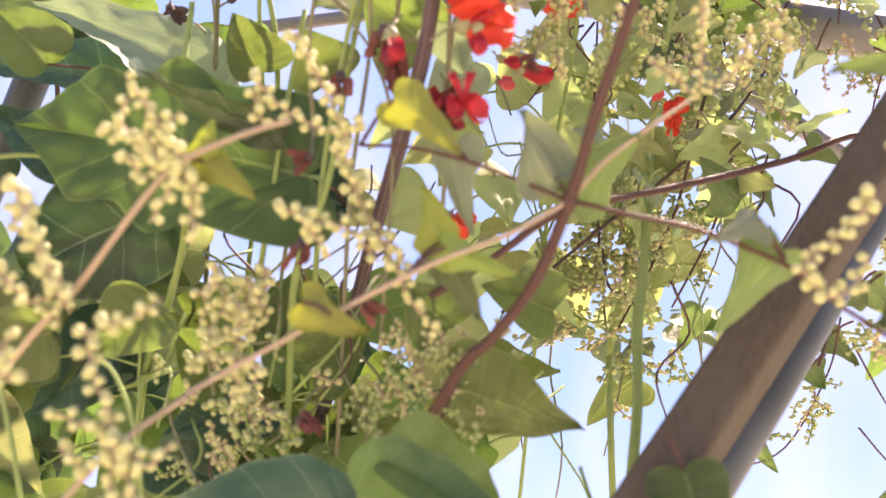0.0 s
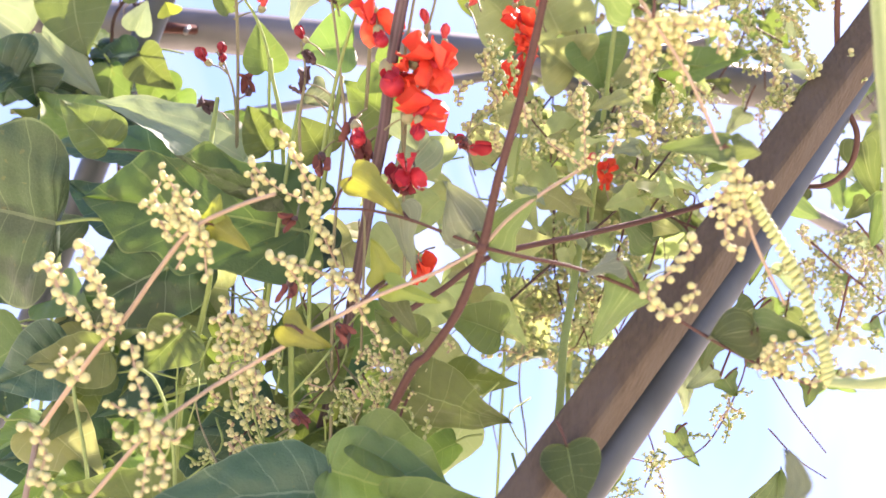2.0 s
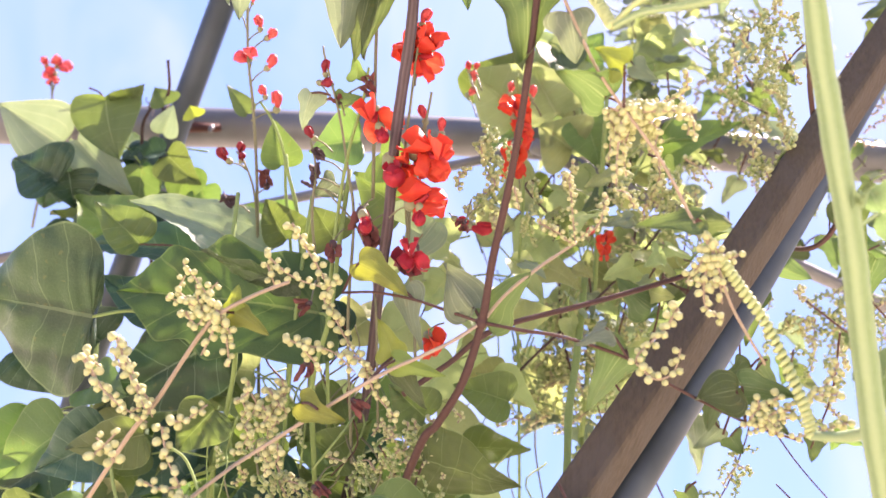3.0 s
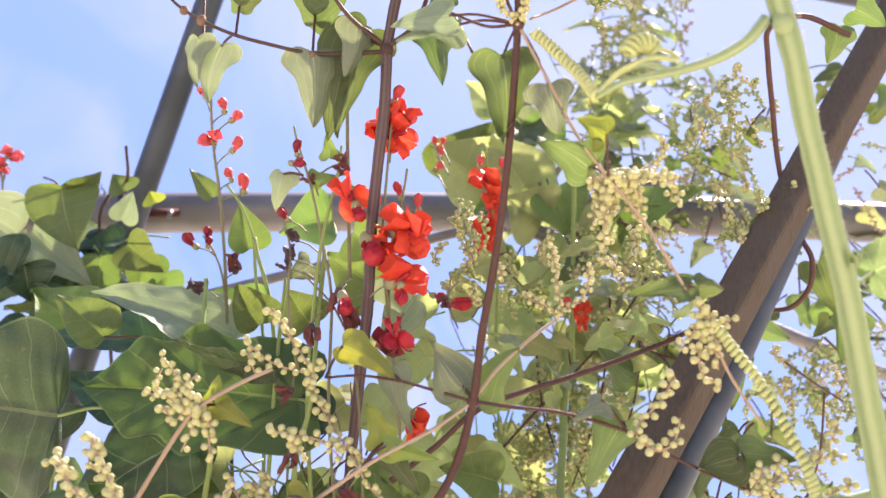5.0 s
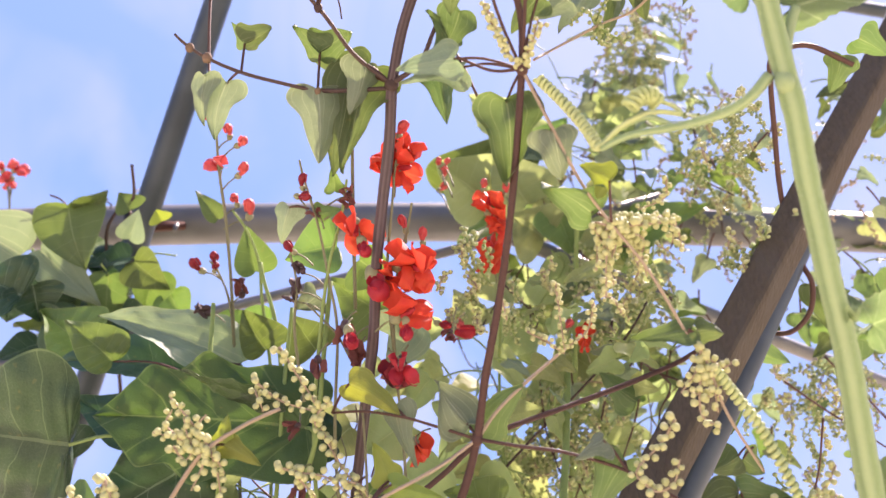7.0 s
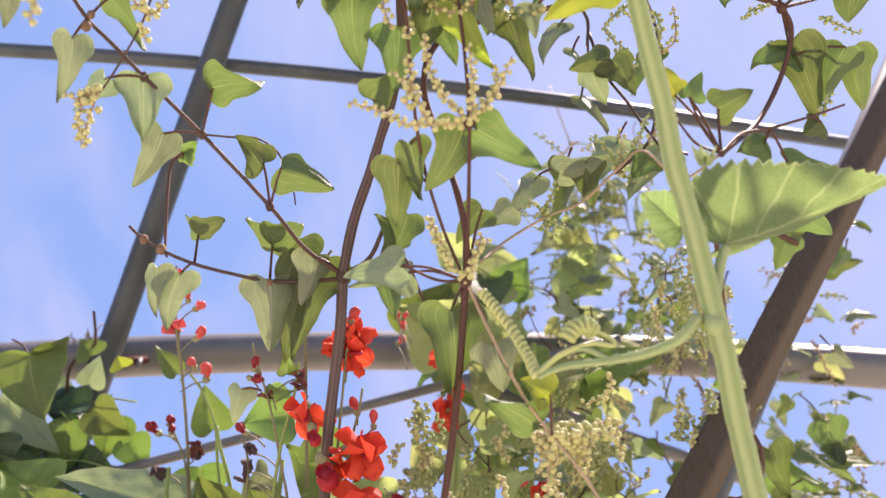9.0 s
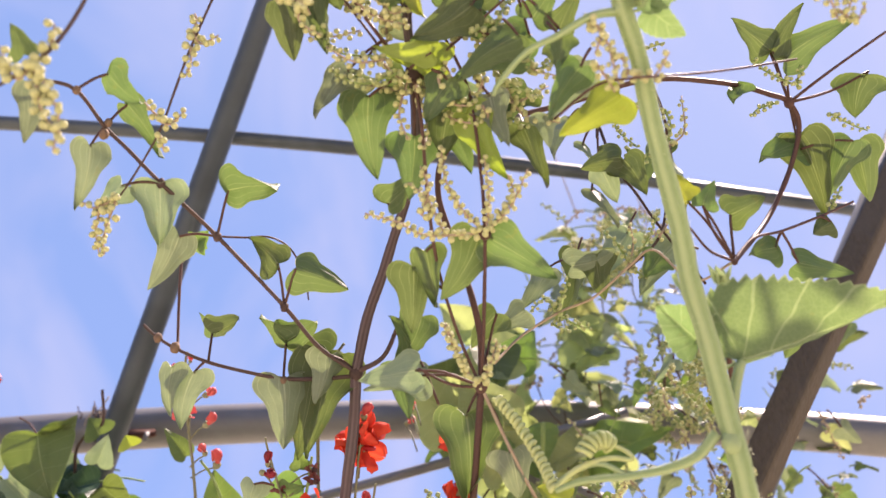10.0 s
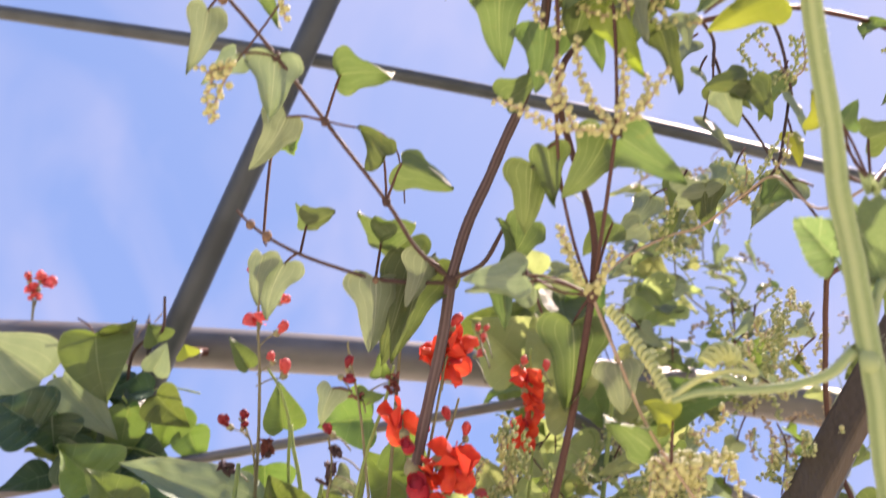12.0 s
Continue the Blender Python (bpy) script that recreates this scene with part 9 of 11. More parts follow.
beads(vine_e, [(0.1894, 0.6657, 2.1586), (0.1818, 0.6656, 2.1504), (0.1910, 0.6732, 2.1444)], 0.00196, 0.00216, seed=340, mat=BUD_GREEN)
beads(vine_e, [(0.2330, 0.6358, 2.0017), (0.2325, 0.6242, 1.9825), (0.2352, 0.6416, 1.9910)], 0.00173, 0.00190, seed=341)
beads(vine_e, [(0.2382, 0.6326, 2.0078), (0.2360, 0.6203, 1.9933), (0.2466, 0.6416, 1.9908)], 0.00173, 0.00190, seed=342, mat=BUD_GREEN)
beads(vine_e, [(0.2232, 0.6233, 2.0252), (0.2245, 0.6188, 2.0141), (0.2193, 0.6304, 2.0118)], 0.00173, 0.00190, seed=343, mat=BUD_GREEN)
beads(vine_e, [(0.2236, 0.6374, 1.9988), (0.2180, 0.6401, 1.9947), (0.2284, 0.6438, 1.9867)], 0.00173, 0.00190, seed=344)
beads(vine_e, [(0.2045, 0.6095, 2.0512), (0.2002, 0.6191, 2.0486), (0.2086, 0.6157, 2.0395)], 0.00173, 0.00190, seed=345, mat=BUD_GREEN)
beads(vine_e, [(0.1956, 0.6387, 1.9962), (0.1981, 0.6487, 1.9939), (0.2017, 0.6473, 1.9802)], 0.00173, 0.00190, seed=346, mat=BUD_GREEN)
beads(vine_e, [(0.1942, 0.6353, 2.0028), (0.1889, 0.6325, 1.9955), (0.1951, 0.6445, 1.9855)], 0.00173, 0.00190, seed=347)
beads(vine_e, [(0.1994, 0.6313, 2.0102), (0.2030, 0.6458, 2.0129), (0.2076, 0.6423, 1.9896)], 0.00173, 0.00190, seed=348, mat=BUD_GREEN)
beads(vine_e, [(0.2264, 0.6148, 2.0412), (0.2305, 0.6209, 2.0327), (0.2373, 0.6262, 2.0199)], 0.00173, 0.00190, seed=349, mat=BUD_GREEN)
beads(vine_e, [(0.2109, 0.6391, 1.9956), (0.2111, 0.6269, 1.9768), (0.2070, 0.6482, 1.9785)], 0.00173, 0.00190, seed=350)
beads(vine_e, [(0.2225, 0.6329, 2.0073), (0.2297, 0.6501, 2.0116), (0.2235, 0.6436, 1.9870)], 0.00173, 0.00190, seed=351, mat=BUD_GREEN)
beads(vine_e, [(0.2011, 0.6410, 1.9920), (0.2044, 0.6538, 1.9884), (0.2113, 0.6485, 1.9779)], 0.00173, 0.00190, seed=352, mat=BUD_GREEN)
beads(vine_e, [(0.1945, 0.6211, 2.0293), (0.1934, 0.6354, 2.0293), (0.1908, 0.6272, 2.0179)], 0.00173, 0.00190, seed=353)
beads(vine_e, [(0.1915, 0.6217, 2.0282), (0.1943, 0.6294, 2.0279), (0.1837, 0.6276, 2.0171)], 0.00173, 0.00190, seed=354, mat=BUD_GREEN)
beads(vine_e, [(0.1071, 0.6695, 1.8319), (0.1097, 0.6585, 1.8205), (0.1006, 0.6769, 1.8180)], 0.00182, 0.00200, seed=355)
beads(vine_e, [(0.0928, 0.6782, 1.8155), (0.0946, 0.6725, 1.8053), (0.0911, 0.6853, 1.8021)], 0.00182, 0.00200, seed=356, mat=BUD_GREEN)
beads(vine_e, [(0.0852, 0.6604, 1.8489), (0.0834, 0.6461, 1.8363), (0.0933, 0.6688, 1.8333)], 0.00182, 0.00200, seed=357, mat=BUD_GREEN)
beads(vine_e, [(0.1009, 0.6770, 1.8178), (0.1030, 0.6771, 1.8071), (0.0982, 0.6819, 1.8085)], 0.00182, 0.00200, seed=358)
beads(vine_e, [(0.0940, 0.6716, 1.8280), (0.0933, 0.6647, 1.8151), (0.0872, 0.6807, 1.8107)], 0.00182, 0.00200, seed=359, mat=BUD_GREEN)
beads(vine_e, [(0.1014, 0.6681, 1.8346), (0.0976, 0.6836, 1.8331), (0.1014, 0.6757, 1.8203)], 0.00182, 0.00200, seed=360, mat=BUD_GREEN)
beads(vine_e, [(0.0802, 0.6732, 1.8249), (0.0832, 0.6913, 1.8220), (0.0865, 0.6803, 1.8116)], 0.00182, 0.00200, seed=361)
beads(vine_e, [(0.0733, 0.6786, 1.8148), (0.0756, 0.6715, 1.8024), (0.0820, 0.6887, 1.7958)], 0.00182, 0.00200, seed=362, mat=BUD_GREEN)
beads(vine_e, [(0.0646, 0.6619, 1.8461), (0.0676, 0.6769, 1.8462), (0.0588, 0.6708, 1.8294)], 0.00182, 0.00200, seed=363, mat=BUD_GREEN)
beads(vine_e, [(0.0756, 0.6588, 1.8521), (0.0728, 0.6702, 1.8486), (0.0685, 0.6677, 1.8353)], 0.00182, 0.00200, seed=364)
beads(vine_e, [(0.0775, 0.6739, 1.8235), (0.0743, 0.6626, 1.8143), (0.0665, 0.6829, 1.8067)], 0.00182, 0.00200, seed=365, mat=BUD_GREEN)
beads(vine_e, [(0.0815, 0.6554, 1.8583), (0.0838, 0.6413, 1.8442), (0.0871, 0.6638, 1.8426)], 0.00182, 0.00200, seed=366, mat=BUD_GREEN)
beads(vine_e, [(0.0830, 0.6687, 1.8334), (0.0894, 0.6770, 1.8294), (0.0863, 0.6757, 1.8202)], 0.00182, 0.00200, seed=367)
beads(vine_e, [(0.0781, 0.6777, 1.8165), (0.0799, 0.6815, 1.8105), (0.0712, 0.6872, 1.7987)], 0.00182, 0.00200, seed=368, mat=BUD_GREEN)
beads(vine_e, [(0.0618, 0.6737, 1.8239), (0.0615, 0.6797, 1.8201), (0.0639, 0.6791, 1.8138)], 0.00182, 0.00200, seed=369, mat=BUD_GREEN)
beads(vine_e, [(0.0853, 0.6569, 1.8556), (0.0881, 0.6533, 1.8476), (0.0782, 0.6621, 1.8459)], 0.00182, 0.00200, seed=370)
beads(vine_e, [(0.0701, 0.6564, 1.8565), (0.0705, 0.6503, 1.8442), (0.0604, 0.6645, 1.8414)], 0.00182, 0.00200, seed=371, mat=BUD_GREEN)
beads(vine_e, [(0.0666, 0.6654, 1.8397), (0.0706, 0.6755, 1.8376), (0.0675, 0.6707, 1.8296)], 0.00182, 0.00200, seed=372, mat=BUD_GREEN)
beads(vine_e, [(0.0729, 0.6722, 1.8268), (0.0682, 0.6777, 1.8230), (0.0809, 0.6801, 1.8119)], 0.00182, 0.00200, seed=373)
beads(vine_e, [(0.0939, 0.6514, 1.8659), (0.0936, 0.6698, 1.8666), (0.0904, 0.6609, 1.8481)], 0.00182, 0.00200, seed=374, mat=BUD_GREEN)
beads(vine_e, [(0.0625, 0.6686, 1.8335), (0.0677, 0.6759, 1.8266), (0.0546, 0.6790, 1.8141)], 0.00182, 0.00200, seed=375, mat=BUD_GREEN)
beads(vine_e, [(0.0648, 0.6850, 1.8027), (0.0683, 0.6903, 1.7954), (0.0564, 0.6919, 1.7897)], 0.00182, 0.00200, seed=376)
beads(vine_e, [(0.1352, 0.6853, 1.8448), (0.1304, 0.6726, 1.8306), (0.1297, 0.6908, 1.8344)], 0.00166, 0.00183, seed=377)
beads(vine_e, [(0.1178, 0.6919, 1.8324), (0.1197, 0.6869, 1.8254), (0.1078, 0.7009, 1.8154)], 0.00166, 0.00183, seed=378, mat=BUD_GREEN)
beads(vine_e, [(0.1238, 0.6648, 1.8834), (0.1217, 0.6666, 1.8735), (0.1287, 0.6736, 1.8668)], 0.00166, 0.00183, seed=379, mat=BUD_GREEN)
beads(vine_e, [(0.1254, 0.6805, 1.8539), (0.1236, 0.6829, 1.8489), (0.1204, 0.6875, 1.8407)], 0.00166, 0.00183, seed=380)
beads(vine_e, [(0.1107, 0.6977, 1.8215), (0.1068, 0.6821, 1.8109), (0.1033, 0.7080, 1.8022)], 0.00166, 0.00183, seed=381, mat=BUD_GREEN)
beads(vine_e, [(0.1184, 0.6858, 1.8438), (0.1146, 0.6879, 1.8357), (0.1245, 0.6940, 1.8284)], 0.00166, 0.00183, seed=382, mat=BUD_GREEN)
beads(vine_e, [(0.1204, 0.6671, 1.8789), (0.1229, 0.6788, 1.8733), (0.1198, 0.6741, 1.8658)], 0.00166, 0.00183, seed=383)
beads(vine_e, [(0.1469, 0.6944, 1.8276), (0.1445, 0.7091, 1.8233), (0.1514, 0.7053, 1.8072)], 0.00166, 0.00183, seed=384, mat=BUD_GREEN)
beads(vine_e, [(0.1462, 0.6655, 1.8820), (0.1516, 0.6640, 1.8746), (0.1585, 0.6715, 1.8707)], 0.00166, 0.00183, seed=385, mat=BUD_GREEN)
beads(vine_e, [(0.1214, 0.6838, 1.8476), (0.1204, 0.6979, 1.8462), (0.1243, 0.6933, 1.8297)], 0.00166, 0.00183, seed=386)
beads(vine_e, [(0.1417, 0.6957, 1.8252), (0.1506, 0.7188, 1.8225), (0.1416, 0.7050, 1.8078)], 0.00166, 0.00183, seed=387, mat=BUD_GREEN)
beads(vine_e, [(0.1275, 0.7004, 1.8164), (0.1306, 0.7101, 1.8121), (0.1222, 0.7062, 1.8055)], 0.00166, 0.00183, seed=388, mat=BUD_GREEN)
beads(vine_e, [(0.1209, 0.6602, 1.8919), (0.1143, 0.6608, 1.8869), (0.1277, 0.6655, 1.8819)], 0.00166, 0.00183, seed=389)
beads(vine_e, [(0.1338, 0.6590, 1.8943), (0.1335, 0.6599, 1.8879), (0.1392, 0.6665, 1.8801)], 0.00166, 0.00183, seed=390, mat=BUD_GREEN)
beads(vine_e, [(0.2545, 0.6823, 1.8504), (0.2524, 0.6931, 1.8473), (0.2631, 0.6933, 1.8298)], 0.00166, 0.00183, seed=391)
beads(vine_e, [(0.2430, 0.6803, 1.8543), (0.2452, 0.6975, 1.8512), (0.2336, 0.6874, 1.8409)], 0.00166, 0.00183, seed=392, mat=BUD_GREEN)
beads(vine_e, [(0.3012, 0.6748, 1.8646), (0.2991, 0.6709, 1.8530), (0.3084, 0.6798, 1.8551)], 0.00166, 0.00183, seed=393, mat=BUD_GREEN)
beads(vine_e, [(0.2501, 0.6710, 1.8716), (0.2416, 0.6559, 1.8596), (0.2579, 0.6771, 1.8602)], 0.00166, 0.00183, seed=394)
beads(vine_e, [(0.2701, 0.6788, 1.8569), (0.2764, 0.6880, 1.8500), (0.2616, 0.6884, 1.8389)], 0.00166, 0.00183, seed=395, mat=BUD_GREEN)
beads(vine_e, [(0.2293, 0.6864, 1.8428), (0.2233, 0.6783, 1.8338), (0.2267, 0.6962, 1.8244)], 0.00166, 0.00183, seed=396, mat=BUD_GREEN)
beads(vine_e, [(0.2942, 0.6827, 1.8497), (0.2942, 0.6786, 1.8421), (0.2892, 0.6903, 1.8353)], 0.00166, 0.00183, seed=397)
beads(vine_e, [(0.2959, 0.6877, 1.8402), (0.2973, 0.7087, 1.8364), (0.2949, 0.6969, 1.8229)], 0.00166, 0.00183, seed=398, mat=BUD_GREEN)
beads(vine_e, [(0.2882, 0.6714, 1.8708), (0.2958, 0.6907, 1.8670), (0.2987, 0.6770, 1.8604)], 0.00166, 0.00183, seed=399, mat=BUD_GREEN)
beads(vine_e, [(0.2822, 0.6775, 1.8595), (0.2882, 0.6818, 1.8555), (0.2724, 0.6873, 1.8409)], 0.00166, 0.00183, seed=400)
beads(vine_e, [(0.2829, 0.6683, 1.8767), (0.2825, 0.6758, 1.8742), (0.2862, 0.6737, 1.8666)], 0.00166, 0.00183, seed=401, mat=BUD_GREEN)
beads(vine_e, [(0.3024, 0.6871, 1.8414), (0.2994, 0.6856, 1.8326), (0.3051, 0.6945, 1.8274)], 0.00166, 0.00183, seed=402, mat=BUD_GREEN)
beads(vine_e, [(0.2587, 0.6828, 1.8495), (0.2584, 0.6957, 1.8477), (0.2517, 0.6882, 1.8393)], 0.00166, 0.00183, seed=403)
beads(vine_e, [(0.2990, 0.6709, 1.8719), (0.2940, 0.6649, 1.8628), (0.2953, 0.6792, 1.8563)], 0.00166, 0.00183, seed=404, mat=BUD_GREEN)
beads(vine_e, [(0.0041, 0.5271, 1.8866), (-0.0007, 0.5185, 1.8775), (-0.0015, 0.5330, 1.8755)], 0.00173, 0.00190, seed=405)
beads(vine_e, [(0.0097, 0.5353, 1.8713), (0.0116, 0.5479, 1.8707), (0.0137, 0.5411, 1.8605)], 0.00173, 0.00190, seed=406, mat=BUD_GREEN)
beads(vine_e, [(0.0201, 0.5328, 1.8759), (0.0207, 0.5411, 1.8716), (0.0293, 0.5383, 1.8656)], 0.00173, 0.00190, seed=407, mat=BUD_GREEN)
beads(vine_e, [(0.0219, 0.5390, 1.8643), (0.0216, 0.5283, 1.8499), (0.0267, 0.5446, 1.8539)], 0.00173, 0.00190, seed=408)
beads(vine_e, [(0.0245, 0.5242, 1.8922), (0.0244, 0.5180, 1.8832), (0.0323, 0.5316, 1.8782)], 0.00173, 0.00190, seed=409, mat=BUD_GREEN)
beads(vine_e, [(0.0206, 0.5159, 1.9077), (0.0180, 0.5098, 1.8940), (0.0214, 0.5236, 1.8932)], 0.00173, 0.00190, seed=410, mat=BUD_GREEN)
beads(vine_e, [(0.0168, 0.5277, 1.8856), (0.0214, 0.5220, 1.8738), (0.0153, 0.5340, 1.8737)], 0.00173, 0.00190, seed=411)
beads(vine_e, [(0.0223, 0.5309, 1.8795), (0.0197, 0.5319, 1.8718), (0.0119, 0.5366, 1.8688)], 0.00173, 0.00190, seed=412, mat=BUD_GREEN)
beads(vine_e, [(0.0125, 0.5181, 1.9036), (0.0147, 0.5373, 1.9042), (0.0152, 0.5266, 1.8876)], 0.00173, 0.00190, seed=413, mat=BUD_GREEN)
beads(vine_e, [(0.0161, 0.5286, 1.8839), (0.0202, 0.5255, 1.8779), (0.0135, 0.5345, 1.8728)], 0.00173, 0.00190, seed=414)
beads(vine_e, [(0.0141, 0.5144, 1.9106), (0.0157, 0.5093, 1.8976), (0.0074, 0.5203, 1.8996)], 0.00173, 0.00190, seed=415, mat=BUD_GREEN)
beads(vine_e, [(0.0259, 0.5189, 1.9021), (0.0290, 0.5243, 1.9000), (0.0307, 0.5265, 1.8878)], 0.00173, 0.00190, seed=416, mat=BUD_GREEN)
beads(vine_e, [(0.0031, 0.5385, 1.8653), (0.0070, 0.5543, 1.8661), (0.0052, 0.5435, 1.8558)], 0.00173, 0.00190, seed=417)
beads(vine_e, [(0.0131, 0.5348, 1.8721), (0.0124, 0.5247, 1.8628), (0.0064, 0.5420, 1.8587)], 0.00173, 0.00190, seed=418, mat=BUD_GREEN)
beads(vine_e, [(0.0210, 0.5249, 1.8909), (0.0198, 0.5234, 1.8803), (0.0247, 0.5301, 1.8811)], 0.00173, 0.00190, seed=419, mat=BUD_GREEN)
beads(vine_e, [(0.0169, 0.5177, 1.9045), (0.0124, 0.5068, 1.8920), (0.0143, 0.5251, 1.8904)], 0.00173, 0.00190, seed=420)
beads(vine_e, [(0.2606, 0.6429, 1.7968), (0.2639, 0.6538, 1.7955), (0.2583, 0.6516, 1.7803)], 0.00152, 0.00168, seed=421)
beads(vine_e, [(0.2874, 0.6349, 1.8118), (0.2844, 0.6377, 1.8065), (0.2831, 0.6400, 1.8021)], 0.00152, 0.00168, seed=422, mat=BUD_GREEN)
beads(vine_e, [(0.2511, 0.6388, 1.8045), (0.2608, 0.6577, 1.8016), (0.2582, 0.6456, 1.7915)], 0.00152, 0.00168, seed=423, mat=BUD_GREEN)
beads(vine_e, [(0.2666, 0.6210, 1.8379), (0.2662, 0.6159, 1.8274), (0.2659, 0.6271, 1.8264)], 0.00152, 0.00168, seed=424)
beads(vine_e, [(0.2761, 0.6320, 1.8172), (0.2841, 0.6471, 1.8125), (0.2732, 0.6385, 1.8050)], 0.00152, 0.00168, seed=425, mat=BUD_GREEN)
beads(vine_e, [(0.2855, 0.6461, 1.7907), (0.2868, 0.6603, 1.7886), (0.2916, 0.6523, 1.7791)], 0.00152, 0.00168, seed=426, mat=BUD_GREEN)
beads(vine_e, [(0.2541, 0.6478, 1.7875), (0.2518, 0.6569, 1.7845), (0.2637, 0.6576, 1.7690)], 0.00152, 0.00168, seed=427)
beads(vine_e, [(0.2556, 0.6427, 1.7970), (0.2568, 0.6348, 1.7887), (0.2499, 0.6517, 1.7802)], 0.00152, 0.00168, seed=428, mat=BUD_GREEN)
beads(vine_e, [(0.2349, 0.6355, 1.8106), (0.2418, 0.6429, 1.8077), (0.2356, 0.6455, 1.7918)], 0.00152, 0.00168, seed=429, mat=BUD_GREEN)
beads(vine_e, [(0.2584, 0.6339, 1.8137), (0.2575, 0.6241, 1.8018), (0.2655, 0.6407, 1.8008)], 0.00152, 0.00168, seed=430)
beads(vine_e, [(0.0761, 0.7009, 1.7728), (0.0749, 0.6931, 1.7643), (0.0705, 0.7070, 1.7614)], 0.00182, 0.00200, seed=431)
beads(vine_e, [(0.0428, 0.6945, 1.7848), (0.0374, 0.7021, 1.7788), (0.0487, 0.7027, 1.7694)], 0.00182, 0.00200, seed=432, mat=BUD_GREEN)
beads(vine_e, [(0.0744, 0.6822, 1.8079), (0.0684, 0.6769, 1.7984), (0.0866, 0.6925, 1.7886)], 0.00182, 0.00200, seed=433, mat=BUD_GREEN)
beads(vine_e, [(0.0644, 0.6974, 1.7795), (0.0608, 0.6960, 1.7720), (0.0606, 0.7044, 1.7662)], 0.00182, 0.00200, seed=434)
beads(vine_e, [(0.0557, 0.6924, 1.7887), (0.0487, 0.6812, 1.7782), (0.0674, 0.7006, 1.7735)], 0.00182, 0.00200, seed=435, mat=BUD_GREEN)
beads(vine_e, [(0.0603, 0.6832, 1.8062), (0.0644, 0.7033, 1.8032), (0.0624, 0.6896, 1.7940)], 0.00182, 0.00200, seed=436, mat=BUD_GREEN)
beads(vine_e, [(0.0620, 0.6759, 1.8198), (0.0658, 0.6873, 1.8171), (0.0528, 0.6843, 1.8040)], 0.00182, 0.00200, seed=437)
beads(vine_e, [(0.0428, 0.6756, 1.8205), (0.0396, 0.6757, 1.8108), (0.0434, 0.6851, 1.8026)], 0.00182, 0.00200, seed=438, mat=BUD_GREEN)
beads(vine_e, [(0.0765, 0.6816, 1.8091), (0.0803, 0.6974, 1.8044), (0.0727, 0.6893, 1.7946)], 0.00182, 0.00200, seed=439, mat=BUD_GREEN)
beads(vine_e, [(0.0684, 0.6814, 1.8095), (0.0696, 0.6990, 1.8064), (0.0620, 0.6902, 1.7930)], 0.00182, 0.00200, seed=440)
beads(vine_e, [(0.0448, 0.6788, 1.8143), (0.0449, 0.6882, 1.8087), (0.0560, 0.6847, 1.8033)], 0.00182, 0.00200, seed=441, mat=BUD_GREEN)
beads(vine_e, [(0.0579, 0.6877, 1.7977), (0.0538, 0.6782, 1.7851), (0.0519, 0.6928, 1.7880)], 0.00182, 0.00200, seed=442, mat=BUD_GREEN)
beads(vine_e, [(0.1229, 0.5500, 1.8863), (0.1209, 0.5589, 1.8809), (0.1163, 0.5592, 1.8689)], 0.00172, 0.00189, seed=443)
beads(vine_e, [(0.1322, 0.5440, 1.8975), (0.1349, 0.5407, 1.8907), (0.1304, 0.5533, 1.8800)], 0.00172, 0.00189, seed=444, mat=BUD_GREEN)
beads(vine_e, [(0.1076, 0.5453, 1.8951), (0.1023, 0.5379, 1.8820), (0.1153, 0.5514, 1.8836)], 0.00172, 0.00189, seed=445, mat=BUD_GREEN)
beads(vine_e, [(0.1187, 0.5538, 1.8791), (0.1172, 0.5618, 1.8757), (0.1205, 0.5602, 1.8670)], 0.00172, 0.00189, seed=446)
beads(vine_e, [(0.1230, 0.5440, 1.8974), (0.1200, 0.5495, 1.8961), (0.1246, 0.5525, 1.8815)], 0.00172, 0.00189, seed=447, mat=BUD_GREEN)
beads(vine_e, [(0.1013, 0.5502, 1.8858), (0.1030, 0.5652, 1.8859), (0.1018, 0.5568, 1.8734)], 0.00172, 0.00189, seed=448, mat=BUD_GREEN)
beads(vine_e, [(0.1230, 0.5412, 1.9029), (0.1233, 0.5282, 1.8883), (0.1226, 0.5504, 1.8855)], 0.00172, 0.00189, seed=449)
beads(vine_e, [(0.1377, 0.5460, 1.8938), (0.1332, 0.5425, 1.8820), (0.1271, 0.5516, 1.8832)], 0.00172, 0.00189, seed=450, mat=BUD_GREEN)
beads(vine_e, [(0.1152, 0.5503, 1.8857), (0.1121, 0.5610, 1.8850), (0.1118, 0.5555, 1.8759)], 0.00172, 0.00189, seed=451, mat=BUD_GREEN)
beads(vine_e, [(0.1259, 0.5462, 1.8935), (0.1306, 0.5602, 1.8936), (0.1261, 0.5555, 1.8758)], 0.00172, 0.00189, seed=452)
beads(vine_e, [(0.1304, 0.5511, 1.8842), (0.1292, 0.5500, 1.8757), (0.1210, 0.5600, 1.8674)], 0.00172, 0.00189, seed=453, mat=BUD_GREEN)
beads(vine_e, [(0.1301, 0.5519, 1.8827), (0.1384, 0.5727, 1.8856), (0.1295, 0.5613, 1.8650)], 0.00172, 0.00189, seed=454, mat=BUD_GREEN)
beads(vine_e, [(0.0452, 0.5482, 1.8896), (0.0460, 0.5528, 1.8828), (0.0516, 0.5545, 1.8778)], 0.00161, 0.00177, seed=455)
beads(vine_e, [(0.0628, 0.5569, 1.8733), (0.0645, 0.5643, 1.8727), (0.0517, 0.5628, 1.8622)], 0.00161, 0.00177, seed=456, mat=BUD_GREEN)
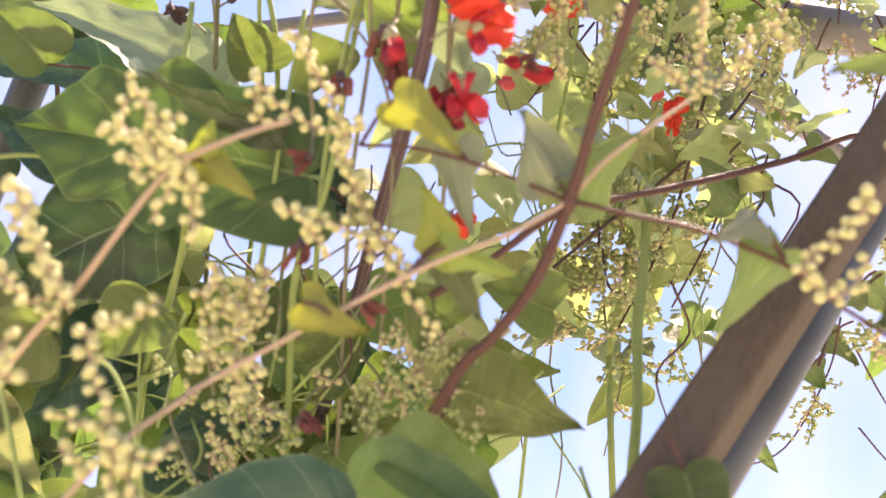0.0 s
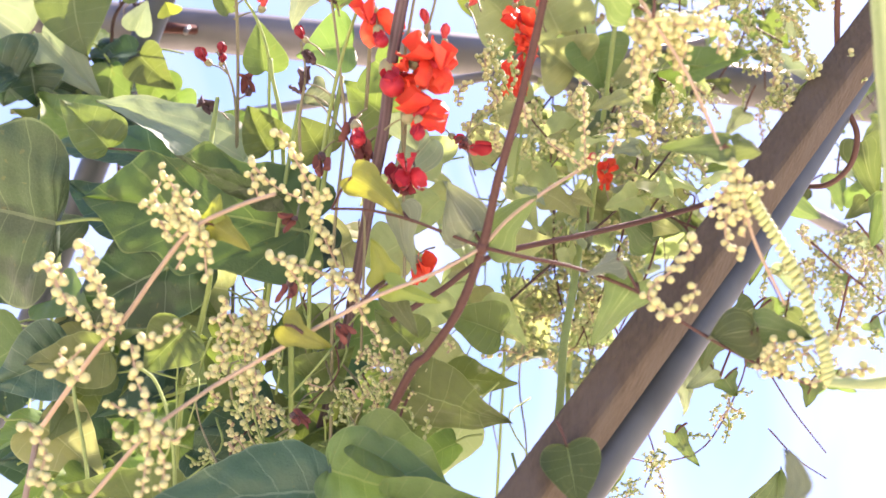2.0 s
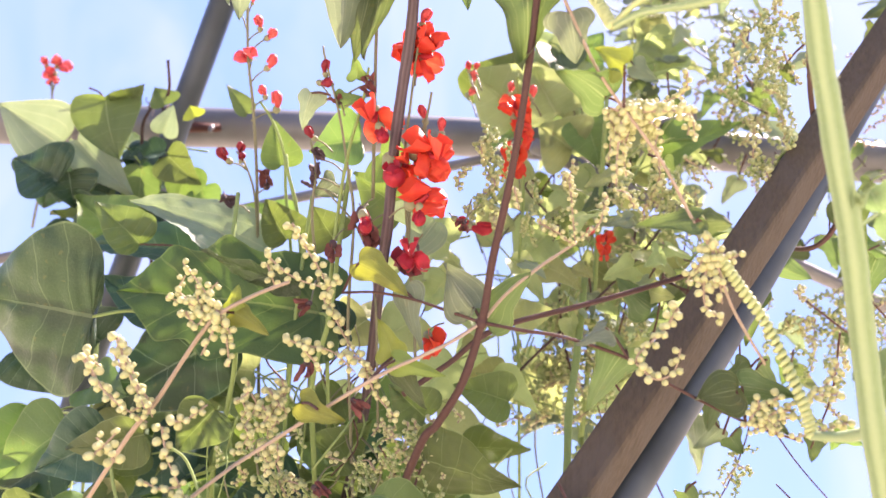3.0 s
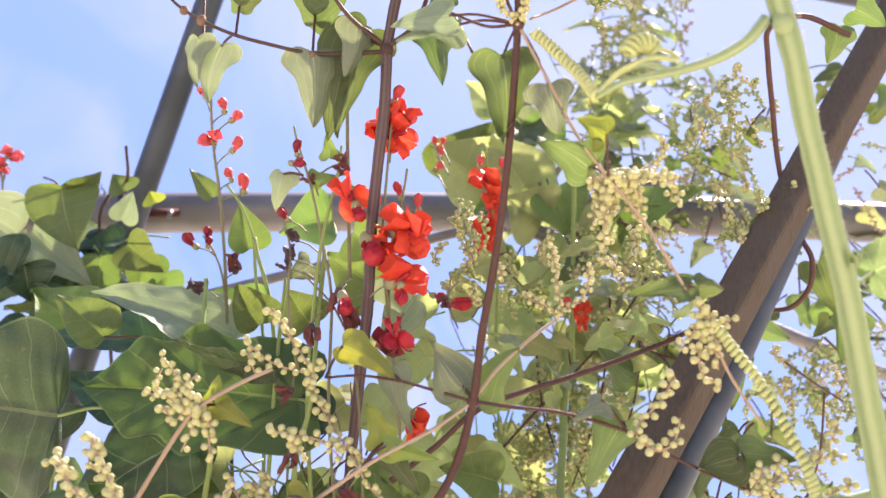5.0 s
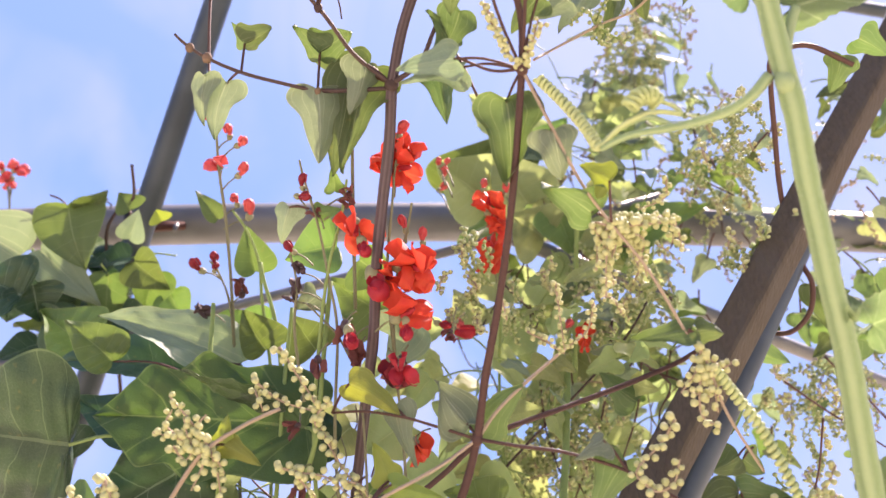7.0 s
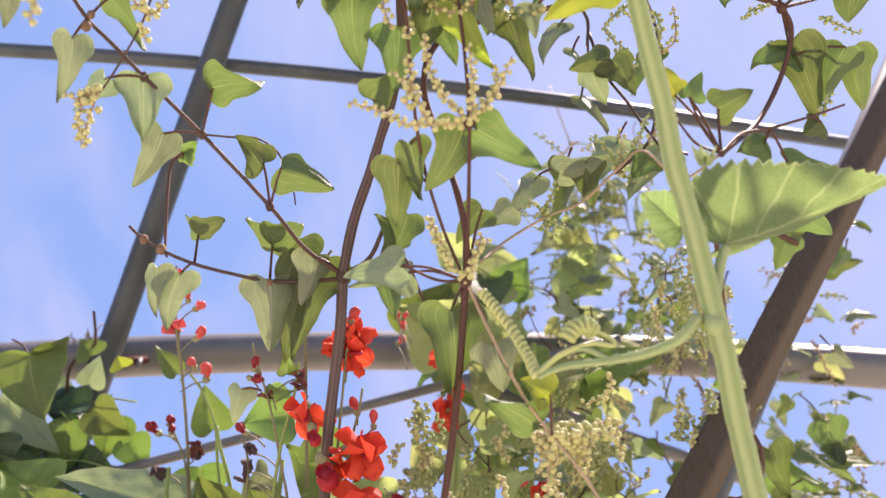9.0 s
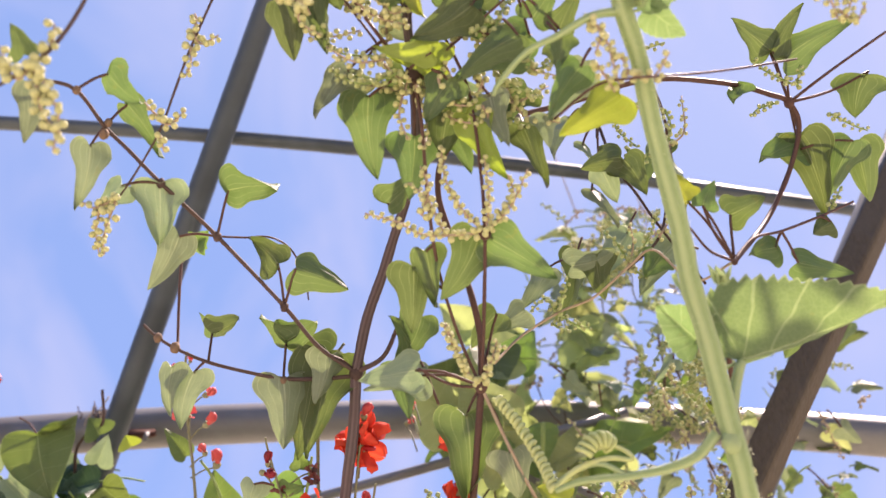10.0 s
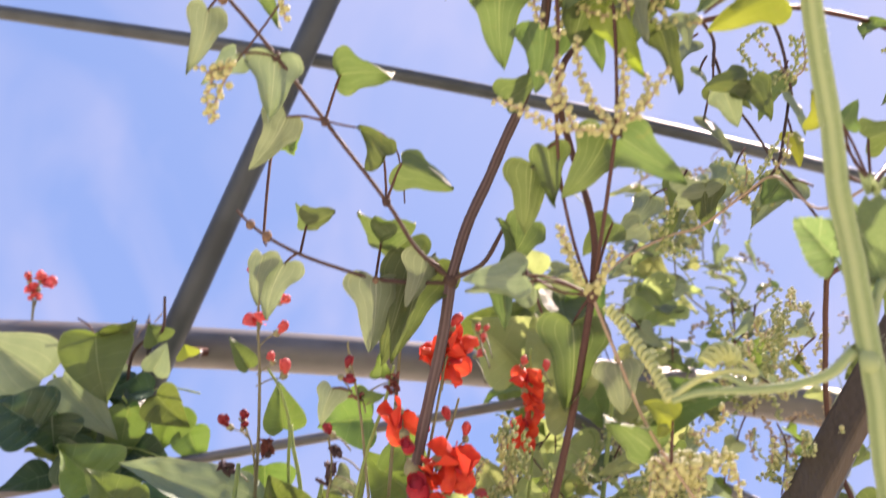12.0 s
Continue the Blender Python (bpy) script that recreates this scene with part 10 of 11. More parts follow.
beads(vine_e, [(0.0462, 0.5562, 1.8746), (0.0413, 0.5443, 1.8604), (0.0397, 0.5641, 1.8597)], 0.00161, 0.00177, seed=457, mat=BUD_GREEN)
beads(vine_e, [(0.0701, 0.5418, 1.9016), (0.0719, 0.5489, 1.8988), (0.0607, 0.5462, 1.8933)], 0.00161, 0.00177, seed=458)
beads(vine_e, [(0.0451, 0.5588, 1.8696), (0.0439, 0.5489, 1.8571), (0.0492, 0.5678, 1.8527)], 0.00161, 0.00177, seed=459, mat=BUD_GREEN)
beads(vine_e, [(0.0486, 0.5565, 1.8739), (0.0527, 0.5632, 1.8669), (0.0518, 0.5627, 1.8624)], 0.00161, 0.00177, seed=460, mat=BUD_GREEN)
beads(vine_e, [(0.0658, 0.5468, 1.8923), (0.0693, 0.5675, 1.8950), (0.0722, 0.5516, 1.8832)], 0.00161, 0.00177, seed=461)
beads(vine_e, [(0.0480, 0.5478, 1.8905), (0.0461, 0.5428, 1.8793), (0.0493, 0.5544, 1.8779)], 0.00161, 0.00177, seed=462, mat=BUD_GREEN)
leaf(vine_e, (0.1806, 0.7251, 1.8977), (0.1967, 0.7283, 1.8917), 0.0161, (-0.30, -0.81, -0.51), mat=LEAF_PALE, stalk=(0.1935, 0.7204, 1.9065))
leaf(vine_e, (0.2670, 0.6523, 1.9050), (0.2749, 0.6636, 1.8837), 0.0216, (0.25, -0.94, -0.22), mat=LEAF_YAM, stalk=(0.2663, 0.6442, 1.9203))
leaf(vine_e, (0.3040, 0.6979, 1.8129), (0.3162, 0.7030, 1.8034), 0.0137, (-0.33, -0.92, -0.22), mat=LEAF_YAM, stalk=(0.3145, 0.6931, 1.8219))
leaf(vine_e, (0.1986, 0.5813, 2.0257), (0.1831, 0.5894, 2.0106), 0.0169, (-0.64, -0.75, -0.17), mat=LEAF_PALE, stalk=(0.1989, 0.5772, 2.0334))
leaf(vine_e, (0.2096, 0.5431, 1.9770), (0.2189, 0.5481, 1.9677), 0.0101, (-0.56, -0.50, -0.66), mat=LEAF_BEAN, stalk=(0.2220, 0.5355, 1.9914))
leaf(vine_e, (0.1487, 0.6233, 2.0041), (0.1637, 0.6273, 1.9967), 0.0132, (-0.41, -0.48, -0.78), mat=LEAF_YAM, stalk=(0.1465, 0.6149, 2.0199))
leaf(vine_e, (0.2102, 0.6767, 1.9626), (0.1985, 0.6858, 1.9456), 0.0169, (-0.40, -0.84, -0.36), mat=LEAF_PALE, stalk=(0.2158, 0.6671, 1.9807))
leaf(vine_e, (0.2748, 0.6941, 1.7685), (0.2919, 0.6981, 1.7610), 0.0151, (-0.33, -0.93, -0.17), mat=LEAF_BEAN, stalk=(0.2788, 0.6901, 1.7760))
leaf(vine_e, (0.1295, 0.6210, 1.8546), (0.1169, 0.6287, 1.8402), 0.0176, (-0.61, -0.79, 0.05), mat=LEAF_PALE, stalk=(0.1376, 0.6151, 1.8659))
leaf(vine_e, (0.1780, 0.6686, 1.9218), (0.2017, 0.6729, 1.9138), 0.0196, (-0.43, -0.44, -0.79), mat=LEAF_PALE, stalk=(0.1605, 0.6605, 1.9369))
leaf(vine_e, (0.2492, 0.7140, 1.8165), (0.2717, 0.7207, 1.8039), 0.0216, (-0.63, -0.48, -0.61), mat=LEAF_YAM, stalk=(0.2498, 0.7048, 1.8337))
leaf(vine_e, (0.3126, 0.6513, 2.0366), (0.2981, 0.6623, 2.0158), 0.0203, (-0.08, -0.72, -0.69), mat=LEAF_YAM, stalk=(0.3298, 0.6458, 2.0468))
leaf(vine_e, (0.3010, 0.7346, 1.9320), (0.3006, 0.7424, 1.9173), 0.0140, (-0.75, -0.62, -0.25), mat=LEAF_PALE, stalk=(0.3037, 0.7316, 1.9376))
leaf(vine_e, (0.1207, 0.6060, 2.0196), (0.1396, 0.6112, 2.0098), 0.0196, (-0.27, -0.66, -0.70), mat=LEAF_PALE, stalk=(0.1095, 0.6010, 2.0291))
leaf(vine_e, (0.2531, 0.6823, 1.9782), (0.2668, 0.6874, 1.9686), 0.0151, (-0.65, -0.34, -0.68), mat=LEAF_BEAN, stalk=(0.2606, 0.6776, 1.9870))
leaf(vine_e, (0.2709, 0.7762, 1.8802), (0.2839, 0.7876, 1.8588), 0.0229, (-0.10, -0.97, -0.23), mat=LEAF_PALE, stalk=(0.2795, 0.7739, 1.8845))
leaf(vine_e, (0.1123, 0.7781, 1.8732), (0.1227, 0.7877, 1.8553), 0.0166, (-0.17, -0.92, -0.34), mat=LEAF_YAM, stalk=(0.1308, 0.7729, 1.8830))
leaf(vine_e, (0.3394, 0.6910, 1.9551), (0.3355, 0.6986, 1.9408), 0.0127, (0.25, -0.78, -0.58), mat=LEAF_YAM, stalk=(0.3222, 0.6826, 1.9709))
leaf(vine_e, (0.2204, 0.7161, 1.9147), (0.2446, 0.7208, 1.9058), 0.0210, (-0.24, -0.92, -0.31), mat=LEAF_YAM, stalk=(0.2073, 0.7056, 1.9344))
leaf(vine_e, (0.1347, 0.6838, 2.0568), (0.1533, 0.6917, 2.0421), 0.0206, (0.08, -0.95, -0.32), mat=LEAF_YAM, stalk=(0.1165, 0.6809, 2.0624))
leaf(vine_e, (0.1332, 0.5705, 1.9190), (0.1460, 0.5756, 1.9095), 0.0146, (-0.45, -0.59, -0.67), mat=LEAF_YAM, stalk=(0.1225, 0.5682, 1.9234))
leaf(vine_e, (0.1794, 0.6539, 1.7589), (0.1619, 0.6610, 1.7454), 0.0169, (-0.25, -0.94, -0.24), mat=LEAF_PALE, stalk=(0.1667, 0.6477, 1.7705))
leaf(vine_e, (0.1011, 0.6211, 1.9212), (0.0829, 0.6293, 1.9057), 0.0191, (-0.37, -0.91, -0.20), mat=LEAF_YAM, stalk=(0.1089, 0.6125, 1.9373))
leaf(vine_e, (0.1800, 0.7421, 1.8657), (0.1701, 0.7484, 1.8539), 0.0141, (-0.15, -0.91, -0.38), mat=LEAF_PALE, stalk=(0.1948, 0.7346, 1.8798))
leaf(vine_e, (0.2279, 0.6748, 2.0438), (0.2503, 0.6836, 2.0273), 0.0247, (-0.59, -0.36, -0.72), mat=LEAF_BEAN, stalk=(0.2191, 0.6683, 2.0560))
leaf(vine_e, (0.2669, 0.7122, 1.9219), (0.2421, 0.7178, 1.9114), 0.0203, (-0.38, -0.88, -0.28), mat=LEAF_YAM, stalk=(0.2790, 0.7074, 1.9311))
leaf(vine_e, (0.2068, 0.7049, 1.9357), (0.1874, 0.7107, 1.9247), 0.0184, (-0.51, -0.86, 0.05), mat=LEAF_BEAN, stalk=(0.2066, 0.6995, 1.9459))
leaf(vine_e, (0.2740, 0.6267, 1.8753), (0.2614, 0.6329, 1.8638), 0.0160, (-0.27, -0.84, -0.48), mat=LEAF_YAM, stalk=(0.2894, 0.6212, 1.8856))
leaf(vine_e, (0.2660, 0.7730, 1.8465), (0.2613, 0.7832, 1.8272), 0.0200, (0.01, -0.93, -0.38), mat=LEAF_BEAN, stalk=(0.2504, 0.7620, 1.8671))
leaf(vine_e, (0.2152, 0.6880, 2.0502), (0.2276, 0.6953, 2.0365), 0.0179, (-0.56, -0.51, -0.65), mat=LEAF_YAM, stalk=(0.1966, 0.6815, 2.0623))
leaf(vine_e, (0.3626, 0.6305, 2.0757), (0.3492, 0.6403, 2.0572), 0.0196, (-0.06, -0.65, -0.76), mat=LEAF_YAM, stalk=(0.3646, 0.6258, 2.0845))
leaf(vine_e, (0.1484, 0.6841, 1.9829), (0.1472, 0.6919, 1.9682), 0.0144, (-0.70, -0.64, -0.32), mat=LEAF_YAM, stalk=(0.1503, 0.6811, 1.9886))
leaf(vine_e, (0.1256, 0.6593, 2.1038), (0.1066, 0.6654, 2.0923), 0.0209, (0.07, -0.54, -0.84), mat=LEAF_PALE, stalk=(0.1303, 0.6510, 2.1195))
leaf(vine_e, (0.2994, 0.6730, 1.9957), (0.2914, 0.6853, 1.9727), 0.0209, (-0.75, -0.61, -0.24), mat=LEAF_YAM, stalk=(0.2995, 0.6707, 2.0000))
leaf(vine_e, (0.3397, 0.6406, 1.9905), (0.3560, 0.6464, 1.9796), 0.0182, (-0.14, -0.98, -0.17), mat=LEAF_PALE, stalk=(0.3284, 0.6341, 2.0027))
leaf(vine_e, (0.3143, 0.7749, 1.8741), (0.3146, 0.7855, 1.8541), 0.0211, (-0.52, -0.81, -0.27), mat=LEAF_YAM, stalk=(0.3211, 0.7640, 1.8947))
leaf(vine_e, (0.2656, 0.6873, 1.9688), (0.2896, 0.6925, 1.9590), 0.0200, (-0.10, -0.99, 0.02), mat=LEAF_BEAN, stalk=(0.2520, 0.6846, 1.9739))
leaf(vine_e, (0.2209, 0.6944, 1.7825), (0.2387, 0.7028, 1.7667), 0.0237, (0.08, -0.99, 0.14), mat=LEAF_YAM, stalk=(0.2327, 0.6897, 1.7912))
leaf(vine_e, (0.3238, 0.8226, 1.8048), (0.3134, 0.8331, 1.7851), 0.0228, (-0.51, -0.85, -0.12), mat=LEAF_BEAN, stalk=(0.3062, 0.8147, 1.8196))
leaf(vine_e, (0.0901, 0.6303, 1.8445), (0.0942, 0.6382, 1.8295), 0.0149, (-0.67, -0.65, -0.36), mat=LEAF_PALE, stalk=(0.0882, 0.6245, 1.8553))
leaf(vine_e, (0.3248, 0.6222, 2.0912), (0.3017, 0.6271, 2.0819), 0.0191, (-0.49, -0.80, -0.33), mat=LEAF_YAM, stalk=(0.3432, 0.6185, 2.0982))
leaf(vine_e, (0.2093, 0.7493, 1.8523), (0.1918, 0.7573, 1.8371), 0.0221, (-0.21, -0.91, -0.36), mat=LEAF_PALE, stalk=(0.2046, 0.7422, 1.8656))
leaf(vine_e, (0.2560, 0.6228, 2.0425), (0.2394, 0.6279, 2.0329), 0.0185, (-0.53, -0.82, -0.21), mat=LEAF_PALE, stalk=(0.2595, 0.6178, 2.0519))
leaf(vine_e, (0.1539, 0.7167, 1.8656), (0.1380, 0.7209, 1.8576), 0.0164, (-0.43, -0.89, 0.14), mat=LEAF_YAM, stalk=(0.1600, 0.7068, 1.8842))
leaf(vine_e, (0.1523, 0.6881, 1.9597), (0.1324, 0.6935, 1.9494), 0.0198, (0.12, -0.49, -0.86), mat=LEAF_YAM, stalk=(0.1659, 0.6820, 1.9711))
leaf(vine_e, (0.1445, 0.6714, 2.0446), (0.1326, 0.6794, 2.0295), 0.0147, (-0.63, -0.76, -0.15), mat=LEAF_YAM, stalk=(0.1466, 0.6682, 2.0505))
leaf(vine_e, (0.1923, 0.6285, 2.0155), (0.1990, 0.6327, 2.0076), 0.0156, (-0.38, -0.71, -0.59))
leaf(vine_e, (0.2640, 0.5680, 1.8523), (0.2567, 0.5819, 1.8263), 0.0258, (-0.54, -0.79, -0.30))
leaf(vine_e, (0.1964, 0.5864, 1.8605), (0.2307, 0.5935, 1.8470), 0.0305, (-0.36, -0.78, -0.51))
leaf(vine_e, (0.2575, 0.5881, 1.8998), (0.2732, 0.6047, 1.8686), 0.0314, (-0.51, -0.74, -0.45))
leaf(vine_e, (0.2484, 0.4659, 2.0017), (0.2412, 0.4760, 1.9828), 0.0214, (-0.52, -0.67, -0.53))
leaf(vine_e, (0.2591, 0.4609, 2.0112), (0.2769, 0.4659, 2.0017), 0.0250, (-0.46, -0.56, -0.69))
leaf(vine_e, (0.1866, 0.5784, 1.8328), (0.1866, 0.5957, 1.8002), 0.0258, (-0.45, -0.83, -0.33))
leaf(vine_e, (0.1239, 0.5853, 1.8198), (0.1018, 0.5767, 1.8360), 0.0258, (-0.09, -0.97, -0.23))

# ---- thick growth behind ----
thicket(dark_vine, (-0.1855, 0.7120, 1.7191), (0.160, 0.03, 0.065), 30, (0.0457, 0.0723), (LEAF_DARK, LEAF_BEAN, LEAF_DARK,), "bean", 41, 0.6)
thicket(dark_vine, (-0.1868, 0.6306, 1.7090), (0.110, 0.04, 0.087), 34, (0.0366, 0.0633), (LEAF_BEAN, LEAF_DARK, LEAF_LIT, LEAF_BEAN), "bean", 3, 0.6)
thicket(dark_vine, (-0.0625, 0.6412, 1.7040), (0.087, 0.04, 0.073), 30, (0.0300, 0.0533), (LEAF_BEAN, LEAF_LIT, LEAF_BEAN,), "bean", 4, 0.6)
thicket(bean_c, (0.0837, 0.7017, 1.9844), (0.090, 0.07, 0.109), 13, (0.0381, 0.0714), (LEAF_LIT, LEAF_BEAN, LEAF_LIT, LEAF_LIT), "bean", 5, 0.6)
thicket(bean_c, (0.0976, 0.7302, 1.8454), (0.086, 0.06, 0.081), 10, (0.0271, 0.0452), (LEAF_LIT, LEAF_LIT,), "bean", 6, 0.6)
thicket(bean_c, (-0.0016, 0.6268, 1.8270), (0.055, 0.03, 0.063), 18, (0.0236, 0.0432), (LEAF_LIT, LEAF_LIT,), "bean", 7, 0.6)
thicket(vine_e, (0.1770, 0.7327, 2.0539), (0.077, 0.07, 0.092), 9, (0.0256, 0.0460), (LEAF_PALE, LEAF_LIT,), "yam", 8, 0.6)
thicket(vine_e, (0.2843, 0.6614, 1.9323), (0.057, 0.04, 0.044), 5, (0.0264, 0.0440), (LEAF_YAM, LEAF_BEAN,), "yam", 9, 0.6)
thicket(bean_d, (-0.2790, 0.6594, 1.9361), (0.070, 0.03, 0.057), 16, (0.0264, 0.0484), (LEAF_BEAN, LEAF_DARK,), "bean", 10, 0.6)
thicket(vine_e, (0.1514, 0.6823, 2.1487), (0.046, 0.04, 0.061), 11, (0.0256, 0.0435), (LEAF_LIT, LEAF_PALE,), "yam", 11, 0.6)
sprays(vine_e, (0.1749, 0.6672, 2.1557), (0.056, 0.04, 0.066), 11, 0.00202, 12, length=0.0228)
sprays(vine_e, (0.1396, 0.6436, 1.9233), (0.056, 0.04, 0.064), 26, 0.00180, 13, length=0.0193)
sprays(vine_e, (0.0899, 0.6726, 1.8261), (0.046, 0.03, 0.071), 50, 0.00192, 14, length=0.0187)
sprays(vine_e, (0.2038, 0.5993, 2.0065), (0.039, 0.03, 0.056), 18, 0.00180, 15, length=0.0193)
sprays(vine_e, (0.2799, 0.7028, 1.8545), (0.066, 0.03, 0.035), 30, 0.00176, 16, length=0.0198)
sprays(vine_d, (-0.1026, 0.5654, 1.7006), (0.032, 0.03, 0.035), 16, 0.00192, 17, length=0.0131)
sprays(vine_d, (-0.0312, 0.5471, 1.7072), (0.031, 0.02, 0.017), 26, 0.00140, 18, length=0.0126)
twigs(dark_vine, (-0.1113, 0.5740, 1.7046), (0.048, 0.03, 0.059), 16, 0.00077, 0.0773, 19, (STEM_GREEN, STEM_PURPLE,))
twigs(dark_vine, (-0.0810, 0.5964, 1.7385), (0.038, 0.03, 0.050), 12, 0.00076, 0.0694, 20, (STEM_GREEN, STEM_RED,))
twigs(vine_e, (0.1107, 0.6491, 1.8702), (0.067, 0.04, 0.092), 26, 0.00083, 0.0833, 21)
twigs(vine_e, (0.2552, 0.6596, 1.8930), (0.073, 0.04, 0.103), 4, 0.00077, 0.0771, 22, (STEM_RED, STEM_DARK,))
twigs(vine_e, (0.1742, 0.6659, 2.0516), (0.057, 0.04, 0.086), 6, 0.00086, 0.0952, 23, (STEM_PURPLE, STEM_GREEN,))
stem(vine_b, [(-0.1337, 0.4480, 2.0555), (-0.1415, 0.4508, 2.0498), (-0.1411, 0.4499, 2.0287), (-0.1370, 0.4475, 1.9883), (-0.1333, 0.4415, 1.9779)], 0.00114, 0.00087, STEM_RED)
stem(vine_b, [(-0.0972, 0.3598, 2.0090), (-0.0847, 0.3688, 2.0133), (-0.0716, 0.3776, 2.0182), (-0.0611, 0.3901, 2.0158), (-0.0566, 0.4158, 2.0087), (-0.0550, 0.4201, 1.9999)], 0.00065, 0.00046, STEM_RED)
leaf(vine_b, (-0.1337, 0.4480, 2.0555), (-0.1254, 0.4446, 2.0626), 0.0161, (0.27, -0.81, -0.51), mat=LEAF_BEAN)
leaf(vine_b, (-0.1337, 0.4480, 2.0555), (-0.1280, 0.4517, 2.0481), 0.0143, (-0.01, -0.73, -0.68), mat=LEAF_BEAN)
leaf(vine_b, (-0.1351, 0.4480, 2.0555), (-0.1397, 0.4489, 2.0536), 0.0086, (0.13, -0.96, -0.24), mat=LEAF_BEAN)
hairs(gourd, [(0.2138, 0.4648, 1.6418), (0.1944, 0.4226, 1.6999), (0.1850, 0.3993, 1.7394), (0.1750, 0.3733, 1.7820), (0.1633, 0.3492, 1.8250), (0.1534, 0.3261, 1.8685), (0.1500, 0.3157, 1.8881)], 0.00494, 1100, 0.0016, 1)
hairs(gourd, [(0.1507, 0.3224, 1.8781), (0.1403, 0.3027, 1.9208), (0.1332, 0.2916, 1.9434), (0.1285, 0.2796, 1.9654), (0.1221, 0.2671, 1.9865), (0.1108, 0.2413, 2.0278), (0.1027, 0.2274, 2.0472), (0.0955, 0.2143, 2.0670)], 0.00415, 1100, 0.0016, 2)
hairs(gourd, [(0.1427, 0.3199, 1.8837), (0.1335, 0.3240, 1.8746), (0.1214, 0.3314, 1.8713), (0.1052, 0.3378, 1.8701), (0.0859, 0.3435, 1.8698)], 0.00225, 300, 0.0014, 3)
leaf(vine_e, (0.1729, 0.6338, 1.7750), (0.1684, 0.6407, 1.7539), 0.0200, (-0.42, -0.88, -0.23), stalk=(0.1805, 0.6319, 1.7822))
leaf(vine_e, (0.1837, 0.6428, 1.7509), (0.1930, 0.6465, 1.7418), 0.0183, (-0.39, -0.86, -0.32), stalk=(0.1914, 0.6409, 1.7581))
leaf(vine_e, (0.1540, 0.6531, 1.7143), (0.1719, 0.6605, 1.6963), 0.0140, (-0.35, -0.90, -0.27), stalk=(0.1616, 0.6512, 1.7215))
leaf(vine_e, (0.2403, 0.6457, 1.7541), (0.2386, 0.6510, 1.7381), 0.0167, (-0.51, -0.84, -0.19), stalk=(0.2479, 0.6438, 1.7614))
leaf(vine_e, (0.1864, 0.5895, 1.7838), (0.1686, 0.5909, 1.7759), 0.0247, (-0.36, -0.92, -0.16), stalk=(0.1935, 0.5877, 1.7905))
leaf(vine_e, (0.1896, 0.5901, 1.7827), (0.2029, 0.5940, 1.7739), 0.0216, (-0.40, -0.82, -0.41), stalk=(0.1967, 0.5883, 1.7894))
leaf(vine_e, (0.2020, 0.6198, 1.6354), (0.2037, 0.6008, 1.6916), 0.0506, (-0.16, -0.99, -0.06), "bean", mat=LEAF_YAM, fold=-25, stalk=(0.2161, 0.6231, 1.6285))
stem(vine_e, [(0.1977, 0.6346, 1.7778), (0.1940, 0.6442, 1.7489), (0.1746, 0.6565, 1.7087), (0.1458, 0.6587, 1.6959), (0.1257, 0.6570, 1.6968)], 0.00060, 0.00043, STEM_RED)
stem(vine_e, [(0.2056, 0.6392, 1.7661), (0.2286, 0.6507, 1.7370), (0.2540, 0.6612, 1.7113)], 0.00060, 0.00043, STEM_RED)
stem(vine_e, [(0.2150, 0.6546, 1.7228), (0.2351, 0.6617, 1.7060), (0.2556, 0.6666, 1.6957)], 0.00060, 0.00043, STEM_RED)
stem(vine_e, [(0.1371, 0.6876, 1.7339), (0.1508, 0.6984, 1.7049), (0.1458, 0.7051, 1.6839)], 0.00064, 0.00046, STEM_RED)
sprays(vine_e, (0.1467, 0.6561, 1.7039), (0.015, 0.02, 0.013), 7, 0.00150, 31, length=0.0150)
sprays(vine_e, (0.1837, 0.6482, 1.7351), (0.012, 0.02, 0.017), 7, 0.00150, 32, length=0.0150)
sprays(vine_e, (0.2044, 0.5991, 1.7594), (0.022, 0.02, 0.015), 14, 0.00170, 33, length=0.0139)
sprays(vine_e, (0.1389, 0.6866, 1.6747), (0.021, 0.02, 0.014), 8, 0.00138, 34, length=0.0155)
leaf(dark_vine, (0.0869, 0.5581, 1.6840), (0.0824, 0.5704, 1.6466), 0.0415, (-0.38, -0.92, -0.10), "heart", mat=LEAF_BEAN, stalk=(0.0708, 0.5667, 1.6709), stalk_mat=STEM_GREEN)
thicket(vine_e, (0.1034, 0.5772, 1.8564), (0.064, 0.03, 0.071), 20, (0.0157, 0.0300), (LEAF_LIT, LEAF_PALE, LEAF_LIT,), "yam", 51, 0.6)
thicket(vine_e, (0.1315, 0.6802, 1.9095), (0.082, 0.03, 0.050), 18, (0.0250, 0.0428), (LEAF_LIT, LEAF_YAM, LEAF_LIT,), "yam", 52, 0.6)
thicket(vine_e, (0.1291, 0.7375, 1.8022), (0.070, 0.03, 0.074), 14, (0.0258, 0.0443), (LEAF_YAM, LEAF_PALE, LEAF_PALE,), "yam", 53, 0.6)
sprays(vine_e, (0.0950, 0.7061, 1.7773), (0.041, 0.03, 0.048), 22, 0.00207, 54, length=0.0155)
sprays(vine_e, (0.1208, 0.6362, 1.9169), (0.050, 0.03, 0.030), 24, 0.00216, 55, length=0.0150)
twigs(vine_e, (0.1034, 0.7113, 1.8230), (0.079, 0.03, 0.086), 14, 0.00086, 0.1071, 56, (STEM_PURPLE, STEM_GREEN,))

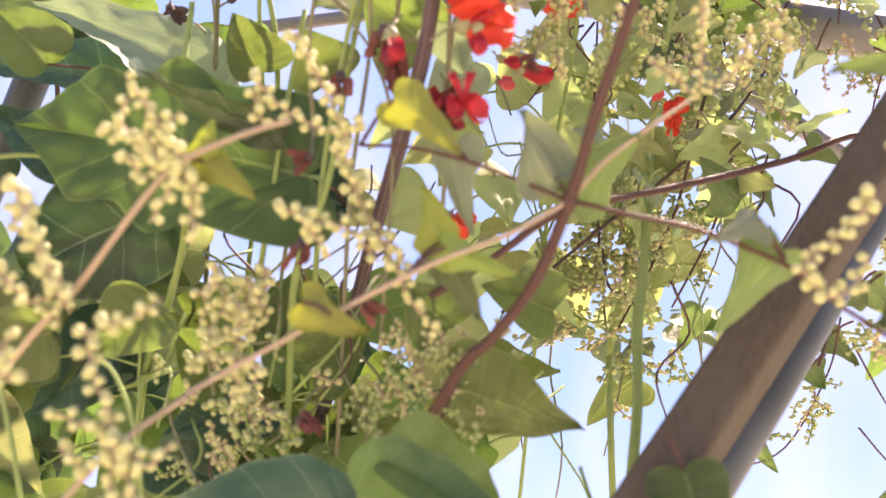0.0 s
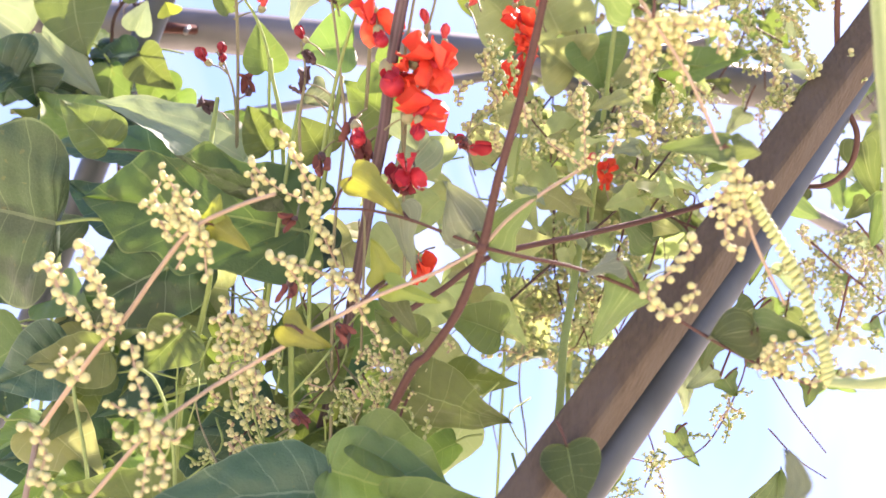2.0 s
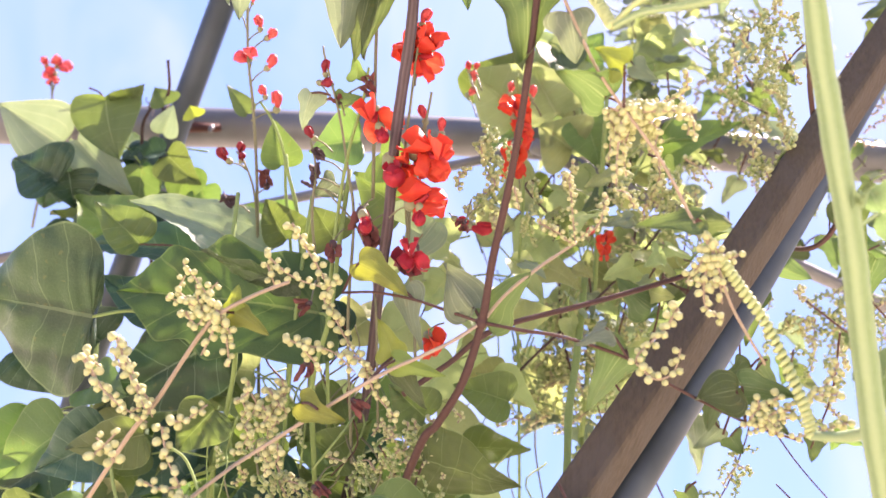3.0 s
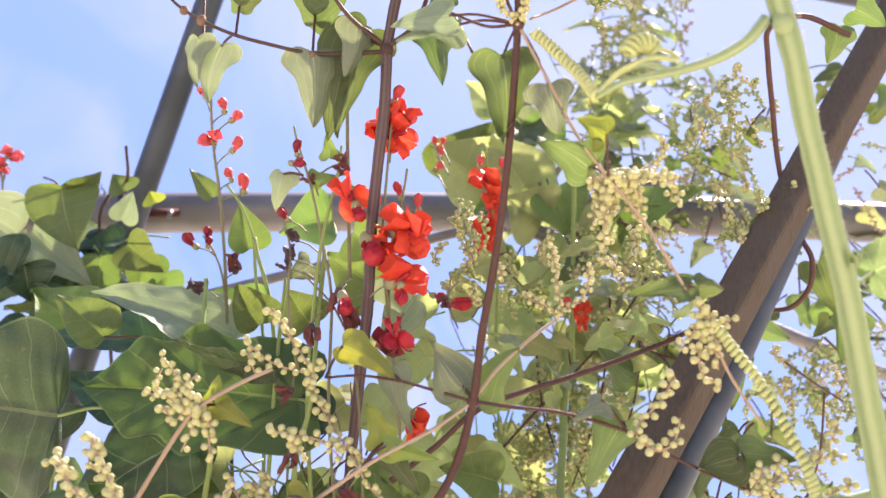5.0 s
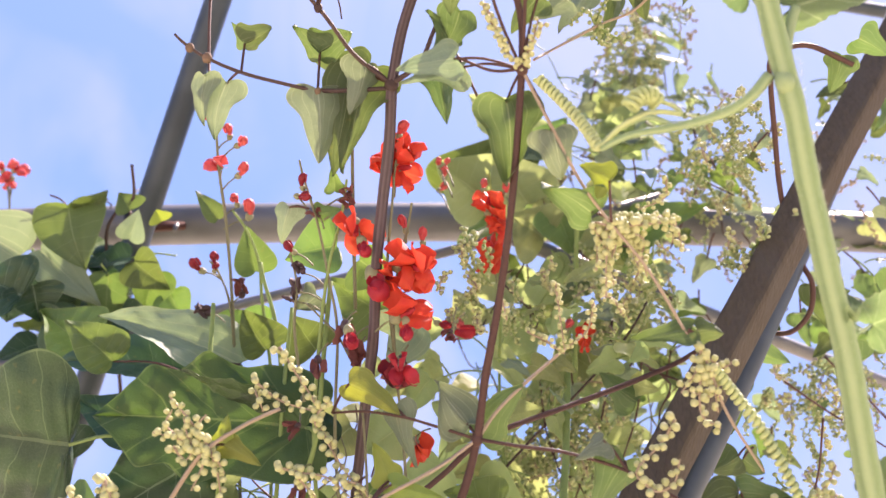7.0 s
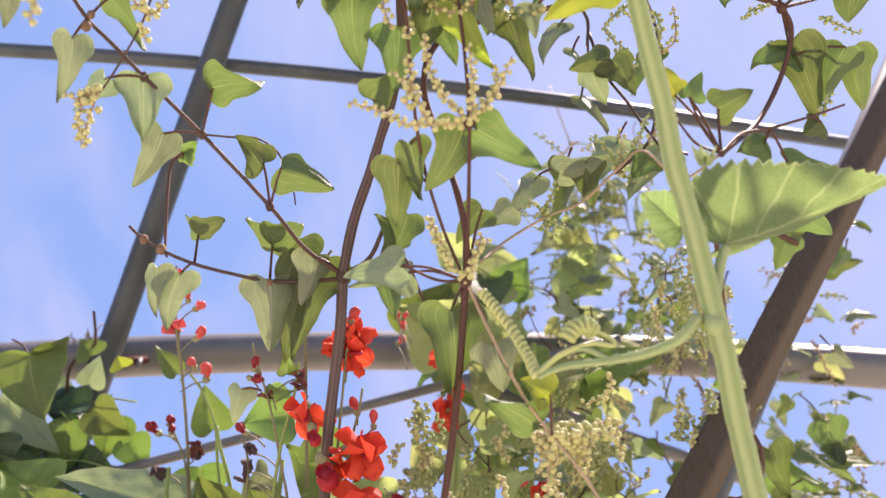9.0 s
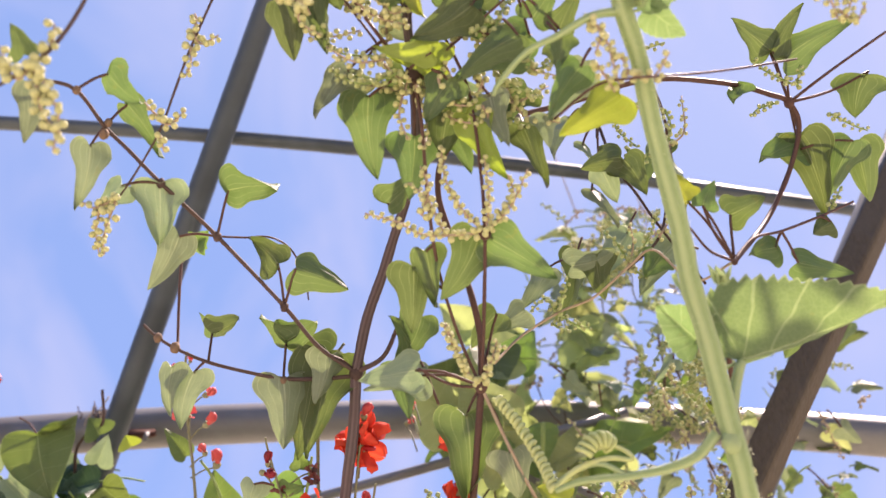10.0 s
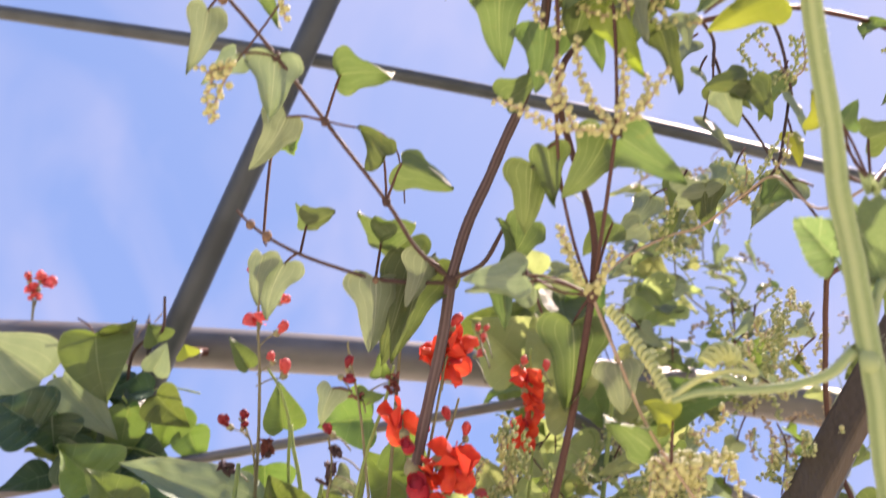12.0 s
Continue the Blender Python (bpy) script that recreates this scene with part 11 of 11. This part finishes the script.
# ---- stems down to the soil ----
stem(vine_a, [(-0.0463, 0.5882, 1.6439), (-0.0413, 0.6059, 1.3152), (-0.0344, 0.6219, 0.9864), (-0.0367, 0.6291, 0.6576), (-0.0651, 0.6188, 0.3288), (-0.0285, 0.6342, -0.0200)], 0.00241, 0.00361, STEM_RED)
stem(vine_b, [(-0.0839, 0.6810, 1.6612), (-0.0679, 0.6735, 1.3290), (-0.0852, 0.6868, 0.9967), (-0.0822, 0.7079, 0.6645), (-0.1034, 0.7017, 0.3322), (-0.0928, 0.7376, -0.0200)], 0.00337, 0.00506, STEM_DARK)
stem(vine_d, [(-0.2116, 0.5519, 1.6696), (-0.2009, 0.5463, 1.3357), (-0.1997, 0.5535, 1.0018), (-0.2069, 0.5610, 0.6679), (-0.2315, 0.5988, 0.3339), (-0.2232, 0.5805, -0.0200)], 0.00155, 0.00232, STEM_PALE)
stem(dark_vine, [(-0.1674, 0.6875, 1.6277), (-0.1481, 0.7104, 1.3021), (-0.1758, 0.7219, 0.9766), (-0.1658, 0.7186, 0.6511), (-0.1792, 0.7371, 0.3255), (-0.1598, 0.7461, -0.0200)], 0.00184, 0.00277, STEM_GREEN)
stem(dark_vine, [(-0.0871, 0.6653, 1.6268), (-0.0713, 0.6653, 1.3014), (-0.0926, 0.6679, 0.9761), (-0.1012, 0.6719, 0.6507), (-0.0950, 0.7014, 0.3254), (-0.1069, 0.7124, -0.0200)], 0.00178, 0.00268, STEM_GREEN)
stem(bean_a, [(-0.1390, 0.7226, 1.6468), (-0.1454, 0.7230, 1.3174), (-0.1262, 0.7379, 0.9881), (-0.1463, 0.7459, 0.6587), (-0.1308, 0.7369, 0.3294), (-0.1200, 0.7435, -0.0200)], 0.00157, 0.00236, STEM_PURPLE)
stem(bean_b, [(-0.0600, 0.6269, 1.6563), (-0.0500, 0.6487, 1.3251), (-0.0793, 0.6544, 0.9938), (-0.0654, 0.6541, 0.6625), (-0.0797, 0.6408, 0.3313), (-0.0728, 0.6851, -0.0200)], 0.00138, 0.00207, STEM_PURPLE)
stem(bean_c, [(0.0483, 0.7664, 1.6496), (0.0362, 0.7846, 1.3197), (0.0655, 0.8001, 0.9898), (0.0421, 0.7846, 0.6598), (0.0493, 0.8094, 0.3299), (0.0326, 0.8164, -0.0200)], 0.00167, 0.00250, STEM_GREEN)
stem(bean_d, [(-0.2779, 0.8982, 1.6147), (-0.2660, 0.9206, 1.2917), (-0.2964, 0.9321, 0.9688), (-0.2942, 0.9159, 0.6459), (-0.2734, 0.9470, 0.3229), (-0.2843, 0.9552, -0.0200)], 0.00190, 0.00285, STEM_DARK)
stem(gourd, [(0.2505, 0.5555, 1.5137), (0.2523, 0.5560, 1.2110), (0.2432, 0.5586, 0.9082), (0.2336, 0.5655, 0.6055), (0.2581, 0.6074, 0.3027), (0.2370, 0.5775, -0.0200)], 0.00616, 0.00923, STEM_GOURD)
stem(vine_e, [(0.0899, 0.7078, 1.7599), (0.1094, 0.7171, 1.4079), (0.0862, 0.7133, 1.0559), (0.0937, 0.7448, 0.7040), (0.0882, 0.7367, 0.3520), (0.0722, 0.7644, -0.0200)], 0.00208, 0.00312, STEM_GREEN)

# ---- dry sprays behind ----
sprays(vine_e, (0.1811, 0.6735, 2.2077), (0.042, 0.04, 0.042), 9, 0.00199, 61, (BUD_DRY, BUD_GREEN), length=0.0288)
sprays(vine_e, (0.2280, 0.7064, 2.1884), (0.027, 0.04, 0.059), 4, 0.00203, 62, (BUD_DRY, BUD_GREEN), length=0.0294)
sprays(vine_e, (0.2153, 0.7086, 2.0566), (0.030, 0.04, 0.055), 5, 0.00190, 63, (BUD_DRY, BUD_GREEN), length=0.0275)
sprays(vine_e, (0.1379, 0.6922, 2.0874), (0.040, 0.04, 0.040), 4, 0.00190, 64, (BUD_DRY, BUD_GREEN), length=0.0275)
sprays(vine_e, (0.2598, 0.7017, 1.9844), (0.043, 0.04, 0.043), 14, 0.00181, 65, (BUD_DRY, BUD_GREEN), length=0.0262)
sprays(vine_e, (0.3395, 0.6917, 2.0457), (0.034, 0.04, 0.054), 12, 0.00185, 66, (BUD_DRY, BUD_GREEN), length=0.0268)
sprays(vine_e, (0.3597, 0.7419, 1.9088), (0.029, 0.04, 0.062), 14, 0.00181, 67, (BUD_DRY, BUD_GREEN), length=0.0262)
thicket(vine_e, (0.1852, 0.7215, 2.1601), (0.070, 0.05, 0.091), 18, (0.0193, 0.0353), (LEAF_LIT, LEAF_PALE, LEAF_LIT,), "yam", 68, 0.6)
thicket(vine_e, (0.3577, 0.7696, 1.9419), (0.045, 0.05, 0.085), 12, (0.0170, 0.0290), (LEAF_PALE, LEAF_YAM,), "yam", 69, 0.6)
thicket(vine_e, (0.3407, 0.6391, 2.1020), (0.033, 0.04, 0.043), 8, (0.0171, 0.0285), (LEAF_YAM, LEAF_PALE,), "yam", 70, 0.6)
twigs(vine_e, (0.3492, 0.7192, 1.9940), (0.044, 0.04, 0.117), 5, 0.00078, 0.0829, 71, (STEM_DARK, STEM_GREEN,))
twigs(vine_e, (0.2073, 0.7055, 2.1476), (0.058, 0.04, 0.084), 3, 0.00084, 0.0994, 72, (STEM_PALE, STEM_GREEN,))

# ---- thick top of the yam vines ----
leaf(vine_b, (-0.0447, 0.2410, 2.1257), (-0.0585, 0.2575, 2.0965), 0.0257, (-0.03, -0.76, -0.65), mat=LEAF_PALE, stalk=(-0.0371, 0.2373, 2.1322))
leaf(vine_b, (-0.0492, 0.2620, 2.0947), (-0.0484, 0.2800, 2.0629), 0.0180, (0.39, -0.70, -0.60), stalk=(-0.0347, 0.2547, 2.1016))
leaf(vine_b, (-0.0375, 0.2636, 2.0959), (-0.0343, 0.2728, 2.0797), 0.0170, (-0.14, -0.73, -0.67), stalk=(-0.0347, 0.2547, 2.1016))
leaf(vine_b, (-0.0352, 0.2452, 2.1326), (-0.0395, 0.2573, 2.1111), 0.0220, (0.27, -0.65, -0.71))
leaf(vine_b, (0.0030, 0.2456, 2.1015), (0.0171, 0.2623, 2.0723), 0.0229, (-0.16, -0.67, -0.72), mat=LEAF_YELLOW, stalk=(0.0020, 0.2456, 2.1179))
leaf(vine_b, (0.0383, 0.2584, 2.0771), (0.0096, 0.2659, 2.0639), 0.0260, (0.04, -0.65, -0.76), stalk=(0.0462, 0.2582, 2.0898))
leaf(vine_b, (0.0610, 0.2656, 2.0646), (0.0322, 0.2759, 2.0462), 0.0233, (-0.24, -0.87, -0.42), stalk=(0.0542, 0.2662, 2.0757))
leaf(vine_b, (0.0191, 0.2701, 2.0584), (-0.0070, 0.2689, 2.0604), 0.0170, (-0.03, -0.64, -0.76), mat=LEAF_YELLOW, stalk=(0.0083, 0.2779, 2.0549))
leaf(vine_b, (0.0796, 0.2557, 2.0537), (0.0780, 0.2633, 2.0403), 0.0159, (-0.31, -0.77, -0.56), stalk=(0.0741, 0.2581, 2.0659))
leaf(vine_b, (0.0881, 0.2591, 2.0398), (0.0737, 0.2706, 2.0195), 0.0214, (-0.02, -0.77, -0.64), stalk=(0.0931, 0.2565, 2.0485))
leaf(vine_b, (-0.0105, 0.2492, 2.1215), (-0.0242, 0.2559, 2.1097), 0.0219, (-0.19, -0.86, -0.48))
leaf(vine_b, (0.0270, 0.2790, 2.0490), (0.0162, 0.2895, 2.0304), 0.0241, (-0.18, -0.85, -0.49), mat=LEAF_YAM, stalk=(0.0191, 0.2804, 2.0566))
leaf(vine_b, (0.0472, 0.2847, 2.0430), (0.0564, 0.2967, 2.0219), 0.0215, (0.09, -0.86, -0.49), mat=LEAF_PALE, stalk=(0.0407, 0.2832, 2.0518))
beads(vine_b, [(-0.0234, 0.2392, 2.1229), (-0.0203, 0.2485, 2.1065), (-0.0236, 0.2554, 2.0944)], 0.00196, 0.00215, seed=463, mat=BUD_DRY, single=True)
beads(vine_b, [(-0.0175, 0.2419, 2.1182), (-0.0128, 0.2499, 2.1041), (-0.0096, 0.2555, 2.0943)], 0.00196, 0.00215, seed=464, mat=BUD_DRY, single=True)
beads(vine_b, [(-0.0267, 0.2432, 2.1159), (-0.0284, 0.2498, 2.1042), (-0.0236, 0.2525, 2.0995)], 0.00196, 0.00215, seed=465, mat=BUD_DRY, single=True)
beads(vine_b, [(-0.0365, 0.2524, 2.0996), (-0.0452, 0.2579, 2.0898), (-0.0394, 0.2646, 2.0781)], 0.00183, 0.00201, seed=466, single=True)
beads(vine_b, [(-0.0237, 0.2578, 2.0902), (-0.0098, 0.2648, 2.0779), (0.0090, 0.2675, 2.0731)], 0.00183, 0.00201, seed=467, single=True)
beads(vine_b, [(-0.0398, 0.2603, 2.0856), (-0.0453, 0.2656, 2.0762), (-0.0346, 0.2696, 2.0692)], 0.00183, 0.00201, seed=468, single=True)
beads(vine_b, [(-0.0343, 0.2484, 2.1066), (-0.0450, 0.2457, 2.1113), (-0.0531, 0.2483, 2.1067)], 0.00183, 0.00201, seed=469, single=True)
beads(vine_b, [(-0.0076, 0.2605, 2.0854), (0.0004, 0.2645, 2.0783), (0.0085, 0.2633, 2.0806)], 0.00183, 0.00201, seed=470, single=True)
stem(vine_b, [(-0.0448, 0.2325, 2.1347), (-0.0347, 0.2405, 2.1206), (-0.0347, 0.2547, 2.1016), (-0.0242, 0.2651, 2.0893), (-0.0081, 0.2776, 2.0715)], 0.00081, 0.00066, STEM_DARK)
bud_tuft(gourd, (0.0819, 0.2088, 2.0717), 0.010)
thicket(bean_c, (0.1263, 0.7642, 2.0202), (0.085, 0.05, 0.070), 17, (0.0250, 0.0475), (LEAF_LIT, LEAF_BEAN, LEAF_LIT,), "bean", 81, 0.6)
thicket(vine_e, (0.0758, 0.6960, 2.0622), (0.057, 0.04, 0.057), 12, (0.0209, 0.0362), (LEAF_LIT, LEAF_PALE,), "yam", 82, 0.6)
thicket(vine_e, (0.1950, 0.6900, 2.0700), (0.070, 0.05, 0.110), 26, (0.0130, 0.0270), (LEAF_LIT, LEAF_PALE, LEAF_YAM,), "yam", 83, 0.6)
thicket(vine_e, (0.3300, 0.7000, 2.0100), (0.060, 0.05, 0.100), 14, (0.0130, 0.0250), (LEAF_LIT, LEAF_PALE, LEAF_YAM,), "yam", 84, 0.6)

# hanging leaves of the yam, high against the sky
leaf(vine_b, (0.1022, 0.3850, 2.1031), (0.0918, 0.3850, 2.0738), 0.0198, (-0.55, -0.80, -0.20), mat=LEAF_PALE, fold=26, curl=26, stalk=(0.1093, 0.3850, 2.1117))
leaf(vine_b, (0.1210, 0.4000, 2.0867), (0.1423, 0.4000, 2.0695), 0.0194, (0.05, -0.85, -0.50), mat=LEAF_YAM, fold=26, curl=26, stalk=(0.1219, 0.4000, 2.1005))
leaf(vine_b, (0.1102, 0.3900, 2.0877), (0.1165, 0.3900, 2.0635), 0.0132, (0.50, -0.80, -0.20), mat=LEAF_PALE, fold=26, curl=26, stalk=(0.1150, 0.3900, 2.0992))
leaf(vine_b, (0.1617, 0.3950, 2.0943), (0.1444, 0.3950, 2.0594), 0.0190, (-0.35, -0.85, -0.35), mat=LEAF_YAM, fold=26, curl=26, stalk=(0.1656, 0.3950, 2.1050))
leaf(vine_b, (0.1632, 0.3900, 2.0753), (0.1672, 0.3900, 2.0476), 0.0153, (0.55, -0.75, -0.20), mat=LEAF_PALE, fold=26, curl=26, stalk=(0.1625, 0.3900, 2.0869))
leaf(vine_b, (0.1155, 0.4050, 2.0641), (0.1288, 0.4050, 2.0381), 0.0157, (0.45, -0.85, -0.15), mat=LEAF_PALE, fold=26, curl=26, stalk=(0.1227, 0.4050, 2.0909))
leaf(vine_b, (0.1646, 0.4000, 2.0554), (0.1667, 0.4000, 2.0328), 0.0137, (0.10, -0.90, -0.40), mat=LEAF_YELLOW, fold=26, curl=26, stalk=(0.1631, 0.4000, 2.0658))
leaf(vine_b, (0.1626, 0.4050, 2.0265), (0.1363, 0.4050, 1.9907), 0.0278, (-0.30, -0.88, -0.35), mat=LEAF_PALE, fold=26, curl=26, stalk=(0.1751, 0.4050, 2.0231))
leaf(vine_b, (0.1398, 0.4300, 2.0480), (0.1158, 0.4300, 2.0109), 0.0284, (-0.25, -0.90, -0.30), mat=LEAF_PALE, fold=26, curl=26, stalk=(0.1474, 0.4300, 2.0644))
leaf(vine_b, (0.0878, 0.4300, 2.0231), (0.0705, 0.4300, 1.9947), 0.0217, (-0.40, -0.85, -0.20), mat=LEAF_PALE, fold=26, curl=26, stalk=(0.0981, 0.4300, 2.0300))
leaf(vine_b, (0.1081, 0.4350, 2.0361), (0.0950, 0.4350, 1.9922), 0.0208, (0.45, -0.85, -0.25), mat=LEAF_YAM, fold=26, curl=26, stalk=(0.1126, 0.4350, 2.0488))
stem(vine_b, [(0.1558, 0.3960, 2.1492), (0.1629, 0.3960, 2.1224), (0.1647, 0.3960, 2.0878), (0.1596, 0.3960, 2.0584), (0.1505, 0.3960, 2.0263), (0.1291, 0.3960, 2.0049)], 0.0011, 0.0008, STEM_DARK)
stem(vine_b, [(0.1240, 0.4040, 2.1143), (0.1313, 0.4040, 2.0824), (0.1428, 0.4040, 2.0607), (0.1532, 0.4040, 2.0389), (0.1756, 0.4040, 1.9994)], 0.0010, 0.0008, STEM_DARK)
stem(vine_b, [(0.1148, 0.3980, 2.1376), (0.1227, 0.3980, 2.1201), (0.1212, 0.3980, 2.0988)], 0.0013, 0.0010, STEM_DARK)
beads(vine_b, [(0.1650, 0.3940, 2.0904), (0.1566, 0.3940, 2.1068), (0.1458, 0.3940, 2.1225)], 0.0016, 0.0026, seed=401, mat=BUD_CREAM)
beads(vine_b, [(0.1649, 0.3940, 2.0896), (0.1749, 0.3940, 2.1008), (0.1766, 0.3940, 2.1274)], 0.0016, 0.0026, seed=402, mat=BUD_CREAM)
beads(vine_b, [(0.1497, 0.3940, 2.0249), (0.1573, 0.3940, 2.0371), (0.1600, 0.3940, 2.0506)], 0.0015, 0.0024, seed=403, mat=BUD_CREAM)
beads(vine_b, [(0.1313, 0.4000, 2.0084), (0.1427, 0.4000, 2.0169), (0.1498, 0.4000, 2.0056)], 0.0017, 0.0027, seed=404, mat=BUD_CREAM)
beads(vine_b, [(0.1306, 0.4000, 2.0076), (0.1357, 0.4000, 2.0238), (0.1351, 0.4000, 2.0391)], 0.0016, 0.0026, seed=405, mat=BUD_CREAM)

# leaves at the foot of the beam
leaf(vine_e, (0.0649, 0.4840, 1.6765), (0.0704, 0.4780, 1.6500), 0.0300, (-0.15, -0.90, -0.35), "heart", mat=LEAF_DEEP, fold=20, curl=24, stalk=(0.0596, 0.4860, 1.6888))
leaf(vine_e, (0.1328, 0.4000, 1.6484), (0.1429, 0.4200, 1.6739), 0.0380, (0.10, -0.60, -0.75), "heart", mat=LEAF_PALE, fold=-18, curl=34, stalk=(0.1363, 0.4000, 1.6376))

# a dry curled tendril with a dark tip beside the growing end of the gourd
stem(gourd, [(0.0994, 0.2250, 2.0928), (0.1044, 0.2250, 2.1004), (0.1180, 0.2250, 2.1075), (0.1296, 0.2250, 2.1074), (0.1378, 0.2250, 2.0989), (0.1432, 0.2250, 2.0898)], 0.0003, 0.0002, STEM_DARK, name="tendril")
knot(gourd, (0.1432, 0.2250, 2.0898), 0.0008, STEM_DARK, name="tendril_tip")

# a dry tangle where the hoop crosses the level pipe
twigs(bean_d, (-0.2697, 0.6900, 2.0123), (0.012, 0.008, 0.022), 7, 0.0008, 0.0150, 91, (STEM_DARK, STEM_PALE))
sprays(bean_d, (-0.2641, 0.6800, 1.9604), (0.014, 0.008, 0.014), 5, 0.0016, 92, (BUD_DRY, BUD_DRY), length=0.0120)
